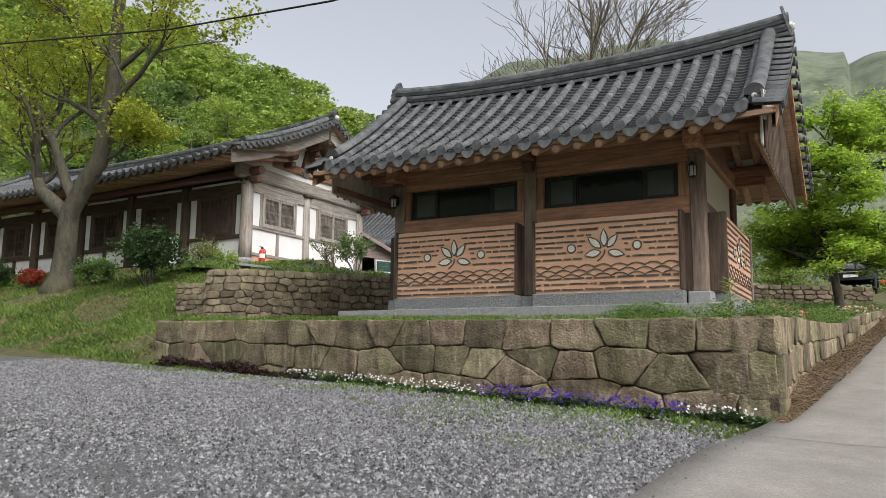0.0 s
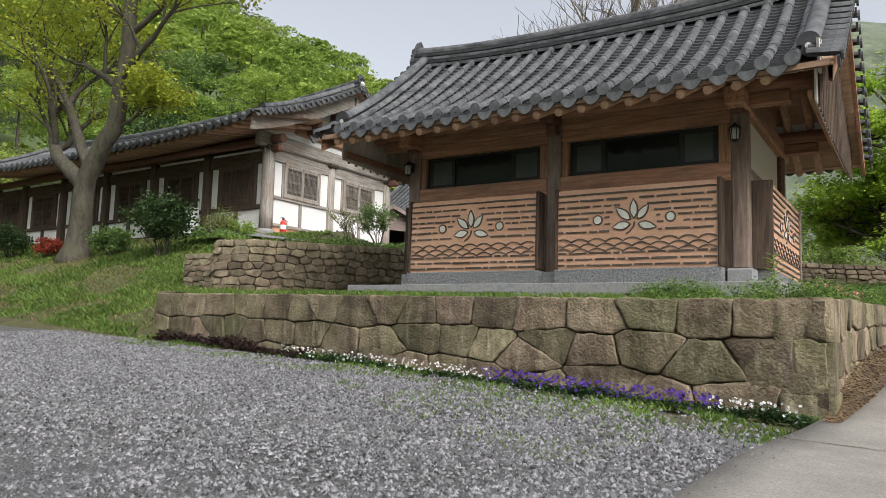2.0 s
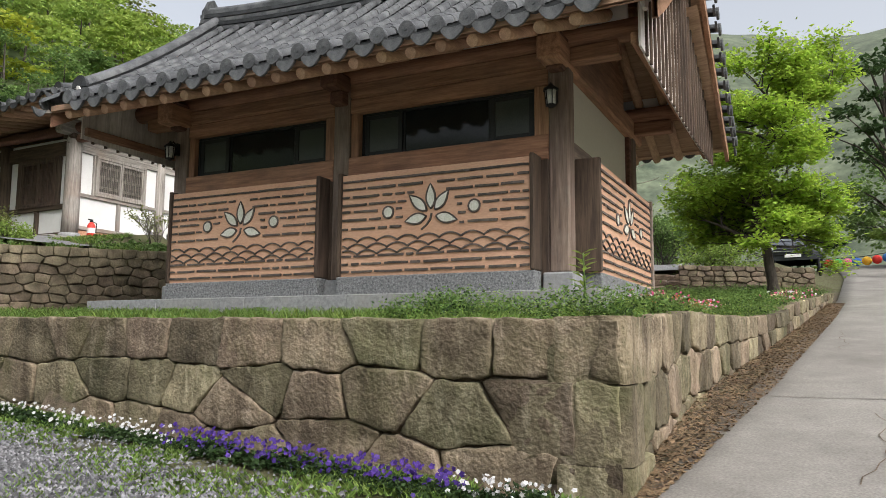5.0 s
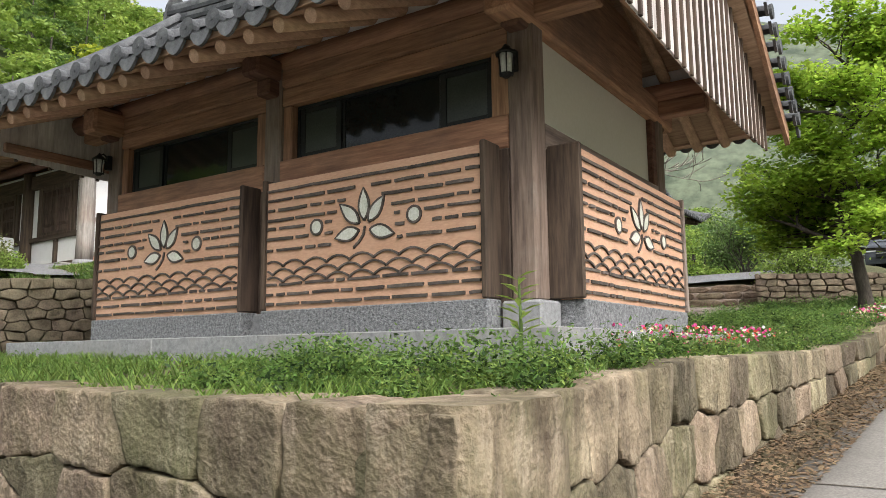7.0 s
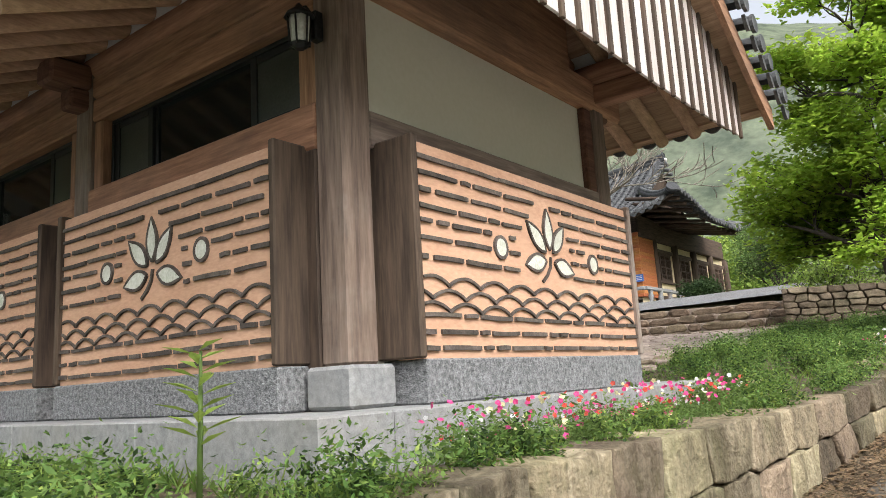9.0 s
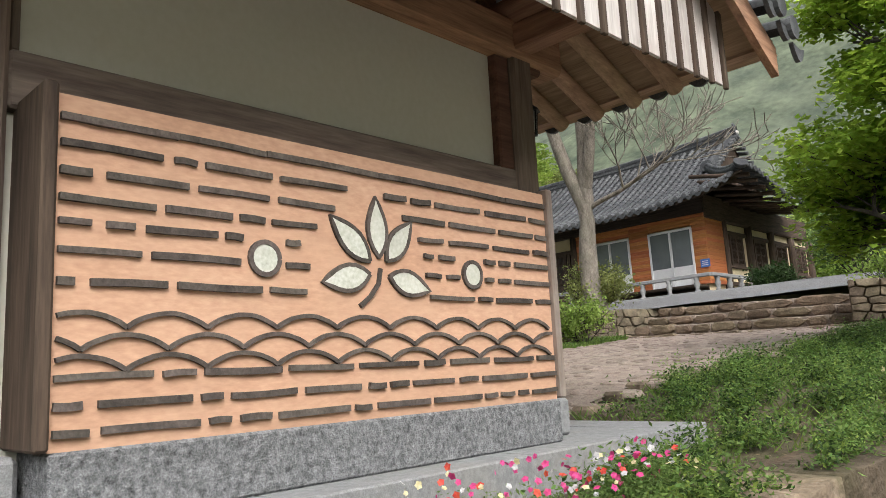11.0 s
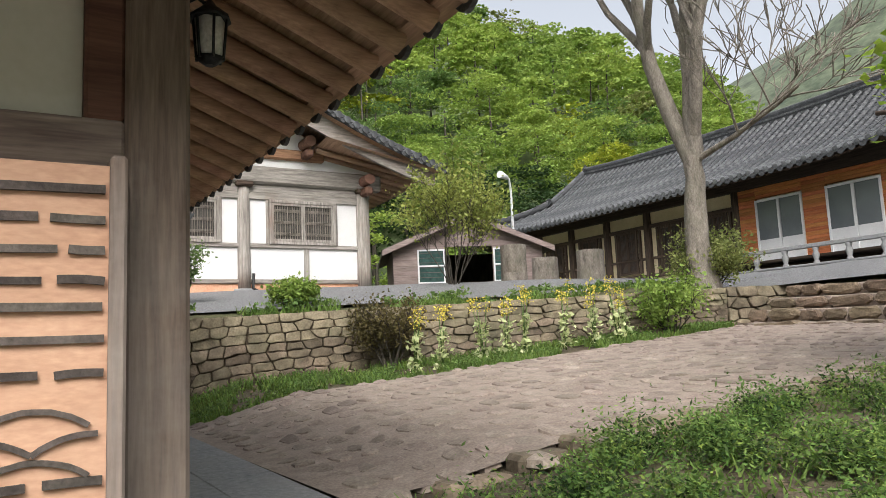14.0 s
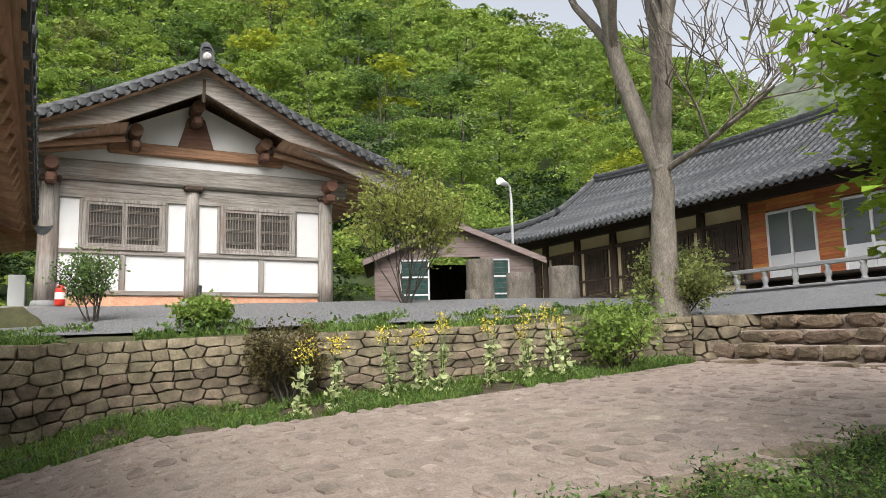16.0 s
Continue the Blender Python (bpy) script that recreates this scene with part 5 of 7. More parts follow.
def build_front_wall():
    wall = thing("wall_terrace", "low retaining wall of large mossy sandstone blocks", "stone wall", kind="structure")
    p0, p1 = (-11.0, 9.15), (-0.85, 8.62)
    stone_wall(wall, polyline([p0, p1]), lambda s: lerp(2.22, 2.0, s / 10.16), lambda s: lerp(1.25, 0.86, s / 10.16), 3, (0.36, 0.78), sandstone, 0.4, 5, 0.24, proud=0.026, gap=0.006, rows=(0.1, 0.46, 0.83), stretch=0.44, fine=0.07, wob=0.011)
    ys = [8.62, 11.2, 12.5, 14.6, 17, 20, 22.5]
    pts = [(side_wall_x(y), y) for y in ys]
    line = polyline(pts)
    tot = line(None)

    def y_of(s):
        return line(s)[0][1]

    stone_wall(wall, line, lambda s: max(terrace_z(0, y_of(s)) + 0.04, road_z(0, y_of(s)) + 0.12) + 0.02, lambda s: road_z(0, y_of(s)) - 0.12, 3, (0.3, 0.62), sandstone, 0.4, 8, 0.16, proud=0.026, gap=0.006, rows=(0.06, 0.42, 0.82), stretch=0.45, fine=0.07, wob=0.011)
    z, flip = 0.72, 0
    for h in (0.42, 0.46, 0.4):
        top = min(z + h, 2.02)
        wx, wy = ((0.8, 0.42) if flip else (0.5, 0.75))
        n = 8
        rows = []
        for k, (g, zz) in enumerate(((0.985, z), (1.0, z + 0.03), (1.006, (z + top) / 2), (1.0, top - 0.03), (0.97, top))):
            ring = []
            for a, b in ((0, 0), (1, 0), (1, 1), (0, 1)):
                c, d = {(0, 0): (1, 0), (1, 0): (1, 1), (1, 1): (0, 1), (0, 1): (0, 0)}[a, b]
                for q in range(n):
                    u, v = lerp(a, c, q / n), lerp(b, d, q / n)
                    e = 0.012 * fbm(u * 4 + z * 3, v * 4, zz * 5) - (0.02 if q == 0 else 0)
                    ring.append((-0.8 - wx * (1 - u) * g + (u - 0.5) * 2 * e, 8.6 + wy * v * g + (v - 0.5) * 2 * e + 0.05 * (1 - u) * wx, zz + 0.008 * fbm(u * 5, v * 5, zz)))
            rows.append(ring + ring[:1])
        sh = Shape().sheet(rows)
        sh.add(rows[-1][:-1], [tuple(range(4 * n))])
        part("corner_stone", sh, sandstone, wall)
        z, flip = top + 0.008, 1 - flip
    back = polyline([(-11.3, 11.4), (-11.0, 9.15)])
    stone_wall(wall, back, lambda s: 2.25, lambda s: 1.4, 3, (0.4, 0.8), sandstone, 0.35, 15, 0.3)
    return wall


build_front_wall()


def build_rubble_wall():
    wall = thing("wall_rubble", "dry-laid retaining wall of small rubble stones", "stone wall", kind="structure")
    pts = [(rubble_x(y), y) for y in (11.0, 13, 15.2, 18.2, 21.3, 24.4)]
    line = polyline([(-12.4, 10.75), (-11.3, 10.8)] + pts[0:])
    stone_wall(wall, line, lambda s: rubble_top(line(s)[0][1]) if s > 0.8 else 3.1, lambda s: path_z(*line(s)[0]) - 0.12 if line(s)[0][1] > 13 else 2.2, 8, (0.13, 0.42), rubble, 0.25, 21, 0.2, proud=0.034, gap=0.006, stretch=0.45, fine=0.09, wob=0.009)
    turn = polyline([(-7.4, 24.4), (-6.95, 25.75)])
    stone_wall(wall, turn, lambda s: 3.88, lambda s: 3.0, 5, (0.2, 0.4), rubble, 0.25, 22, 0.3)
    return wall


build_rubble_wall()


def build_steps():
    st = thing("stone_steps", "four broad rustic steps of dark rough stones", "steps", kind="structure")

    def fall(x):
        return -0.022 * (x + 7)

    for k in range(4):
        rng = random.Random(40 + k)
        y = 23.85 + 0.42 * k
        z = 3.11 + 0.188 * k
        x0 = -6.98 + 0.05 * k
        core = Shape()
        for i in range(8):
            a, e = lerp(x0, -2.9, i / 8), lerp(x0, -2.9, (i + 1) / 8)
            ya = y + 0.055 * ((a + e) / 2 + 7) + 0.07
            core.box((a, ya, z - 0.25 + fall(a)), (e, ya + 0.6, z + 0.16 + fall((a + e) / 2)), 0.012)
        part("mortar_bed", core, sand_joint, st)
        x = x0
        while x < -3.0:
            e = min(-2.88, x + rng.choice((rng.uniform(0.25, 0.45), rng.uniform(0.45, 0.95))))
            cx, w = (x + e) / 2, (e - x) / 2 - rng.uniform(0.003, 0.012)
            deep, high = rng.uniform(0.2, 0.38), 0.172 + rng.uniform(-0.03, 0.012)
            mm = Matrix.Translation((cx, y + 0.055 * (cx + 7) + rng.uniform(-0.03, 0.03), z + fall(cx))) @ pose(0, 0, 0, rng.uniform(-4, 4), rng.uniform(-3, 3), 3 + rng.uniform(-5, 5))
            lo = rng.uniform(-0.01, 0.01)
            sh = Shape()
            ring = []
            for q in range(10):
                t = 2 * math.pi * q / 10 + 0.3
                cu, su = math.cos(t), math.sin(t)
                f = 1 / max(abs(cu), abs(su)) * rng.uniform(0.93, 1.02)
                ring.append((cu * f * w, su * f))
            rows = []
            for d, s in ((0.2, 0.98), (0.03, 1.0), (0.0, 0.93), (-0.015, 0.6)):
                rows.append([(px * s, d + deep * 0.2 * (d > 0.1) + rng.uniform(-0.01, 0.01), lo + (high - lo) * (0.5 + 0.5 * pz * s) + rng.uniform(-0.006, 0.006)) for px, pz in ring])
            vs = [mm @ Vector(p) for r_ in rows for p in r_]
            fs = [(r_ * 10 + q, r_ * 10 + (q + 1) % 10, (r_ + 1) * 10 + (q + 1) % 10, (r_ + 1) * 10 + q) for r_ in range(3) for q in range(10)]
            fs += [tuple(30 + q for q in range(10)), tuple(9 - q for q in range(10))]
            sh.add([tuple(v) for v in vs], fs)
            part("step_stone", sh, step_stone, st)
            x = e
    wall = thing("wall_beside_steps", "low dry-stone wall beside the steps", "stone wall", kind="structure")
    line = polyline([(-2.95, 24.2), (-1.6, 24.5), (0.2, 24.9)])
    stone_wall(wall, line, lambda s: lerp(3.9, 3.75, s / 3.2), lambda s: lerp(2.95, 2.8, s / 3.2), 7, (0.15, 0.42), rubble, 0.25, 44, 0.2, proud=0.035, gap=0.012, stretch=0.5)


step_stone = stuff_mat("rough_step_stone", (0.06, 0.043, 0.03), (0.2, 0.15, 0.105), scale=5, grain=40, rough=0.9, bump=0.8, rnd=0.25, bdist=0.025, stain=(0.09, 0.075, 0.05), stain_scale=3)
build_steps()


# ---- the cobbled way ----
def build_cobbles():
    way = thing("cobbled_way", "broad sloping way paved with pinkish flat stones", "paving", kind="structure")
    rng = random.Random(77)

    def left(y):
        return table((14.5, 16, 18.8, 20.9, 23.4, 24.2), (-8.6, -7.7, -7.15, -6.95, -6.85, -6.8), y)

    def right(y):
        return table((14.5, 16.4, 17, 18.3, 20, 22, 24.2), (-3.2, -2.95, -2.92, -2.95, -2.85, -2.85, -2.9), y)

    bed, rows = Shape(), []
    for i in range(41):
        y = lerp(15.866, 24.2, i / 40)
        rows.append([(lerp(left(y), right(y), k / 20), y, path_z(lerp(left(y), right(y), k / 20), y) + 0.02) for k in range(21)])
    bed.sheet(rows)
    part("joint_bed", bed, sand_joint, way)
    rest, n = Shape(), 0
    y = 15.95
    row = 0
    cells = []
    while y < 24.1:
        dy = rng.uniform(0.18, 0.28)
        x = left(y) + rng.uniform(-0.1, 0.1)
        while x < right(y):
            dx = rng.uniform(0.2, 0.48)
            cells.append((x + dx / 2, y + dy / 2 + rng.uniform(-0.03, 0.03), dx, dy))
            x += dx
        y += dy
    cells.sort(key=lambda c: (c[0] + 1) ** 2 + (c[1] - 16.5) ** 2)
    for cx, cy, dx, dy in cells:
        k = 9
        h = rng.uniform(0.003, 0.024)
        tilt = (rng.uniform(-0.06, 0.06), rng.uniform(-0.06, 0.06))
        ring = []
        for i in range(k):
            a = 2 * math.pi * i / k + rng.uniform(-0.15, 0.15)
            q = 1 / max(abs(math.cos(a)), abs(math.sin(a))) ** 0.55
            ring.append((math.cos(a) * dx * 0.45 * q * rng.uniform(0.7, 1.0), math.sin(a) * dy * 0.44 * q * rng.uniform(0.7, 1.0)))
        base = path_z(cx, cy) + 0.02
        vs = []
        for sc, z in ((0.98, -0.03), (0.84, h * 0.55), (0.55, h)):
            for px, py in ring:
                vs.append((cx + px * sc, cy + py * sc, base + (path_z(cx + px, cy + py) - path_z(cx, cy)) + z + px * tilt[0] + py * tilt[1]))
        vs.append((cx, cy, base + h * 1.05))
        fs = [(r * k + i, r * k + (i + 1) % k, (r + 1) * k + (i + 1) % k, (r + 1) * k + i) for r in range(2) for i in range(k)]
        fs += [(2 * k + i, 2 * k + (i + 1) % k, 3 * k) for i in range(k)]
        if n < 300:
            part("paving_stone", Shape().add(vs, fs, False), cobble, way)
        else:
            rest.add(vs, fs, False)
        n += 1
    if rest.v:
        tagged(part("far_paving_stones", rest, cobble, way), kind="stuff")
    # edging stones beside the planting
    y = 16.3
    while y < 23.5:
        e = y + rng.uniform(0.3, 0.6)
        z = path_z(-2.9, y)
        mm = Matrix.Translation((right((y + e) / 2) + 0.06, (y + e) / 2, z - 0.035)) @ Matrix.Rotation(rng.uniform(-0.12, 0.12), 4, "Z")
        part("edging_stone", Shape().box((-0.1, -(e - y) / 2 + 0.01, -0.1), (0.1, (e - y) / 2 - 0.01, 0.09 + rng.uniform(-0.02, 0.02)), 0.03, mm), rubble, way)
        y = e


build_cobbles()


# ---- plants ----
def leaf_mat(name, dark, light, trans=0.45, scale=1.5, var=0.2):
    return stuff_mat(name, dark, light, scale=scale, grain=12, rough=0.6, bump=0.0, trans=trans, island=var, spec=0.25)


leaf_bright = leaf_mat("bright_spring_leaf", (0.16, 0.245, 0.045), (0.3, 0.41, 0.1))
leaf_spring = leaf_mat("young_hill_leaf", (0.2, 0.29, 0.05), (0.36, 0.46, 0.11), trans=0.5)
leaf_maple = leaf_mat("maple_leaf", (0.23, 0.36, 0.04), (0.4, 0.55, 0.08), trans=0.55)
leaf_shrub = leaf_mat("shrub_leaf", (0.2, 0.23, 0.05), (0.36, 0.4, 0.11))
leaf_mid = leaf_mat("mid_green_leaf", (0.085, 0.15, 0.04), (0.175, 0.265, 0.08))
leaf_dark = leaf_mat("dark_green_leaf", (0.022, 0.048, 0.016), (0.06, 0.105, 0.032))
leaf_olive = leaf_mat("olive_young_leaf", (0.14, 0.17, 0.05), (0.27, 0.3, 0.1))
leaf_brown = leaf_mat("brownish_bud_leaf", (0.09, 0.075, 0.03), (0.19, 0.16, 0.065))
leaf_yellow = leaf_mat("yellow_green_leaf", (0.24, 0.29, 0.03), (0.42, 0.46, 0.06))
leaf_red = leaf_mat("red_leaf", (0.22, 0.03, 0.02), (0.4, 0.09, 0.05))
leaf_fresh = leaf_mat("fresh_weed_leaf", (0.07, 0.14, 0.03), (0.19, 0.3, 0.08), var=0.3)
blade = leaf_mat("grass_blade", (0.085, 0.15, 0.03), (0.21, 0.31, 0.075), scale=0.7, var=0.35)
dry_blade = leaf_mat("dry_grass_blade", (0.2, 0.16, 0.07), (0.34, 0.28, 0.14), var=0.3)
bark = stuff_mat("grey_bark", (0.1, 0.085, 0.07), (0.3, 0.265, 0.225), scale=5, grain=40, stretch=(1.6, 1.6, 0.5), bump=0.9, bdist=0.03, stain=(0.17, 0.17, 0.12), stain_scale=2, stain_amount=0.5)
bark_mossy = stuff_mat("mossy_bark", (0.03, 0.026, 0.02), (0.11, 0.098, 0.076), scale=5, grain=40, stretch=(1.6, 1.6, 0.5), bump=0.9, bdist=0.03, stain=(0.07, 0.078, 0.035), stain_scale=2, stain_amount=0.6)
bark_dark = stuff_mat("dark_bark", (0.03, 0.025, 0.02), (0.1, 0.085, 0.07), scale=6, grain=40, stretch=(1.6, 1.6, 0.5), bump=0.8, bdist=0.02)


def leaf_quads(centers, size, rng, up=0.5, narrow=0.6):
    """Vertices of small folded leaf quads at the given centres (numpy)."""
    n = len(centers)
    d = rng.normal(size=(n, 3))
    d /= np.linalg.norm(d, axis=1)[:, None]
    nrm = rng.normal(size=(n, 3))
    nrm[:, 2] += up * 2.2
    nrm /= np.linalg.norm(nrm, axis=1)[:, None]
    a = np.cross(nrm, d)
    a /= np.linalg.norm(a, axis=1)[:, None] + 1e-6
    b = np.cross(nrm, a)
    s = size * rng.uniform(0.6, 1.3, size=(n, 1))
    return np.stack([centers - a * s * 0.5, centers + b * s * 0.5 * narrow - nrm * s * 0.08, centers + a * s * 0.5, centers - b * s * 0.5 * narrow - nrm * s * 0.08], axis=1).reshape(-1, 3)


def quad_mesh(name, verts, mats, index=None):
    me = bpy.data.meshes.new(name)
    n = len(verts) // 4
    me.vertices.add(len(verts))
    me.vertices.foreach_set("co", np.ascontiguousarray(verts, dtype=np.float32).ravel())
    me.loops.add(4 * n)
    me.loops.foreach_set("vertex_index", np.arange(4 * n, dtype=np.int32))
    me.polygons.add(n)
    me.polygons.foreach_set("loop_start", np.arange(0, 4 * n, 4, dtype=np.int32))
    for mt in mats:
        me.materials.append(mt)
    if index is not None:
        me.polygons.foreach_set("material_index", np.ascontiguousarray(index, dtype=np.int32))
    me.update(calc_edges=True)
    return me


def grow(base, direction, length, radius, depth, rng, kids, bend=0.25, rise=0.15, out=None, tips=None, spread=0.9):
    """Branches as (points, radii); the tips of the thinnest are collected."""
    pts, rad = [Vector(base)], [radius]
    d = Vector(direction).normalized()
    steps = 5
    for i in range(steps):
        d = (d + Vector((rng.uniform(-1, 1), rng.uniform(-1, 1), rng.uniform(-0.6, 0.6) + rise)) * bend).normalized()
        pts.append(pts[-1] + d * length / steps)
        rad.append(radius * (1 - 0.62 * (i + 1) / steps))
    out.append((pts, rad))
    if depth == 0:
        tips.extend(pts[2:])
        return
    for k in range(kids[0]):
        f = rng.uniform(0.35, 1.0)
        i = min(steps - 1, int(f * steps))
        p = pts[i].lerp(pts[i + 1], f * steps - i if f < 1 else 1)
        side = Vector((rng.uniform(-1, 1), rng.uniform(-1, 1), rng.uniform(-0.25, 0.7)))
        nd = (d + side.normalized() * spread).normalized()
        grow(p, nd, length * rng.uniform(0.5, 0.75), max(0.006, rad[i] * rng.uniform(0.5, 0.65)), depth - 1, rng, kids[1:], bend, rise, out, tips, spread)


def limb_shape(branches, thin=0.0):
    sh = Shape()
    for pts, rad in branches:
        n = 10 if rad[0] > 0.09 else (6 if rad[0] > 0.03 else 4)
        sh.tube(pts, [max(r, thin) for r in rad], n, caps=False)
    return sh


def tree(name, label, trunk, radius, limbs, seed, leaf=None, per_tip=8, size=0.12, puff=0.35, bark_=None, kids=(5, 4), thin=0.006, up=0.5, category="tree", squash=0.7, bend=0.25, spread=0.9):
    """A tree: trunk is a line of points, limbs are (height fraction, direction, length, radius)."""
    rng = random.Random(seed)
    nrng = np.random.default_rng(seed)
    t = thing(name, label, category, at=trunk[0])
    off = Vector(trunk[0])
    pts = [Vector(p) - off for p in trunk]
    fine = []
    for a, b in zip(pts, pts[1:]):
        fine += [a.lerp(b, i / 3) + Vector((rng.uniform(-1, 1), rng.uniform(-1, 1), 0)) * radius * 0.12 for i in range(3)]
    fine[0] = pts[0]
    fine.append(pts[-1])
    nn = len(fine) - 1
    radii = [radius * (1.45 if i == 0 else 1.0) * (1 - 0.55 * i / nn) for i in range(nn + 1)]
    part("trunk", Shape().tube([fine[0] - Vector((0, 0, 0.3))] + fine, [radius * 1.7] + radii, 14), bark_ or bark, t)
    out, tips = [], []
    for f, d, ln, r in limbs:
        i = min(nn - 1, int(f * nn))
        p = fine[i].lerp(fine[i + 1], f * nn - i)
        grow(p, d, ln, r, len(kids), rng, kids, bend=bend, out=out, tips=tips, spread=spread)
    part("limb_frame", limb_shape(out, thin), bark_ or bark, t)
    if leaf is not None:
        c = np.array([tuple(p) for p in tips])
        c = np.repeat(c, per_tip, axis=0)
        c = c + nrng.normal(size=c.shape) * np.array([puff, puff, puff * squash])
        me = quad_mesh("crown", leaf_quads(c, size, nrng, up), [leaf])
        part("crown", me, leaf, t)
    return t


def ring_limbs(n, f0, f1, length, radius, rise, seed):
    rng = random.Random(seed)
    return [(lerp(f0, f1, i / max(1, n - 1)), (math.cos(i * 2.4 + rng.uniform(-0.4, 0.4)), math.sin(i * 2.4 + rng.uniform(-0.4, 0.4)), rise * rng.uniform(0.6, 1.4)), length * rng.uniform(0.75, 1.2), radius * rng.uniform(0.8, 1.1)) for i in range(n)]


# bright maple beside the lane
mz = ground_z(-0.55, 20.3)
tree("maple_tree", "bright green maple with layered fresh foliage beside the lane", [(-0.55, 20.4, mz), (-0.62, 20.4, mz + 0.9), (-0.8, 20.5, mz + 1.9), (-0.65, 20.5, mz + 3.0), (-0.2, 20.4, mz + 4.1)], 0.11,
     ring_limbs(17, 0.34, 0.98, 1.0, 0.045, 0.22, 3) + [(0.32, (-1, -0.1, 0.15), 1.25, 0.05), (0.42, (-1, 0.3, 0.3), 1.2, 0.05), (0.36, (-0.7, 0.7, 0.1), 1.2, 0.05), (0.34, (0.9, 0.3, 0.1), 1.1, 0.05)] + [(0.9, (0.8, -0.3, 0.5), 0.9, 0.04), (0.95, (0.5, 0.3, 0.6), 0.9, 0.04)] + ring_limbs(8, 0.3, 0.5, 0.85, 0.04, -0.1, 8), 11,
     leaf=leaf_maple, per_tip=28, size=0.105, puff=0.15, bark_=bark_dark, kids=(5, 3), up=1.2, squash=0.4)
# tall tree with sparse young leaves on the grass bank
tree("bank_tree", "mossy grey tree with sparse yellow-green young leaves", [(-18.1, 11.9, ground_z(-18.1, 11.9)), (-18.0, 11.9, 4.3), (-17.85, 11.9, 5.4), (-17.0, 11.95, 6.6), (-16.7, 12.0, 8.2), (-16.9, 12.1, 9.8), (-16.6, 12.0, 11.4)], 0.3,
     [(0.3, (-1.0, 0.0, 0.85), 3.4, 0.22), (0.36, (-0.8, -0.4, 1.3), 3.6, 0.16), (0.6, (-0.9, 0.2, 0.8), 3.0, 0.11), (0.62, (0.8, -0.3, 0.8), 2.6, 0.1), (0.75, (0.8, 0.4, 1.0), 2.6, 0.09), (0.8, (-0.7, -0.4, 0.7), 2.6, 0.09),
      (0.95, (0.5, 0.2, 1), 2.4, 0.08), (0.97, (-0.5, 0.3, 1), 2.4, 0.08), (0.5, (0.5, 0.2, 0.1), 1.2, 0.05)], 21, leaf=leaf_yellow, per_tip=30, size=0.115, puff=0.26, bark_=bark_mossy, kids=(5, 4), up=0.7, squash=0.5)
# bare tree at the top of the steps
bz = ground_z(-8.0, 24.6)
tree("bare_tree", "tall leafless tree with pale bark and fine twigs", [(-8.0, 24.6, bz), (-8.03, 24.6, bz + 1.2), (-8.0, 24.6, 5.6), (-7.95, 24.6, 6.3), (-7.9, 24.6, 8.2), (-7.75, 24.55, 10.2)], 0.22,
     [(0.55, (-0.45, 0.0, 1.3), 4.8, 0.17), (0.62, (0.3, -0.15, 1.4), 4.4, 0.13), (0.54, (1.0, 0.2, 0.35), 2.2, 0.06), (0.8, (0.4, 0.3, 1.4), 4.0, 0.1), (0.97, (-0.3, -0.2, 1.6), 4.0, 0.1), (0.98, (0.6, 0.2, 1.5), 4.0, 0.09), (0.8, (-0.8, 0.5, 1.0), 3.6, 0.09)],
     31, kids=(7, 7, 4), thin=0.009, bend=0.2)


def shrub(name, label, x, y, height, width, leaf, seed, n=9, per_tip=7, size=0.07, z=None, puff=0.1, kids=(4, 3), upright=1.4):
    rng = random.Random(seed)
    nrng = np.random.default_rng(seed)
    z = ground_z(x, y) - 0.05 if z is None else z
    t = thing(name, label, "shrub", at=(x, y, z))
    out, tips = [], []
    for i in range(n):
        a = 2 * math.pi * i / n + rng.uniform(-0.4, 0.4)
        k = rng.uniform(0.3, 1.0) * width / height * 0.7
        grow((math.cos(a) * 0.06, math.sin(a) * 0.06, 0), (math.cos(a) * k, math.sin(a) * k, 1.0), height * rng.uniform(0.5, 0.72), 0.016, len(kids), rng, kids, bend=0.2, out=out, tips=tips, spread=0.7)
    part("stem_clump", limb_shape(out, 0.004), bark_dark, t)
    c = np.repeat(np.array([tuple(p) for p in tips]), per_tip, axis=0)
    c = c + nrng.normal(size=c.shape) * puff
    c = c[c[:, 2] > 0.05]
    part("foliage", quad_mesh("foliage", leaf_quads(c, size, nrng, 0.5), [leaf]), leaf, t)
    return t


shrub("shrub", "loose yellow-green deciduous shrub on the wall top", -12.2, 22.2, 2.15, 2.0, leaf_shrub, 1, n=13, per_tip=8, size=0.085, puff=0.12)
shrub("shrub", "small upright green shrub beside the gravel", -12.4, 16.95, 1.2, 0.5, leaf_mid, 2, n=7, per_tip=6, size=0.065, puff=0.06)
shrub("shrub", "brownish budding shrub against the rubble wall", -8.65, 18.95, 0.82, 0.85, leaf_brown, 3, n=12, per_tip=7, size=0.05, puff=0.07)
shrub("shrub", "bright green bush at the foot of the steps", -7.2, 22.9, 0.8, 0.85, leaf_bright, 4, n=10, per_tip=6, size=0.07, puff=0.09)
shrub("shrub", "green and reddish azalea under the bare tree", -8.1, 24.9, 0.95, 1.4, leaf_olive, 5, n=12, per_tip=8, size=0.07, puff=0.1)
shrub("shrub", "dark green camellia on the grass bank", -15.25, 12.3, 1.25, 1.1, leaf_dark, 6, n=11, per_tip=9, size=0.1, puff=0.1)
shrub("shrub", "twiggy olive shrub on the grass bank", -14.9, 13.8, 0.75, 0.9, leaf_olive, 7, n=10, per_tip=4, size=0.06, puff=0.08)
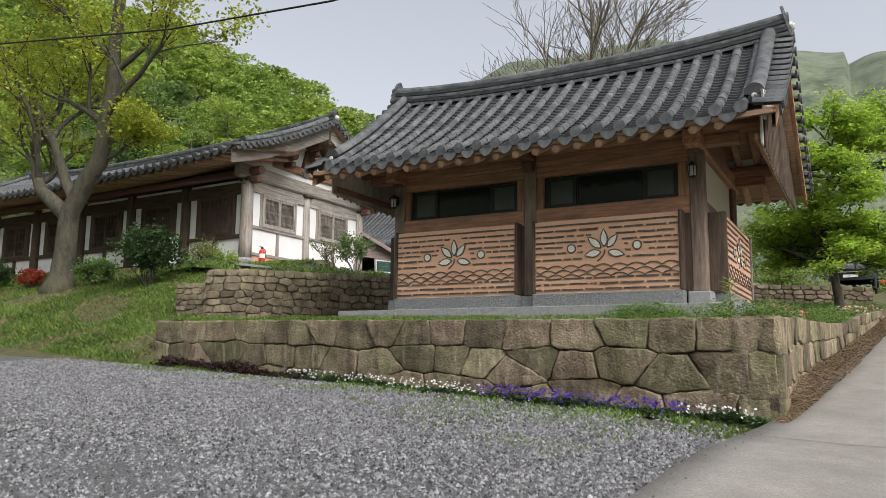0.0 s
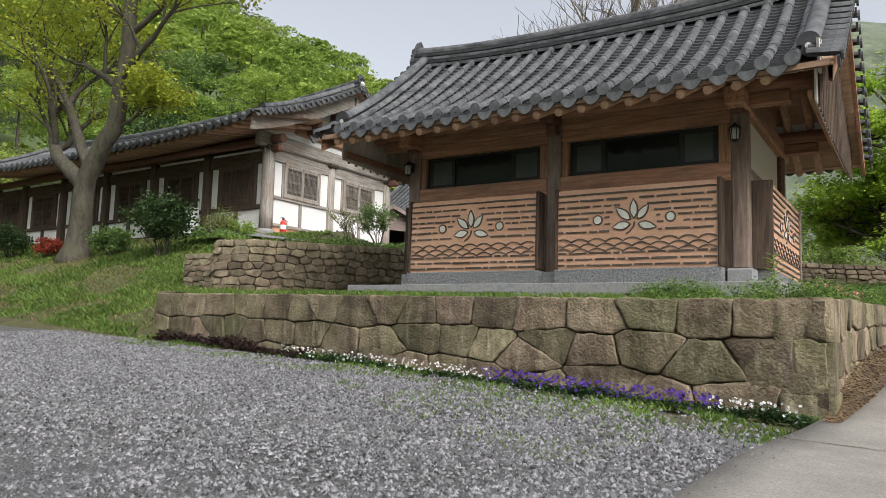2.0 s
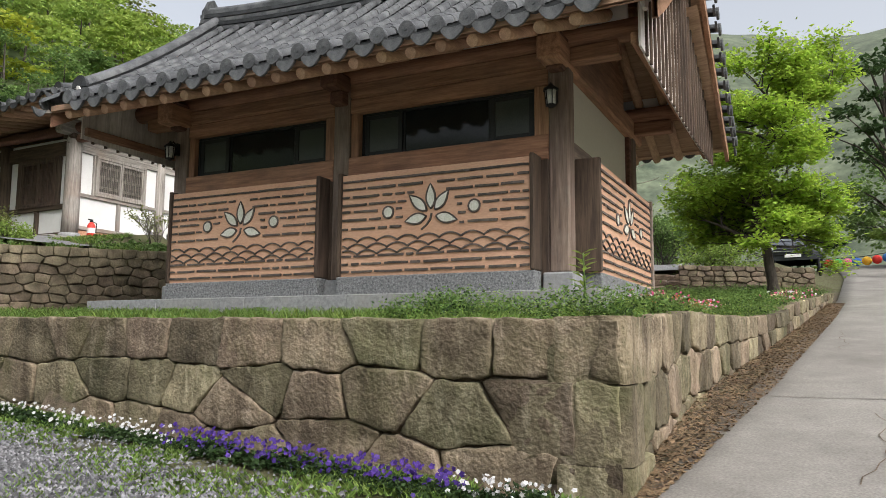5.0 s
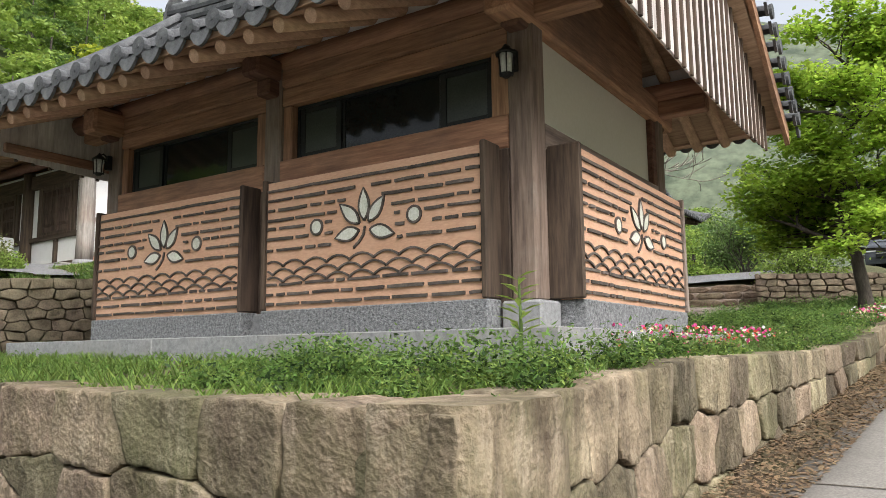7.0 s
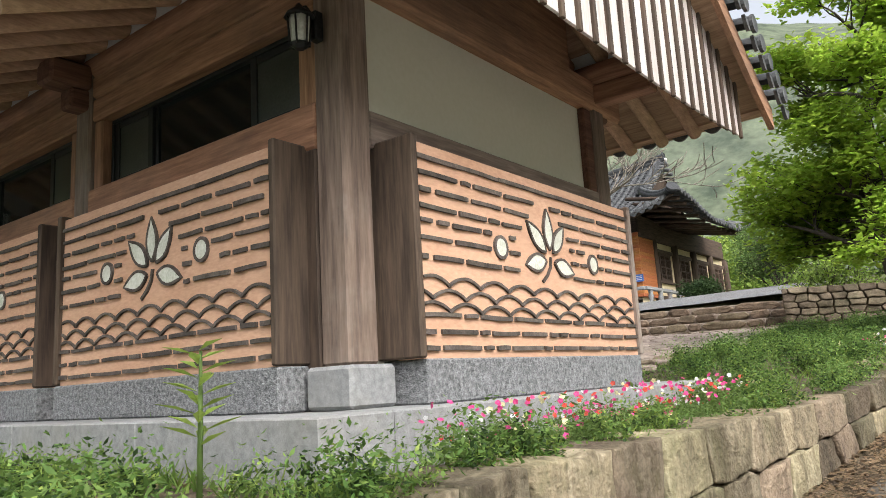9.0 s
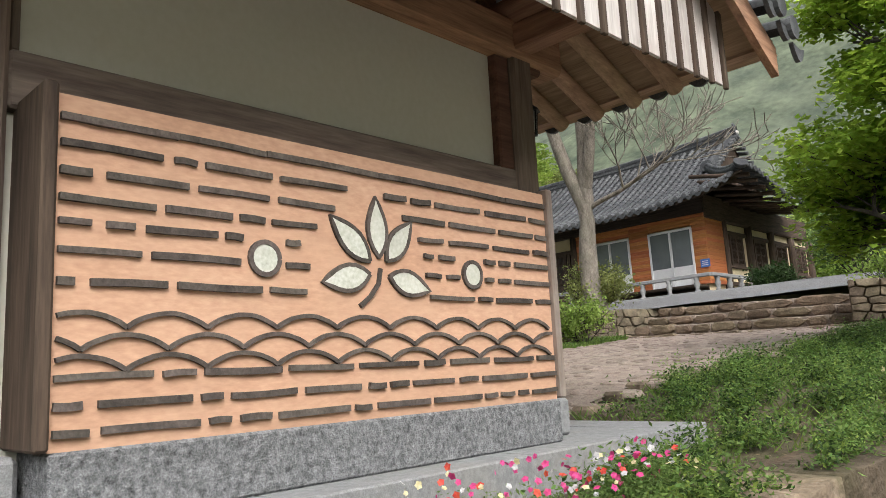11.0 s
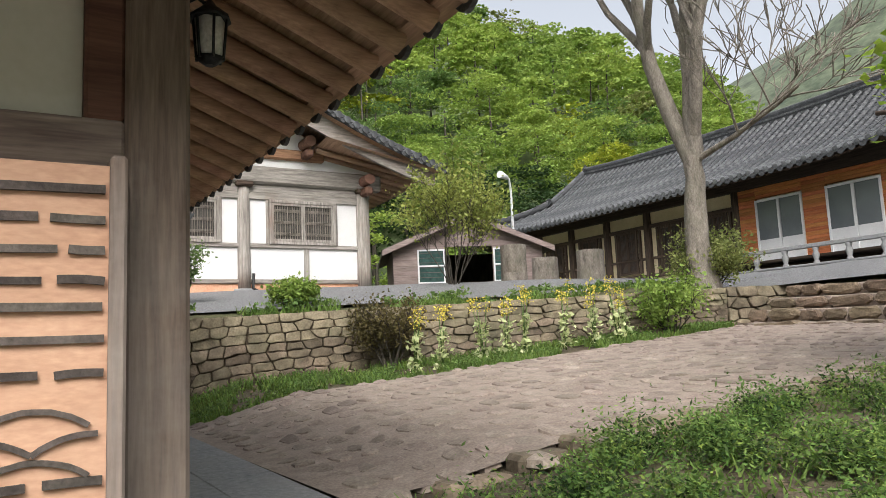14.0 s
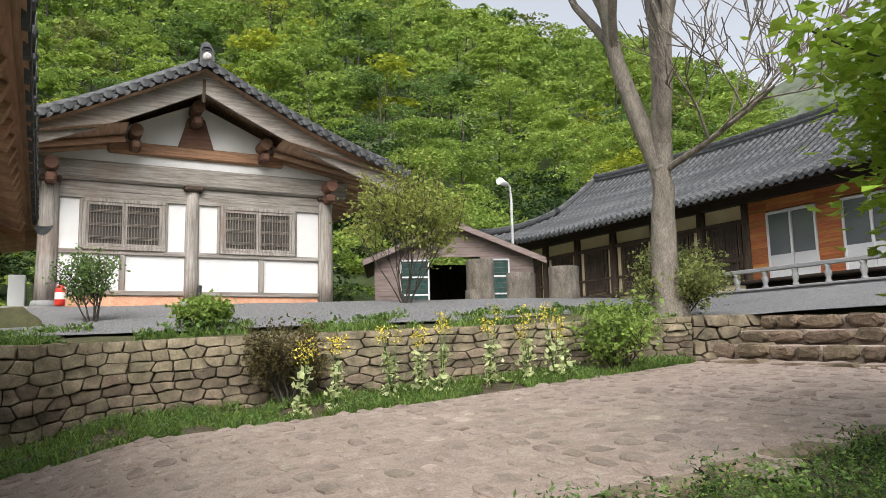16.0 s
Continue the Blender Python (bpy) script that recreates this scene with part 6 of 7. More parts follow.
shrub("shrub", "fresh green weeds beside the rubble wall", -14.0, 13.6, 0.45, 0.5, leaf_bright, 8, n=8, per_tip=5, size=0.06, puff=0.06)
shrub("shrub", "red-leaved dwarf shrub on the grass bank", -19.2, 11.8, 0.45, 0.35, leaf_red, 9, n=8, per_tip=7, size=0.06, puff=0.05)
shrub("shrub", "dark green bush at the foot of the tree", -17.0, 12.2, 0.65, 0.7, leaf_mid, 10, n=9, per_tip=6, size=0.08, puff=0.08)
shrub("shrub", "low dark green bush on the bank", -20.6, 11.6, 0.8, 1.1, leaf_dark, 12, n=9, per_tip=6, size=0.08, puff=0.09)
shrub("shrub", "thin pale shrub in front of the white hall", -12.0, 15.3, 0.85, 0.7, leaf_olive, 13, n=6, per_tip=2, size=0.05, puff=0.05)
shrub("shrub", "leafy green bush above the steps", -4.3, 30.0, 1.6, 2.0, leaf_mid, 14, n=12, per_tip=8, size=0.08, puff=0.12)
shrub("shrub", "loose bright bush on the wall beside the steps", -2.2, 25.7, 1.5, 1.7, leaf_bright, 15, n=12, per_tip=6, size=0.08, puff=0.14)
shrub("shrub", "dark clipped bush beside the house", -8.2, 35.2, 0.9, 1.6, leaf_dark, 17, n=12, per_tip=9, size=0.1, puff=0.12)
shrub("shrub", "green bush beside the house", -5.2, 33.5, 2.0, 2.4, leaf_mid, 18, n=12, per_tip=9, size=0.12, puff=0.2)
shrub("shrub", "low green bush on the wall top", -10.7, 18.3, 0.4, 0.6, leaf_bright, 19, n=8, per_tip=7, size=0.08, puff=0.07)


# woods on the hillside
def build_woods():
    rng = np.random.default_rng(5)
    spots = []
    tries = 0
    while len(spots) < 600 and tries < 60000:
        tries += 1
        az, r = rng.uniform(15, 125), 46 + 100 * rng.uniform(0, 1) ** 0.9
        x, y = -r * math.sin(math.radians(az)), 10 + r * math.cos(math.radians(az))
        if y < 52 and x > -34 or (y > 30 and -34 < x < -8 and y < 50):
            continue
        gap = 2.7 + r * 0.021
        if any((x - a) ** 2 + (y - b) ** 2 < gap * gap for a, b, _ in spots):
            continue
        spots.append((x, y, r))
    verts, index = [], []
    trunks = Shape()
    for x, y, r in spots:
        z = ground_z(x, y)
        h = rng.uniform(5.5, 9.5) * (0.75 if r < 55 else 1.0)
        w = rng.uniform(2.6, 4.3)
        p = rng.uniform()
        kind = 3 if (p < 0.3 and r < 58) else (0 if p < 0.46 else (5 if p < 0.82 else (1 if p < 0.9 else (2 if p < 0.95 else 4))))
        blobs = int(rng.integers(15, 24))
        leaves = 150 if r < 72 else 56
        size = 0.29 if r < 72 else 0.56
        cs = []
        for _ in range(blobs):
            u = rng.uniform(0.12, 1.0)
            rad = w * math.sin(math.pi * min(0.96, 0.22 + 0.68 * u)) * rng.uniform(0.45, 1.0)
            a = rng.uniform(0, 2 * math.pi)
            c = np.array([x + math.cos(a) * rad, y + math.sin(a) * rad, z + h * u])
            br = rng.uniform(0.9, 1.7)
            q = rng.normal(size=(leaves, 3))
            q /= np.linalg.norm(q, axis=1)[:, None]
            q[:, 2] = np.abs(q[:, 2]) * 1.0 - 0.25
            cs.append(c + q * br * np.array([1.25, 1.25, 0.5]) * rng.uniform(0.65, 1.05, size=(leaves, 1)))
        c = np.concatenate(cs)
        v = leaf_quads(c, size, rng, 1.0, 0.75)
        verts.append(v)
        index.append(np.full(len(c), kind))
        lean = rng.uniform(-0.6, 0.6)
        trunks.tube([(x, y, z - 0.5), (x + lean * 0.5, y, z + h * 0.4), (x + lean, y, z + h * 0.8)], [0.16, 0.12, 0.05], 5, caps=False)
    me = quad_mesh("hillside_wood", np.concatenate(verts), [leaf_bright, leaf_mid, leaf_olive, leaf_dark, leaf_yellow, leaf_spring], np.concatenate(index))
    tagged(part("hillside_wood", me, leaf_mid), "fresh green spring woodland covering the steep hillside", "woodland", kind="stuff")
    tagged(part("woodland_trunks", trunks, bark_dark), "dark trunks of the hillside woodland", "tree trunks", kind="stuff")


build_woods()


def crown_tree(name, label, x, y, h, w, leaf, seed, size=0.22, blobs=26, leaves=150, low=0.25, flat=0.5):
    """A leafy tree further off: trunk, limbs to its clumps, and the clumps."""
    rng = np.random.default_rng(seed)
    z = ground_z(x, y)
    t = thing(name, label, "tree", at=(x, y, z))
    part("trunk", Shape().tube([(0, 0, -0.3), (0.1, 0, h * 0.35), (-0.1, 0.1, h * 0.7), (0.1, 0, h * 0.92)], [0.2, 0.15, 0.1, 0.03], 10), bark_dark, t)
    cs, limbs = [], Shape()
    for _ in range(blobs):
        u = rng.uniform(low, 1.0)
        rad = w * math.sin(math.pi * min(0.95, 0.15 + 0.72 * u)) * rng.uniform(0.3, 1.0)
        a = rng.uniform(0, 2 * math.pi)
        c = np.array([math.cos(a) * rad, math.sin(a) * rad, h * u])
        limbs.tube([(0, 0, max(0.3, h * u * 0.72 - 0.2)), (c[0] * 0.5, c[1] * 0.5, h * u * 0.88), tuple(c)], [0.05, 0.035, 0.012], 5, caps=False)
        q = rng.normal(size=(leaves, 3))
        q /= np.linalg.norm(q, axis=1)[:, None]
        cs.append(c + q * rng.uniform(0.4, 0.85) * w / 2.6 * np.array([1.2, 1.2, flat]) * rng.uniform(0.35, 1.05, size=(leaves, 1)))
    part("limb_frame", limbs, bark_dark, t)
    part("crown", quad_mesh("crown", leaf_quads(np.concatenate(cs), size, rng, 0.8, 0.7), [leaf]), leaf, t)
    return t


crown_tree("pine_tree", "dark open-crowned pine behind the lane", 3.0, 36.0, 8.5, 2.8, leaf_dark, 51, blobs=22, leaves=110, low=0.5, flat=0.25)
crown_tree("broadleaf_tree", "fresh green tree behind the parked car", 3.6, 42.0, 5.5, 3.2, leaf_mid, 52)
crown_tree("broadleaf_tree", "bright green tree beside the lane", 4.2, 35.5, 3.2, 2.0, leaf_bright, 53, low=0.15)
crown_tree("broadleaf_tree", "shady green tree behind the lane", -1.5, 44.0, 4.5, 3.0, leaf_dark, 54, low=0.1)
crown_tree("broadleaf_tree", "shady green tree behind the lane", 6.0, 38.0, 5.0, 3.0, leaf_dark, 55, low=0.1)
crown_tree("broadleaf_tree", "green tree behind the long house", -6.0, 46.0, 4.5, 2.6, leaf_mid, 56, low=0.1)
crown_tree("broadleaf_tree", "rust-tinged shrubby tree by the lane", 4.8, 30.0, 2.6, 1.6, leaf_brown, 58, low=0.1)


# grass and low plants
def grass(name, label, spots, n, height, material, seed, width=0.012, lean=0.5):
    """Blades (bent quads) over areas given as (sampler, weight)."""
    rng = np.random.default_rng(seed)
    v = []
    k = 0
    while k < n:
        p = spots(rng)
        if p is None:
            continue
        x, y, z = p
        h = height * rng.uniform(0.4, 1.25)
        a = rng.uniform(0, 2 * math.pi)
        dx, dy = math.cos(a), math.sin(a)
        b = rng.uniform(0, 2 * math.pi)
        lx, ly = math.cos(b) * lean * h, math.sin(b) * lean * h
        w = width * rng.uniform(0.6, 1.3)
        v += [(x - dx * w, y - dy * w, z), (x + dx * w, y + dy * w, z), (x + lx + dx * w * 0.3, y + ly + dy * w * 0.3, z + h), (x + lx - dx * w * 0.3, y + ly - dy * w * 0.3, z + h)]
        k += 1
    return tagged(part(name, quad_mesh(name, np.array(v), [material]), material), label, "grass", kind="stuff")


def in_slab(x, y):
    return -8.4 < x < -1.4 and 10.82 < y < 15.95


def patch(x, y, s=0.7, seed=0.0):
    return fbm(x * s + seed, y * s, seed)


def front_strip(rng):
    x = rng.uniform(-11.2, -0.95)
    y = rng.uniform(front_wall_y(x) + 0.12, 10.95)
    if x > side_wall_x(y) - 0.12 or in_slab(x, y) or patch(x, y, 1.3, 3) < -0.1:
        return None
    return x, y, terrace_z(x, y) - 0.02


def side_bed(rng):
    y = rng.uniform(9.0, 23.4)
    x = rng.uniform(-3.0, 0.5)
    if in_slab(x, y) or x > side_wall_x(y) - 0.1 or (y > 15.9 and x < -2.75) or patch(x, y, 1.8, 5) < -0.06:
        return None
    return x, y, terrace_z(x, y) - 0.02


def bed_clump(rng):
    p = side_bed(rng)
    if p is None or (p[1] > 15.9 and p[0] < -2.55) or (p[0] < -1.3 and 10.7 < p[1] < 16.15) or patch(p[0], p[1], 2.6, 31) + 0.35 * patch(p[0], p[1], 7.0, 8) < 0.1:
        return None
    return p


def wall_foot(rng):
    y = rng.uniform(15.0, 23.8)
    x0 = rubble_x(y)
    x1 = table((14.5, 16, 18.8, 20.9, 23.4, 24.2), (-8.6, -7.7, -7.15, -6.95, -6.85, -6.8), y)
    x = rng.uniform(x0 + 0.05, x1 + 0.05)
    if patch(x, y, 1.2, 9) < -0.2:
        return None
    return x, y, terrace_z(x, y) - 0.01


def bank(rng):
    x = rng.uniform(-25, -10.5)
    y = rng.uniform(8.5, 15.2)
    if patch(x, y, 0.6, 2) < -0.18 or (x > -12.4 and y > 10.9):
        return None
    return x, y, ground_z(x, y) - 0.03


def wall_top(rng):
    y = rng.uniform(11.2, 25.5)
    x = rubble_x(min(y, 24.4)) - rng.uniform(0.2, 1.9) ** 1.0
    if patch(x, y, 0.9, 12) < 0.08:
        return None
    return x, y, upper_z(x, y) - 0.03


def yard_edge(rng):
    x = rng.uniform(-10.8, -0.9)
    y = front_wall_y(x) - 0.05 - rng.uniform(0, 1) ** 1.9 * (1.2 + 1.9 * smooth(-7, -2, x))
    if patch(x, y, 0.9, 15) < -0.12 or x > road_edge(y) - 0.02:
        return None
    return x, y, yard_z(x, y)


grass("terrace_grass", "short fresh grass on the terrace edge", front_strip, 11000, 0.1, blade, 61, 0.008, 0.8)
grass("bed_grass", "fresh grass and weeds between the slab and the wall", side_bed, 6000, 0.08, blade, 62, 0.008, 0.9)
grass("wall_foot_grass", "green weeds at the foot of the rubble wall", wall_foot, 9000, 0.1, blade, 63, 0.014)
grass("bank_grass", "patchy grass on the sloping bank", bank, 62000, 0.07, blade, 64, 0.016, 0.9)
def whole_bank(rng):
    x, y = rng.uniform(-25, -10.5), rng.uniform(8.5, 15.2)
    return None if x > -12.4 and y > 10.9 else (x, y, ground_z(x, y) - 0.03)


grass("thin_bank_grass", "thin short grass over the bare soil of the bank", whole_bank, 26000, 0.045, blade, 68, 0.012, 1.0)
grass("dry_grass", "dry straw-coloured grass on the sloping bank", whole_bank, 15000, 0.06, dry_blade, 65, 0.014, 1.2)
grass("wall_top_grass", "weeds along the top of the rubble wall", wall_top, 5000, 0.11, blade, 66, 0.016)
grass("yard_edge_grass", "thin grass between the gravel and the wall", yard_edge, 22000, 0.055, blade, 67, 0.01, 0.9)


def weeds(name, label, spots, n, size, height, leaf, seed, narrow=0.6):
    rng = np.random.default_rng(seed)
    c = []
    while len(c) < n:
        p = spots(rng)
        if p is None:
            continue
        m = int(rng.integers(8, 20))
        hh = height * rng.uniform(0.4, 1.3) * (0.75 + 0.7 * max(-0.4, min(1.0, patch(p[0], p[1], 1.8, 5))))
        for _ in range(m):
            c.append((p[0] + rng.normal() * hh * 0.28, p[1] + rng.normal() * hh * 0.28, p[2] + rng.uniform(0.15, 1) * hh))
    return tagged(part(name, quad_mesh(name, leaf_quads(np.array(c), size, rng, 0.7, narrow), [leaf]), leaf), label, "weeds", kind="stuff")


weeds("bed_weeds", "low feathery green plants in the bed", bed_clump, 80000, 0.036, 0.24, leaf_fresh, 71, 0.38)
weeds("dark_bed_weeds", "dark green leafy clumps in the bed", bed_clump, 26000, 0.036, 0.2, leaf_dark, 79, 0.45)
weeds("bright_bed_weeds", "bright young weeds in the bed", bed_clump, 26000, 0.03, 0.2, leaf_bright, 72, 0.4)
def anywhere(rng):
    y = rng.uniform(8.9, 23.6)
    x = rng.uniform(-11.0, 0.5)
    if in_slab(x, y) or x > side_wall_x(y) - 0.08 or y < front_wall_y(x) + 0.1 or (y > 15.6 and -7.6 < x < -2.75) or x < rubble_x(max(y, 10.8)) + 0.05:
        return None
    return x, y, terrace_z(x, y) - 0.02


weeds("ground_ivy", "thin creeping green cover between the plants", anywhere, 10000, 0.022, 0.04, leaf_mid, 78)
weeds("wall_foot_weeds", "dark green low plants along the rubble wall", wall_foot, 14000, 0.04, 0.14, leaf_mid, 73)
weeds("terrace_weeds", "low green weeds on the terrace", front_strip, 26000, 0.03, 0.1, leaf_fresh, 74, 0.5)
weeds("wall_top_weeds", "broad-leaved weeds on the wall top", wall_top, 3600, 0.09, 0.18, leaf_mid, 75)
weeds("bank_weeds", "low weeds on the sloping bank", bank, 9000, 0.05, 0.12, leaf_mid, 76)


# ---- flowers ----
def petal_mat(name, dark, light):
    return stuff_mat(name, dark, light, scale=30, grain=60, rough=0.6, bump=0.0, trans=0.25, island=0.15)


white_petal = petal_mat("white_petal", (0.42, 0.42, 0.44), (0.62, 0.62, 0.62))
purple_petal = petal_mat("purple_petal", (0.03, 0.012, 0.12), (0.1, 0.045, 0.3))
pink_petal = petal_mat("pink_petal", (0.5, 0.03, 0.16), (0.7, 0.1, 0.3))
red_petal = petal_mat("red_petal", (0.5, 0.04, 0.03), (0.7, 0.12, 0.08))
yellow_petal = petal_mat("yellow_petal", (0.62, 0.5, 0.05), (0.78, 0.66, 0.12))
cream_petal = petal_mat("cream_petal", (0.6, 0.55, 0.3), (0.75, 0.7, 0.45))
plum_leaf = leaf_mat("dark_plum_leaf", (0.02, 0.012, 0.012), (0.06, 0.035, 0.03))


def flower_bed(name, label, spots, n, size, mats, seed, lift):
    rng = np.random.default_rng(seed)
    v, idx = [], []
    k = 0
    while k < n:
        p = spots(rng)
        if p is None:
            continue
        k += 1
        c = np.array([p[0], p[1], p[2] + lift * rng.uniform(0.35, 1.3)])
        face = rng.normal(size=3) * 0.5 + np.array([0.25, -0.8, 0.6])
        face /= np.linalg.norm(face)
        a = np.cross(face, (0, 0, 1.0))
        a /= np.linalg.norm(a)
        b = np.cross(a, face)
        mi = int(rng.integers(0, len(mats)))
        s = size * rng.uniform(0.7, 1.2)
        for j in range(5):
            t = 2 * math.pi * j / 5 + rng.uniform(-0.1, 0.1)
            d = a * math.cos(t) + b * math.sin(t)
            e = -a * math.sin(t) + b * math.cos(t)
            v += [c, c + d * s * 0.35 + e * s * 0.28 + face * s * 0.1, c + d * s * 0.62 + face * s * 0.04, c + d * s * 0.35 - e * s * 0.28 + face * s * 0.1]
            idx.append(mi)
    return tagged(part(name, quad_mesh(name, np.array(v), mats, idx), mats[0]), label, "flowers", kind="stuff")


def pansy_row(a, b):
    def f(rng):
        x = rng.uniform(a, b)
        y = front_wall_y(x) - 0.24 - abs(rng.normal()) * 0.09
        return x, y, yard_z(x, y)
    return f


def mixed_row(rng):
    y = rng.uniform(11.3, 14.3)
    x = -1.17 + rng.normal() * 0.15 + 0.06 * (y - 13)
    if x < -1.43 or x > side_wall_x(y) - 0.25:
        return None
    return x, y, terrace_z(x, y)


def far_row(rng):
    y = rng.uniform(17.2, 20.2)
    x = side_wall_x(y) - 0.35 + rng.normal() * 0.16
    return x, y, terrace_z(x, y)


weeds("pansy_leaves", "dark green pansy leaves along the wall foot", pansy_row(-8.0, -0.95), 15000, 0.042, 0.1, leaf_dark, 80)
weeds("plum_ground_cover", "dark plum-leaved ground cover along the wall foot", pansy_row(-10.4, -7.2), 7000, 0.05, 0.15, plum_leaf, 81)
flower_bed("white_pansies", "white pansies along the wall foot", pansy_row(-7.6, -4.2), 240, 0.026, [white_petal], 82, 0.13)
flower_bed("purple_pansies", "purple pansies along the wall foot", pansy_row(-4.3, -1.75), 380, 0.031, [purple_petal], 83, 0.14)
flower_bed("white_pansies", "white pansies at the wall corner", pansy_row(-1.85, -1.05), 70, 0.027, [white_petal], 84, 0.13)
weeds("mixed_flower_leaves", "fine green stems of the mixed flowers", mixed_row, 16000, 0.026, 0.17, leaf_mid, 85, 0.35)
flower_bed("mixed_flowers", "pink, red and cream flowers beside the granite slab", mixed_row, 340, 0.026, [pink_petal, pink_petal, cream_petal, white_petal, pink_petal, red_petal], 86, 0.2)
flower_bed("far_mixed_flowers", "pink and cream flowers at the end of the bed", far_row, 240, 0.034, [pink_petal, pink_petal, cream_petal, white_petal], 87, 0.16)


def mustard(x, y, h, seed):
    """A tall plant with a yellow flower head and pale leaves at the foot."""
    rng = np.random.default_rng(seed)
    z = terrace_z(x, y)
    t = thing("mustard_plant", "tall mustard plant with yellow flower heads and pale lower leaves", "plant", "mustard plants along the rubble wall", at=(x, y, z))
    sh = Shape()
    heads, leaves = [], []
    for k in range(3):
        dx, dy = rng.normal() * 0.07, rng.normal() * 0.07
        hh = h * rng.uniform(0.75, 1.05)
        sh.tube([(0, 0, 0), (dx * 0.5, dy * 0.5, hh * 0.5), (dx, dy, hh)], [0.012, 0.008, 0.004], 5)
        for _ in range(44):
            heads.append((dx + rng.normal() * 0.045, dy + rng.normal() * 0.045, hh * rng.uniform(0.8, 1.05)))
        for _ in range(30):
            u = rng.uniform(0.02, 0.66)
            leaves.append((dx * u + rng.normal() * 0.07 * (1 - u * 0.8), dy * u + rng.normal() * 0.07 * (1 - u * 0.8), hh * u))
    part("stalk", sh, leaf_mid, t)
    tagged(part("flower_head", quad_mesh("flower_head", leaf_quads(np.array(heads), 0.035, rng), [yellow_petal]), yellow_petal, t), "small yellow petals", kind="stuff")
    part("lower_leaves", quad_mesh("lower_leaves", leaf_quads(np.array(leaves), 0.09, rng), [pale_leaf]), pale_leaf, t)


pale_leaf = leaf_mat("pale_green_leaf", (0.42, 0.48, 0.2), (0.68, 0.72, 0.44))
for i, (x, y, h) in enumerate(((-7.62, 18.75, 0.85), (-7.6, 19.15, 0.8), (-7.75, 19.9, 0.95), (-7.75, 20.25, 0.8), (-7.65, 20.5, 0.9), (-7.5, 21.1, 0.95), (-7.45, 21.6, 0.9), (-7.35, 21.95, 0.95), (-7.4, 22.2, 0.75))):
    mustard(x, y, h, 90 + i)


# single tall weed by the slab corner
def lily_stem(x, y, h):
    z = terrace_z(x, y)
    t = thing("lily_stem", "single leafy green stem by the slab corner", "plant", at=(x, y, z))
    part("stalk", Shape().tube([(0, 0, 0), (0.01, 0, h * 0.5), (0.0, 0.01, h)], [0.012, 0.01, 0.006], 6), leaf_mid, t)
    for i in range(22):
        u = 0.42 + 0.58 * i / 21
        a = i * 2.4
        d = Vector((math.cos(a), math.sin(a), 0.45))
        s = Vector((-math.sin(a), math.cos(a), 0))
        p = Vector((0, 0, h * u))
        ln = 0.17 * (1.1 - 0.4 * u)
        sh = Shape().add([p, p + d * ln * 0.5 + s * 0.02, p + d * ln + Vector((0, 0, -0.02)), p + d * ln * 0.5 - s * 0.02], [(0, 1, 2, 3)])
        part("leaf", sh, leaf_bright, t)


lily_stem(-1.55, 10.35, 0.55)


def litter_zone(rng):
    if rng.uniform() < 0.5:
        y = rng.uniform(8.3, 21)
        x = rng.uniform(side_wall_x(y) + 0.02, road_edge(y) + 0.18)
        return x, y, road_z(x, y) + 0.03
    p = anywhere(rng) if rng.uniform() < 0.75 else front_strip(rng)
    return p


def build_litter():
    rng = np.random.default_rng(99)
    pts = []
    while len(pts) < 17000:
        p = litter_zone(rng)
        if p is not None:
            pts.append((p[0], p[1], p[2] + 0.03))
    tagged(part("leaf_litter", quad_mesh("leaf_litter", leaf_quads(np.array(pts), 0.04, rng, 2.5), [dead_leaf]), dead_leaf), "dry brown leaf litter along the wall and in the beds", "leaf litter", kind="stuff")


dead_leaf = leaf_mat("dead_leaf", (0.1, 0.065, 0.035), (0.27, 0.19, 0.115), trans=0.1)
build_litter()


# ---- smaller things ----
def wall_lantern(x, y, z, nx, ny):
    """A small iron lantern on a bracket; it hangs out from the post along (nx, ny)."""
    t = thing("wall_lantern", "small black iron lantern with frosted panes on a post", "lantern", "lanterns on the pavilion posts", at=(x, y, z))
    cx, cy = nx * 0.12, ny * 0.12
    part("bracket", Shape().box((-0.03, -0.03, -0.05), (0.03, 0.03, 0.12), 0.006).tube([(0, 0, 0.08), (cx * 0.6, cy * 0.6, 0.13), (cx, cy, 0.1)], 0.009, 6), iron, t)
    part("pane", Shape().tube([(cx, cy, -0.11), (cx, cy, 0.045)], [0.048, 0.06], 6), frosted, t, "frosted glass")
    for i in range(6):
        a = math.pi / 3 * i
        s = Shape().tube([(cx + math.cos(a) * 0.052, cy + math.sin(a) * 0.052, -0.12), (cx + math.cos(a) * 0.066, cy + math.sin(a) * 0.066, 0.05)], 0.006, 5)
        part("cage_bar", s, iron, t)
    part("cap", Shape().tube([(cx, cy, 0.045), (cx, cy, 0.06), (cx, cy, 0.1), (cx, cy, 0.13)], [0.085, 0.08, 0.03, 0.008], 8), iron, t)
    part("foot", Shape().tube([(cx, cy, -0.14), (cx, cy, -0.11)], [0.02, 0.06], 8), iron, t)


frosted = stuff_mat("frosted_glass", (0.45, 0.46, 0.42), (0.62, 0.62, 0.58), scale=8, rough=0.35, bump=0.0)
wall_lantern(-2.14, 11.51, 4.41, 0, -1)
wall_lantern(-7.5, 11.51, 4.46, 0, -1)
wall_lantern(-2.14, 14.83, 4.43, 0, 1)

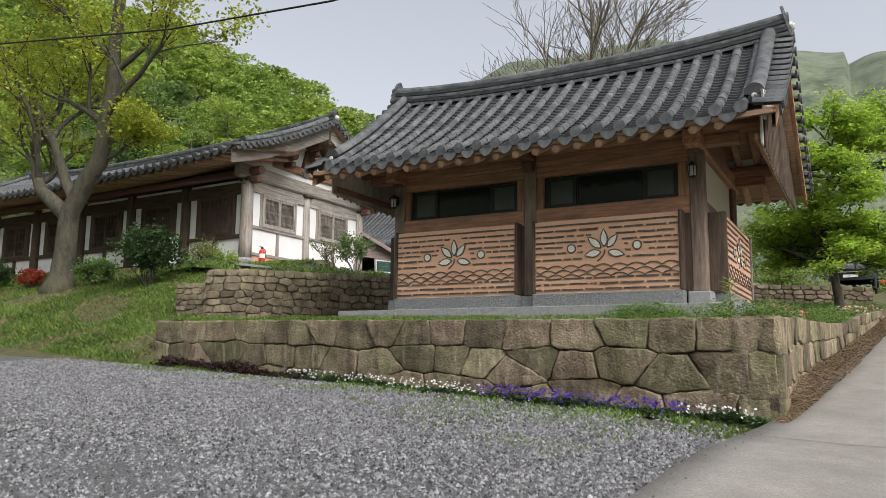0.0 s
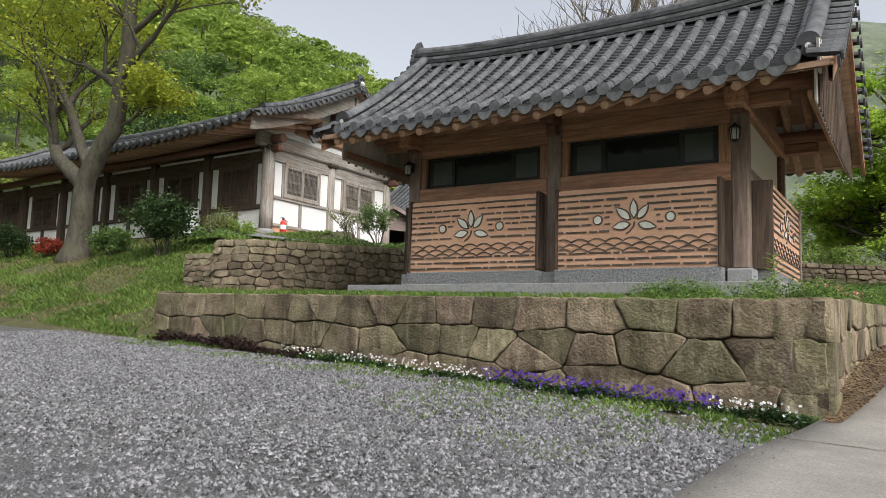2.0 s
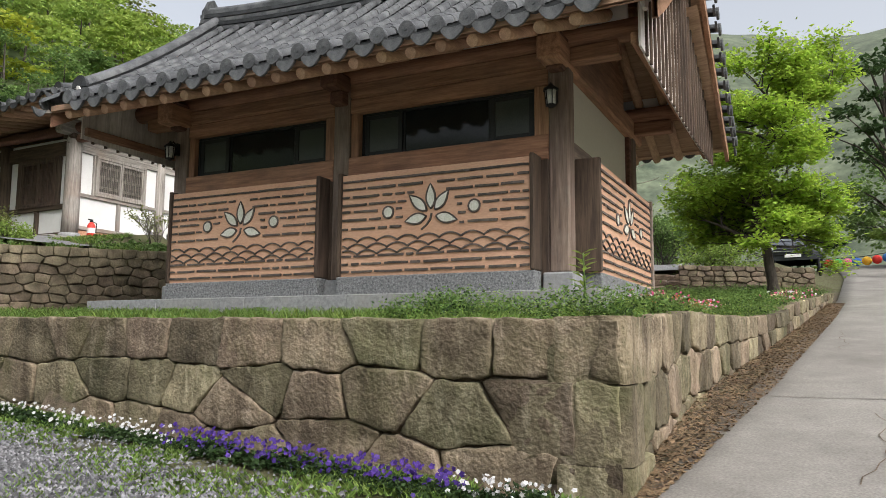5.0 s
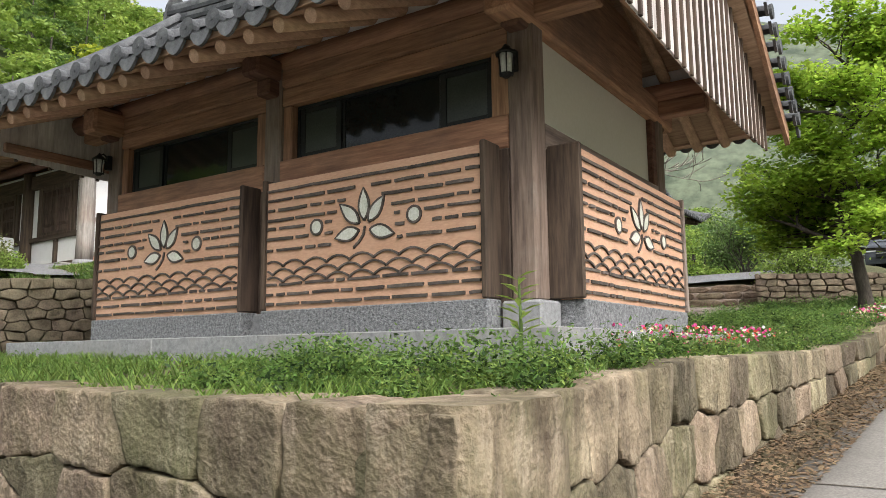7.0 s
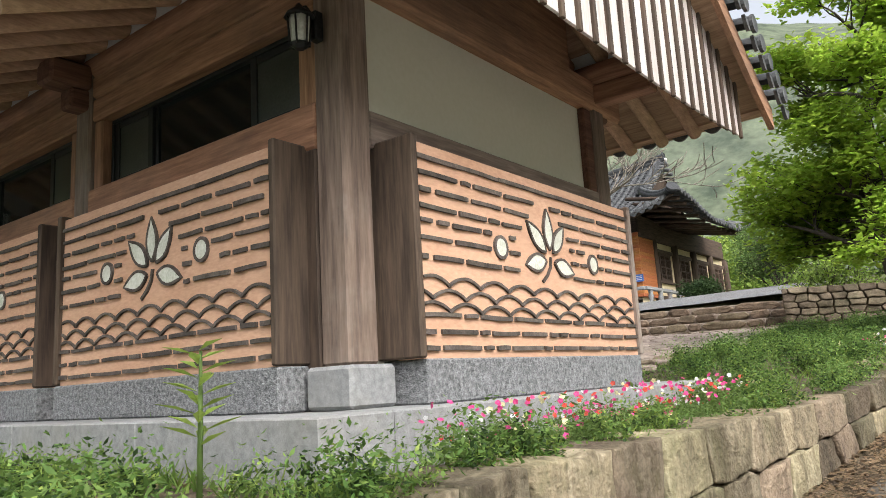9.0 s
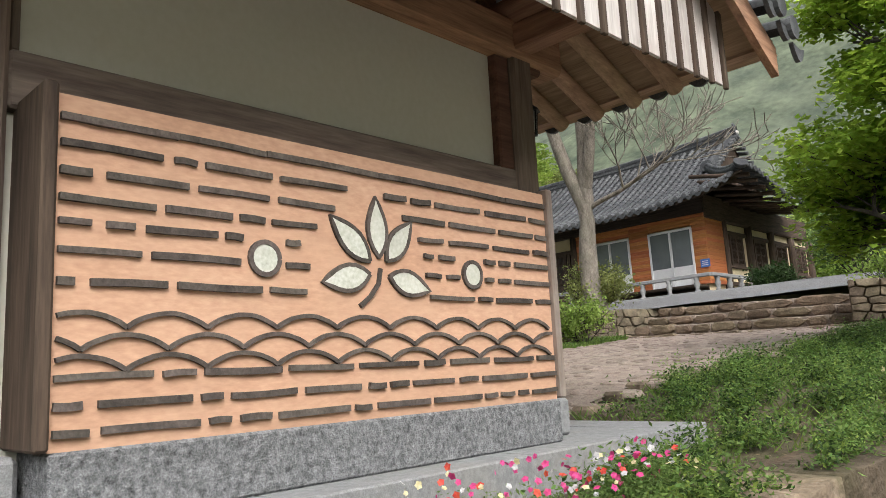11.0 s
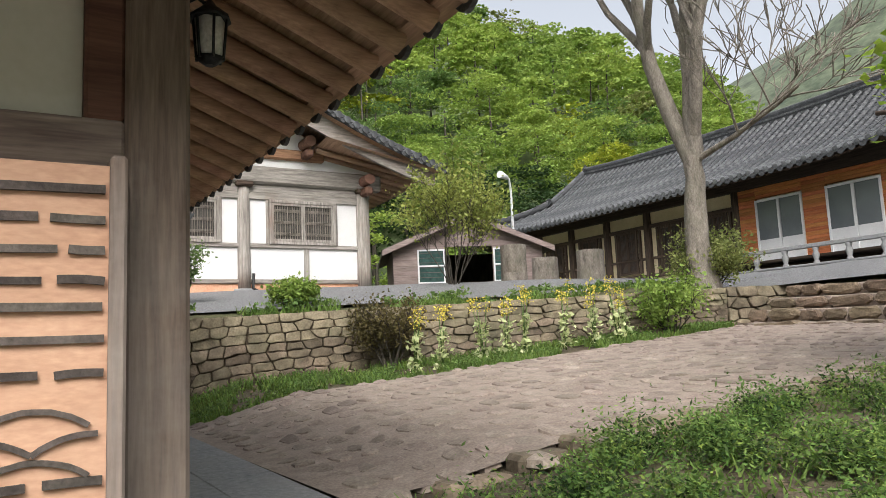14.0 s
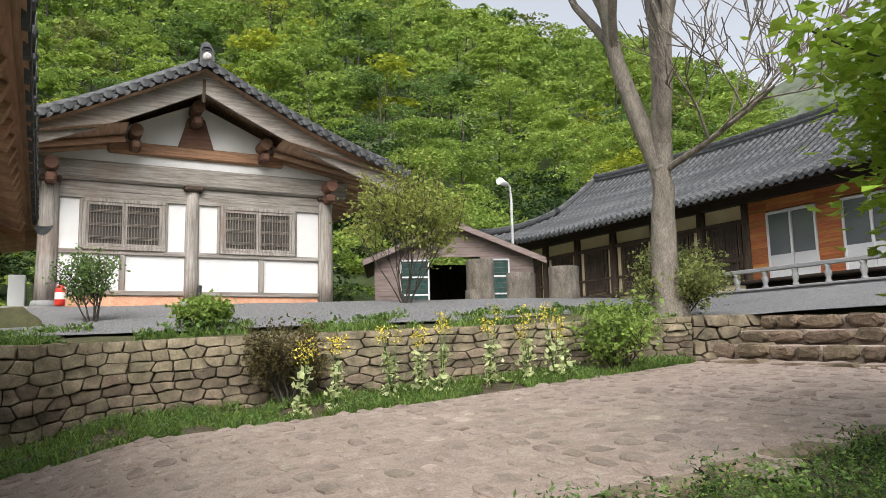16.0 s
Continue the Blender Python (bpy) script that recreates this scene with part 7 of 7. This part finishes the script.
red_paint = stuff_mat("red_enamel", (0.5, 0.03, 0.02), (0.62, 0.05, 0.035), scale=6, rough=0.35, bump=0.0)
black_rubber = stuff_mat("black_rubber", (0.012, 0.012, 0.012), (0.03, 0.03, 0.03), scale=10, rough=0.7, bump=0.1)
paper = stuff_mat("white_label", (0.65, 0.65, 0.62), (0.78, 0.78, 0.75), scale=12, bump=0.0)


def extinguisher(x, y, z):
    t = thing("fire_extinguisher", "red fire extinguisher with white label beside the gable post", "fire extinguisher", at=(x, y, z))
    part("cylinder", Shape().tube([(0, 0, 0), (0, 0, 0.03), (0, 0, 0.3), (0, 0, 0.36), (0, 0, 0.4)], [0.08, 0.095, 0.095, 0.07, 0.03], 16), red_paint, t)
    part("label", Shape().tube([(0, 0, 0.12), (0, 0, 0.25)], 0.0965, 16, caps=False), paper, t)
    part("valve", Shape().box((-0.025, -0.03, 0.4), (0.025, 0.03, 0.45), 0.006).box((-0.015, -0.1, 0.45), (0.015, 0.04, 0.47), 0.004), iron, t)
    part("hose", Shape().tube([(0, 0.03, 0.42), (0.02, 0.13, 0.38), (0.02, 0.12, 0.15)], 0.012, 6), black_rubber, t)


extinguisher(-15.55, 16.55, 4.44)


def drain_pipe():
    t = thing("drain_hose", "bent black drain hose at the gable wall", "hose", at=(-15.75, 19.15, 4.44))
    part("hose", Shape().tube([(0, 0, 0.45), (0.02, -0.02, 0.12), (0.1, 0.12, 0.02), (0.3, 0.5, 0.02)], 0.035, 8), black_rubber, t)


drain_pipe()


def air_conditioner(x, y, z):
    t = thing("air_conditioner", "white outdoor air-conditioner unit on the stone base", "air conditioner", at=(x, y, z))
    part("case", Shape().box((-0.45, -0.17, 0.05), (0.45, 0.17, 0.85), 0.02), white_pvc, t)
    for r in (0.26, 0.2, 0.14, 0.08):
        part("fan_guard", Shape().tube([(math.cos(a) * r - 0.1, -0.18, 0.45 + math.sin(a) * r) for a in [2 * math.pi * i / 24 for i in range(25)]], 0.008, 5), iron, t)
    for s in (-0.35, 0.35):
        part("foot", Shape().box((s - 0.05, -0.18, 0), (s + 0.05, 0.18, 0.05), 0.006), iron, t)


air_conditioner(-18.9, 15.75, 4.44)

heart = stuff_mat("cut_log_end", (0.3, 0.23, 0.15), (0.5, 0.4, 0.28), scale=6, grain=40, bump=0.4)


def log_seat(x, y, r, h, seed):
    z = ground_z(x, y) - 0.06
    rng = random.Random(seed)
    t = thing("log_seat", "upright cut log used as a seat", "log seat", "logs on the terrace", at=(x, y, z))
    sh = Shape()
    rows = []
    n = 20
    wob = [1 + rng.uniform(-0.06, 0.06) for _ in range(n)]
    for q, g in ((0, 1.06), (0.3, 1.0), (0.7, 0.98), (0.97, 1.0), (1.0, 0.96)):
        rows.append([(math.cos(2 * math.pi * i / n) * r * g * wob[i % n], math.sin(2 * math.pi * i / n) * r * g * wob[i % n], h * q) for i in range(n + 1)])
    sh.sheet(rows)
    part("log", sh, bark, t)
    top = [(p[0], p[1], p[2] + 0.001) for p in rows[-1][:-1]]
    part("cut_face", Shape().add(top, [tuple(range(n))]), heart, t, "pale sawn end")


log_seat(-13.0, 24.3, 0.3, 0.95, 1)
log_seat(-14.0, 26.0, 0.34, 0.78, 2)
log_seat(-12.0, 25.7, 0.31, 0.72, 3)
log_seat(-12.75, 24.0, 0.2, 0.3, 4)


def build_shed():
    t = thing("shed", "brown boarded shed with a dark open doorway and wire doors", "shed", at=(-20.0, 27.6, 4.5))
    t.rotation_euler = (0, 0, radians(66))
    x0, x1, y0, y1, z0, ze, zr = -2.5, 2.5, 0.0, 4.5, 0.0, 1.75, 2.8
    xc = (x0 + x1) / 2
    dx0, dx1, dz = -0.8, 0.8, 1.72
    z = z0
    while z < zr - 0.12:
        half = (x1 - x0) / 2 if z < ze else (x1 - x0) / 2 * (zr - z) / (zr - ze)
        spans = [(xc - half, xc + half)] if z >= dz else [(xc - half, dx0), (dx1, xc + half)]
        for a, b in spans:
            if b - a > 0.1:
                part("cladding_board", Shape().box((a, y0, z), (b, y0 + 0.03, z + 0.148), 0.006), shed_board, t)
        part("cladding_board", Shape().box((x1 - 0.03, y0 + 0.03, z), (x1, y1, z + 0.148), 0.006), shed_board, t) if z < ze - 0.1 else None
        z += 0.15
    part("side_wall", Shape().box((x0, y0 + 0.03, z0), (x0 + 0.03, y1, ze), 0.005), shed_board, t)
    part("back_wall", Shape().box((x0, y1, z0), (x1, y1 + 0.05, ze + 0.3), 0.005), bark_dark, t)
    for s in (-1, 1):
        e = x0 - 0.35 if s < 0 else x1 + 0.35
        zz = ze - 0.14
        m = [(xc, y0 - 0.3, zr), (e, y0 - 0.3, zz), (e, y1 + 0.3, zz), (xc, y1 + 0.3, zr)]
        sh = Shape().add(m + [(p[0], p[1], p[2] + 0.12) for p in m], [(0, 1, 2, 3), (7, 6, 5, 4), (0, 4, 5, 1), (1, 5, 6, 2), (2, 6, 7, 3), (3, 7, 4, 0)])
        part("roof_slope", sh, shed_roof, t)
        part("fascia", Shape().add([(xc, y0 - 0.33, zr + 0.1), (xc, y0 - 0.33, zr - 0.08), (e, y0 - 0.33, zz - 0.08), (e, y0 - 0.33, zz + 0.1), (xc, y0 - 0.29, zr + 0.1), (xc, y0 - 0.29, zr - 0.08), (e, y0 - 0.29, zz - 0.08), (e, y0 - 0.29, zz + 0.1)],
                                    [(0, 1, 2, 3), (7, 6, 5, 4), (0, 3, 7, 4), (1, 5, 6, 2), (3, 2, 6, 7)]), shed_board, t)
    for a in (-1.7, 0.82):
        d = part("door", Shape().box((a, y0 - 0.1, z0 + 0.03), (a + 0.05, y0 - 0.05, dz), 0.004).box((a + 0.85, y0 - 0.1, z0 + 0.03), (a + 0.9, y0 - 0.05, dz), 0.004)
                 .box((a + 0.05, y0 - 0.1, dz - 0.05), (a + 0.85, y0 - 0.05, dz), 0.004).box((a + 0.05, y0 - 0.1, z0 + 0.6), (a + 0.85, y0 - 0.05, z0 + 0.65), 0.004).box((a + 0.05, y0 - 0.1, z0 + 1.15), (a + 0.85, y0 - 0.05, z0 + 1.2), 0.004), white_pvc, t, "white framed wire door")
        part("mesh_sheet", Shape().box((a + 0.05, y0 - 0.085, z0 + 0.05), (a + 0.85, y0 - 0.075, dz - 0.05), 0.001), green_mesh, d)
        for i in range(10):
            zz = z0 + 0.15 + i * 0.16
            part("bar", Shape().box((a + 0.05, y0 - 0.095, zz), (a + 0.85, y0 - 0.087, zz + 0.02), 0.002), shed_roof, d)


shed_board = wood("shed_cladding", (0.16, 0.12, 0.11), (0.3, 0.24, 0.22), 0, rnd=0.1)
shed_roof = stuff_mat("dark_sheet_roof", (0.05, 0.045, 0.042), (0.12, 0.11, 0.1), scale=4, rough=0.7)
green_mesh = stuff_mat("dark_green_mesh", (0.015, 0.04, 0.035), (0.04, 0.09, 0.08), scale=8, bump=0.0)
build_shed()


def street_lamp(x, y, h):
    z = ground_z(x, y)
    t = thing("street_lamp", "grey pole lamp with a curved head behind the shed", "street lamp", at=(x, y, z))
    part("pole", Shape().tube([(0, 0, 0), (0, 0, h * 0.9), (0.05, -0.1, h), (0.2, -0.4, h + 0.05)], [0.07, 0.05, 0.045, 0.04], 8), white_pvc, t)
    part("lamp_head", Shape().tube([(0.1, -0.25, h + 0.03), (0.3, -0.75, h + 0.1)], [0.1, 0.16], 8), white_pvc, t)


street_lamp(-24.8, 33.0, 5.4)

car_paint = stuff_mat("dark_grey_car_paint", (0.03, 0.034, 0.04), (0.045, 0.05, 0.058), scale=3, rough=0.25, bump=0.0, spec=0.6)
chrome = stuff_mat("bright_trim", (0.6, 0.6, 0.61), (0.7, 0.7, 0.71), scale=5, rough=0.2, bump=0.0, metal=0.9)
lamp_glass = stuff_mat("headlight_glass", (0.5, 0.52, 0.55), (0.68, 0.7, 0.72), scale=5, rough=0.1, bump=0.0)


def car(x, y, yaw):
    """A parked estate car; its nose points along -y before the turn."""
    z = road_z(x, y) + 0.06
    t = thing("car", "dark grey parked car facing down the lane", "car", at=(x, y, z))
    t.rotation_euler = (radians(3), 0, yaw)
    prof = [(-2.25, 0.32), (-2.28, 0.62), (-2.2, 0.8), (-1.9, 0.93), (-1.05, 1.05), (-0.35, 1.5), (0.2, 1.62), (1.3, 1.6), (2.0, 1.35), (2.25, 1.0), (2.28, 0.5), (2.2, 0.3)]
    rows = []
    for u, k in ((-1.0, 0.9), (-0.97, 0.97), (-0.8, 1.0), (0.8, 1.0), (0.97, 0.97), (1.0, 0.9)):
        row = []
        for yy, zz in prof:
            w = 0.93 if zz < 1.0 else lerp(0.92, 0.66, smooth(1.0, 1.62, zz))
            row.append((u * w, yy * (1 if abs(u) < 0.9 else 0.985), 0.3 + (zz - 0.3) * k))
        rows.append(row)
    sh = Shape().sheet(rows)
    for row, f in ((rows[0], 1), (rows[-1], -1)):
        sh.add(row, [tuple(range(len(row)))[::f]])
    part("body", sh, car_paint, t)
    part("windscreen", Shape().add([(-0.72, -1.0, 1.1), (0.72, -1.0, 1.1), (0.58, -0.4, 1.49), (-0.58, -0.4, 1.49)], [(0, 1, 2, 3)]), grey_glass, t)
    part("grille", Shape().box((-0.62, -2.31, 0.5), (0.62, -2.26, 0.74), 0.02), black_frame, t)
    part("grille_trim", Shape().box((-0.62, -2.325, 0.62), (0.62, -2.3, 0.65), 0.005), chrome, t)
    part("number_plate", Shape().box((-0.26, -2.335, 0.42), (0.26, -2.315, 0.53), 0.004), paper, t)
    for s in (-1, 1):
        part("headlight", Shape().box((s * 0.74 - 0.15, -2.27, 0.68), (s * 0.74 + 0.15, -2.1, 0.8), 0.03), lamp_glass, t)
        part("wing_mirror", Shape().box((s * 1.0 - 0.1, -0.85, 1.02), (s * 1.0 + 0.1, -0.72, 1.14), 0.03), car_paint, t)
        for yy in (-1.4, 1.4):
            w = part("wheel", Shape().tube([(s * 0.72, yy, 0.32), (s * 0.93, yy, 0.32)], 0.32, 20), black_rubber, t)
            part("rim", Shape().tube([(s * 0.9, yy, 0.32), (s * 0.945, yy, 0.32)], 0.2, 12), chrome, w)


car(-0.45, 35.0, 0.0)

LANTERN_COLOURS = ((0.7, 0.06, 0.05), (0.1, 0.5, 0.12), (0.75, 0.12, 0.35), (0.08, 0.2, 0.6), (0.75, 0.45, 0.05), (0.7, 0.06, 0.05), (0.08, 0.25, 0.6), (0.75, 0.12, 0.35), (0.6, 0.5, 0.1))
lantern_mats = [stuff_mat("paper_lantern", tuple(v * 0.8 for v in c), c, scale=9, bump=0.0, trans=0.35) for c in LANTERN_COLOURS]
cord = thing("lantern_string", "string of coloured paper lanterns above the lane side", "lantern string")
cord_pts = [Vector((lerp(0.35, 4.5, i / 16), lerp(31.5, 28.0, i / 16), lerp(4.62, 5.3, i / 16) - 0.35 * math.sin(math.pi * i / 16))) for i in range(17)]
part("cord", Shape().tube(cord_pts, 0.012, 5), black_rubber, cord)
for i in range(15):
    p = cord_pts[i + 1]
    part("paper_lantern", Shape().tube([p + Vector((0, 0, dz)) for dz in (-0.02, -0.06, -0.15, -0.24, -0.28)], [0.04, 0.11, 0.145, 0.11, 0.04], 12), lantern_mats[i % 9], cord)
part("end_post", Shape().tube([(4.5, 28.0, road_z(4.5, 28) - 0.3), (4.5, 28.0, 5.35)], 0.04, 8), iron, cord)
part("end_post", Shape().tube([(0.35, 31.5, road_z(0.35, 31.5) - 0.3), (0.35, 31.5, 4.66)], 0.04, 8), iron, cord)

cable = thing("overhead_cable", "black overhead cable sagging above the forecourt", "cable")
part("wire", Shape().tube([(-34, 7, 10.9), (-20, 7, 8.2), (-12.91, 7, 7.0), (-8.55, 7, 6.29), (-5.6, 7, 6.0), (0, 7, 5.85), (8, 7, 6.2)], 0.013, 6), black_rubber, cable)


def blue_sign():
    t = thing("wall_sign", "small blue plate on the cedar wall", "sign", at=(-11.3, 37.32, 6.25))
    part("plate", Shape().box((-0.18, -0.02, -0.15), (0.18, 0.01, 0.15), 0.01), stuff_mat("blue_plate", (0.05, 0.12, 0.4), (0.08, 0.18, 0.5), bump=0.0), t)
    for k in range(3):
        part("text_bar", Shape().box((-0.12, -0.025, 0.06 - k * 0.07), (0.12, -0.021, 0.08 - k * 0.07), 0.001), paper, t)


blue_sign()


# loose stones of the forecourt
def build_pebbles():
    rng = np.random.default_rng(123)
    n = 100000
    y = 1.5 + 6.9 * rng.uniform(size=n) ** 0.8
    x = -12.5 + 11.6 * rng.uniform(size=n)
    keep = (y < 8.3 - 0.9 * np.clip((x + 6) / 5, 0, 1) + 0.3 * rng.normal(size=n)) & (x < -1.25 + 0.25 * rng.normal(size=n))
    keep &= y > 2.4
    x, y = x[keep], y[keep]
    n = len(x)
    z = 0.29 - 0.055 * x + 0.065 * y + 0.04
    s = rng.uniform(0.006, 0.019, size=n) * (0.8 + 0.5 * rng.uniform(size=n))
    base = np.array([(1, 0, 0), (0, 1, 0), (-1, 0, 0), (0, -1, 0), (0, 0, 1.0)])
    ang = rng.uniform(0, 2 * math.pi, size=n)
    ca, sa = np.cos(ang), np.sin(ang)
    sx, sy, sz = s * rng.uniform(0.7, 1.5, size=n), s * rng.uniform(0.6, 1.1, size=n), s * rng.uniform(0.5, 1.1, size=n)
    v = np.zeros((n, 5, 3))
    for i, b in enumerate(base):
        jx = b[0] * sx * rng.uniform(0.75, 1.25, size=n) + (rng.normal(size=n) * 0.25 * s if i == 4 else 0)
        jy = b[1] * sy * rng.uniform(0.75, 1.25, size=n) + (rng.normal(size=n) * 0.25 * s if i == 4 else 0)
        v[:, i, 0] = x + jx * ca - jy * sa
        v[:, i, 1] = y + jx * sa + jy * ca
        v[:, i, 2] = z + b[2] * sz - (0.004 if i < 4 else 0)
    me = bpy.data.meshes.new("loose_gravel")
    me.vertices.add(n * 5)
    me.vertices.foreach_set("co", v.astype(np.float32).ravel())
    tri = np.array([(0, 1, 4), (1, 2, 4), (2, 3, 4), (3, 0, 4)])
    idx = (np.arange(n)[:, None, None] * 5 + tri[None]).reshape(-1)
    me.loops.add(len(idx))
    me.loops.foreach_set("vertex_index", idx.astype(np.int32))
    me.polygons.add(len(idx) // 3)
    me.polygons.foreach_set("loop_start", np.arange(0, len(idx), 3, dtype=np.int32))
    me.materials.append(pebble)
    me.update(calc_edges=True)
    tagged(new("loose_gravel", me), "loose crushed stones on the forecourt", "gravel", kind="stuff")


pebble = stuff_mat("crushed_stone", (0.05, 0.05, 0.054), (0.22, 0.22, 0.23), scale=20, grain=90, bump=0.3, island=0.75)
build_pebbles()
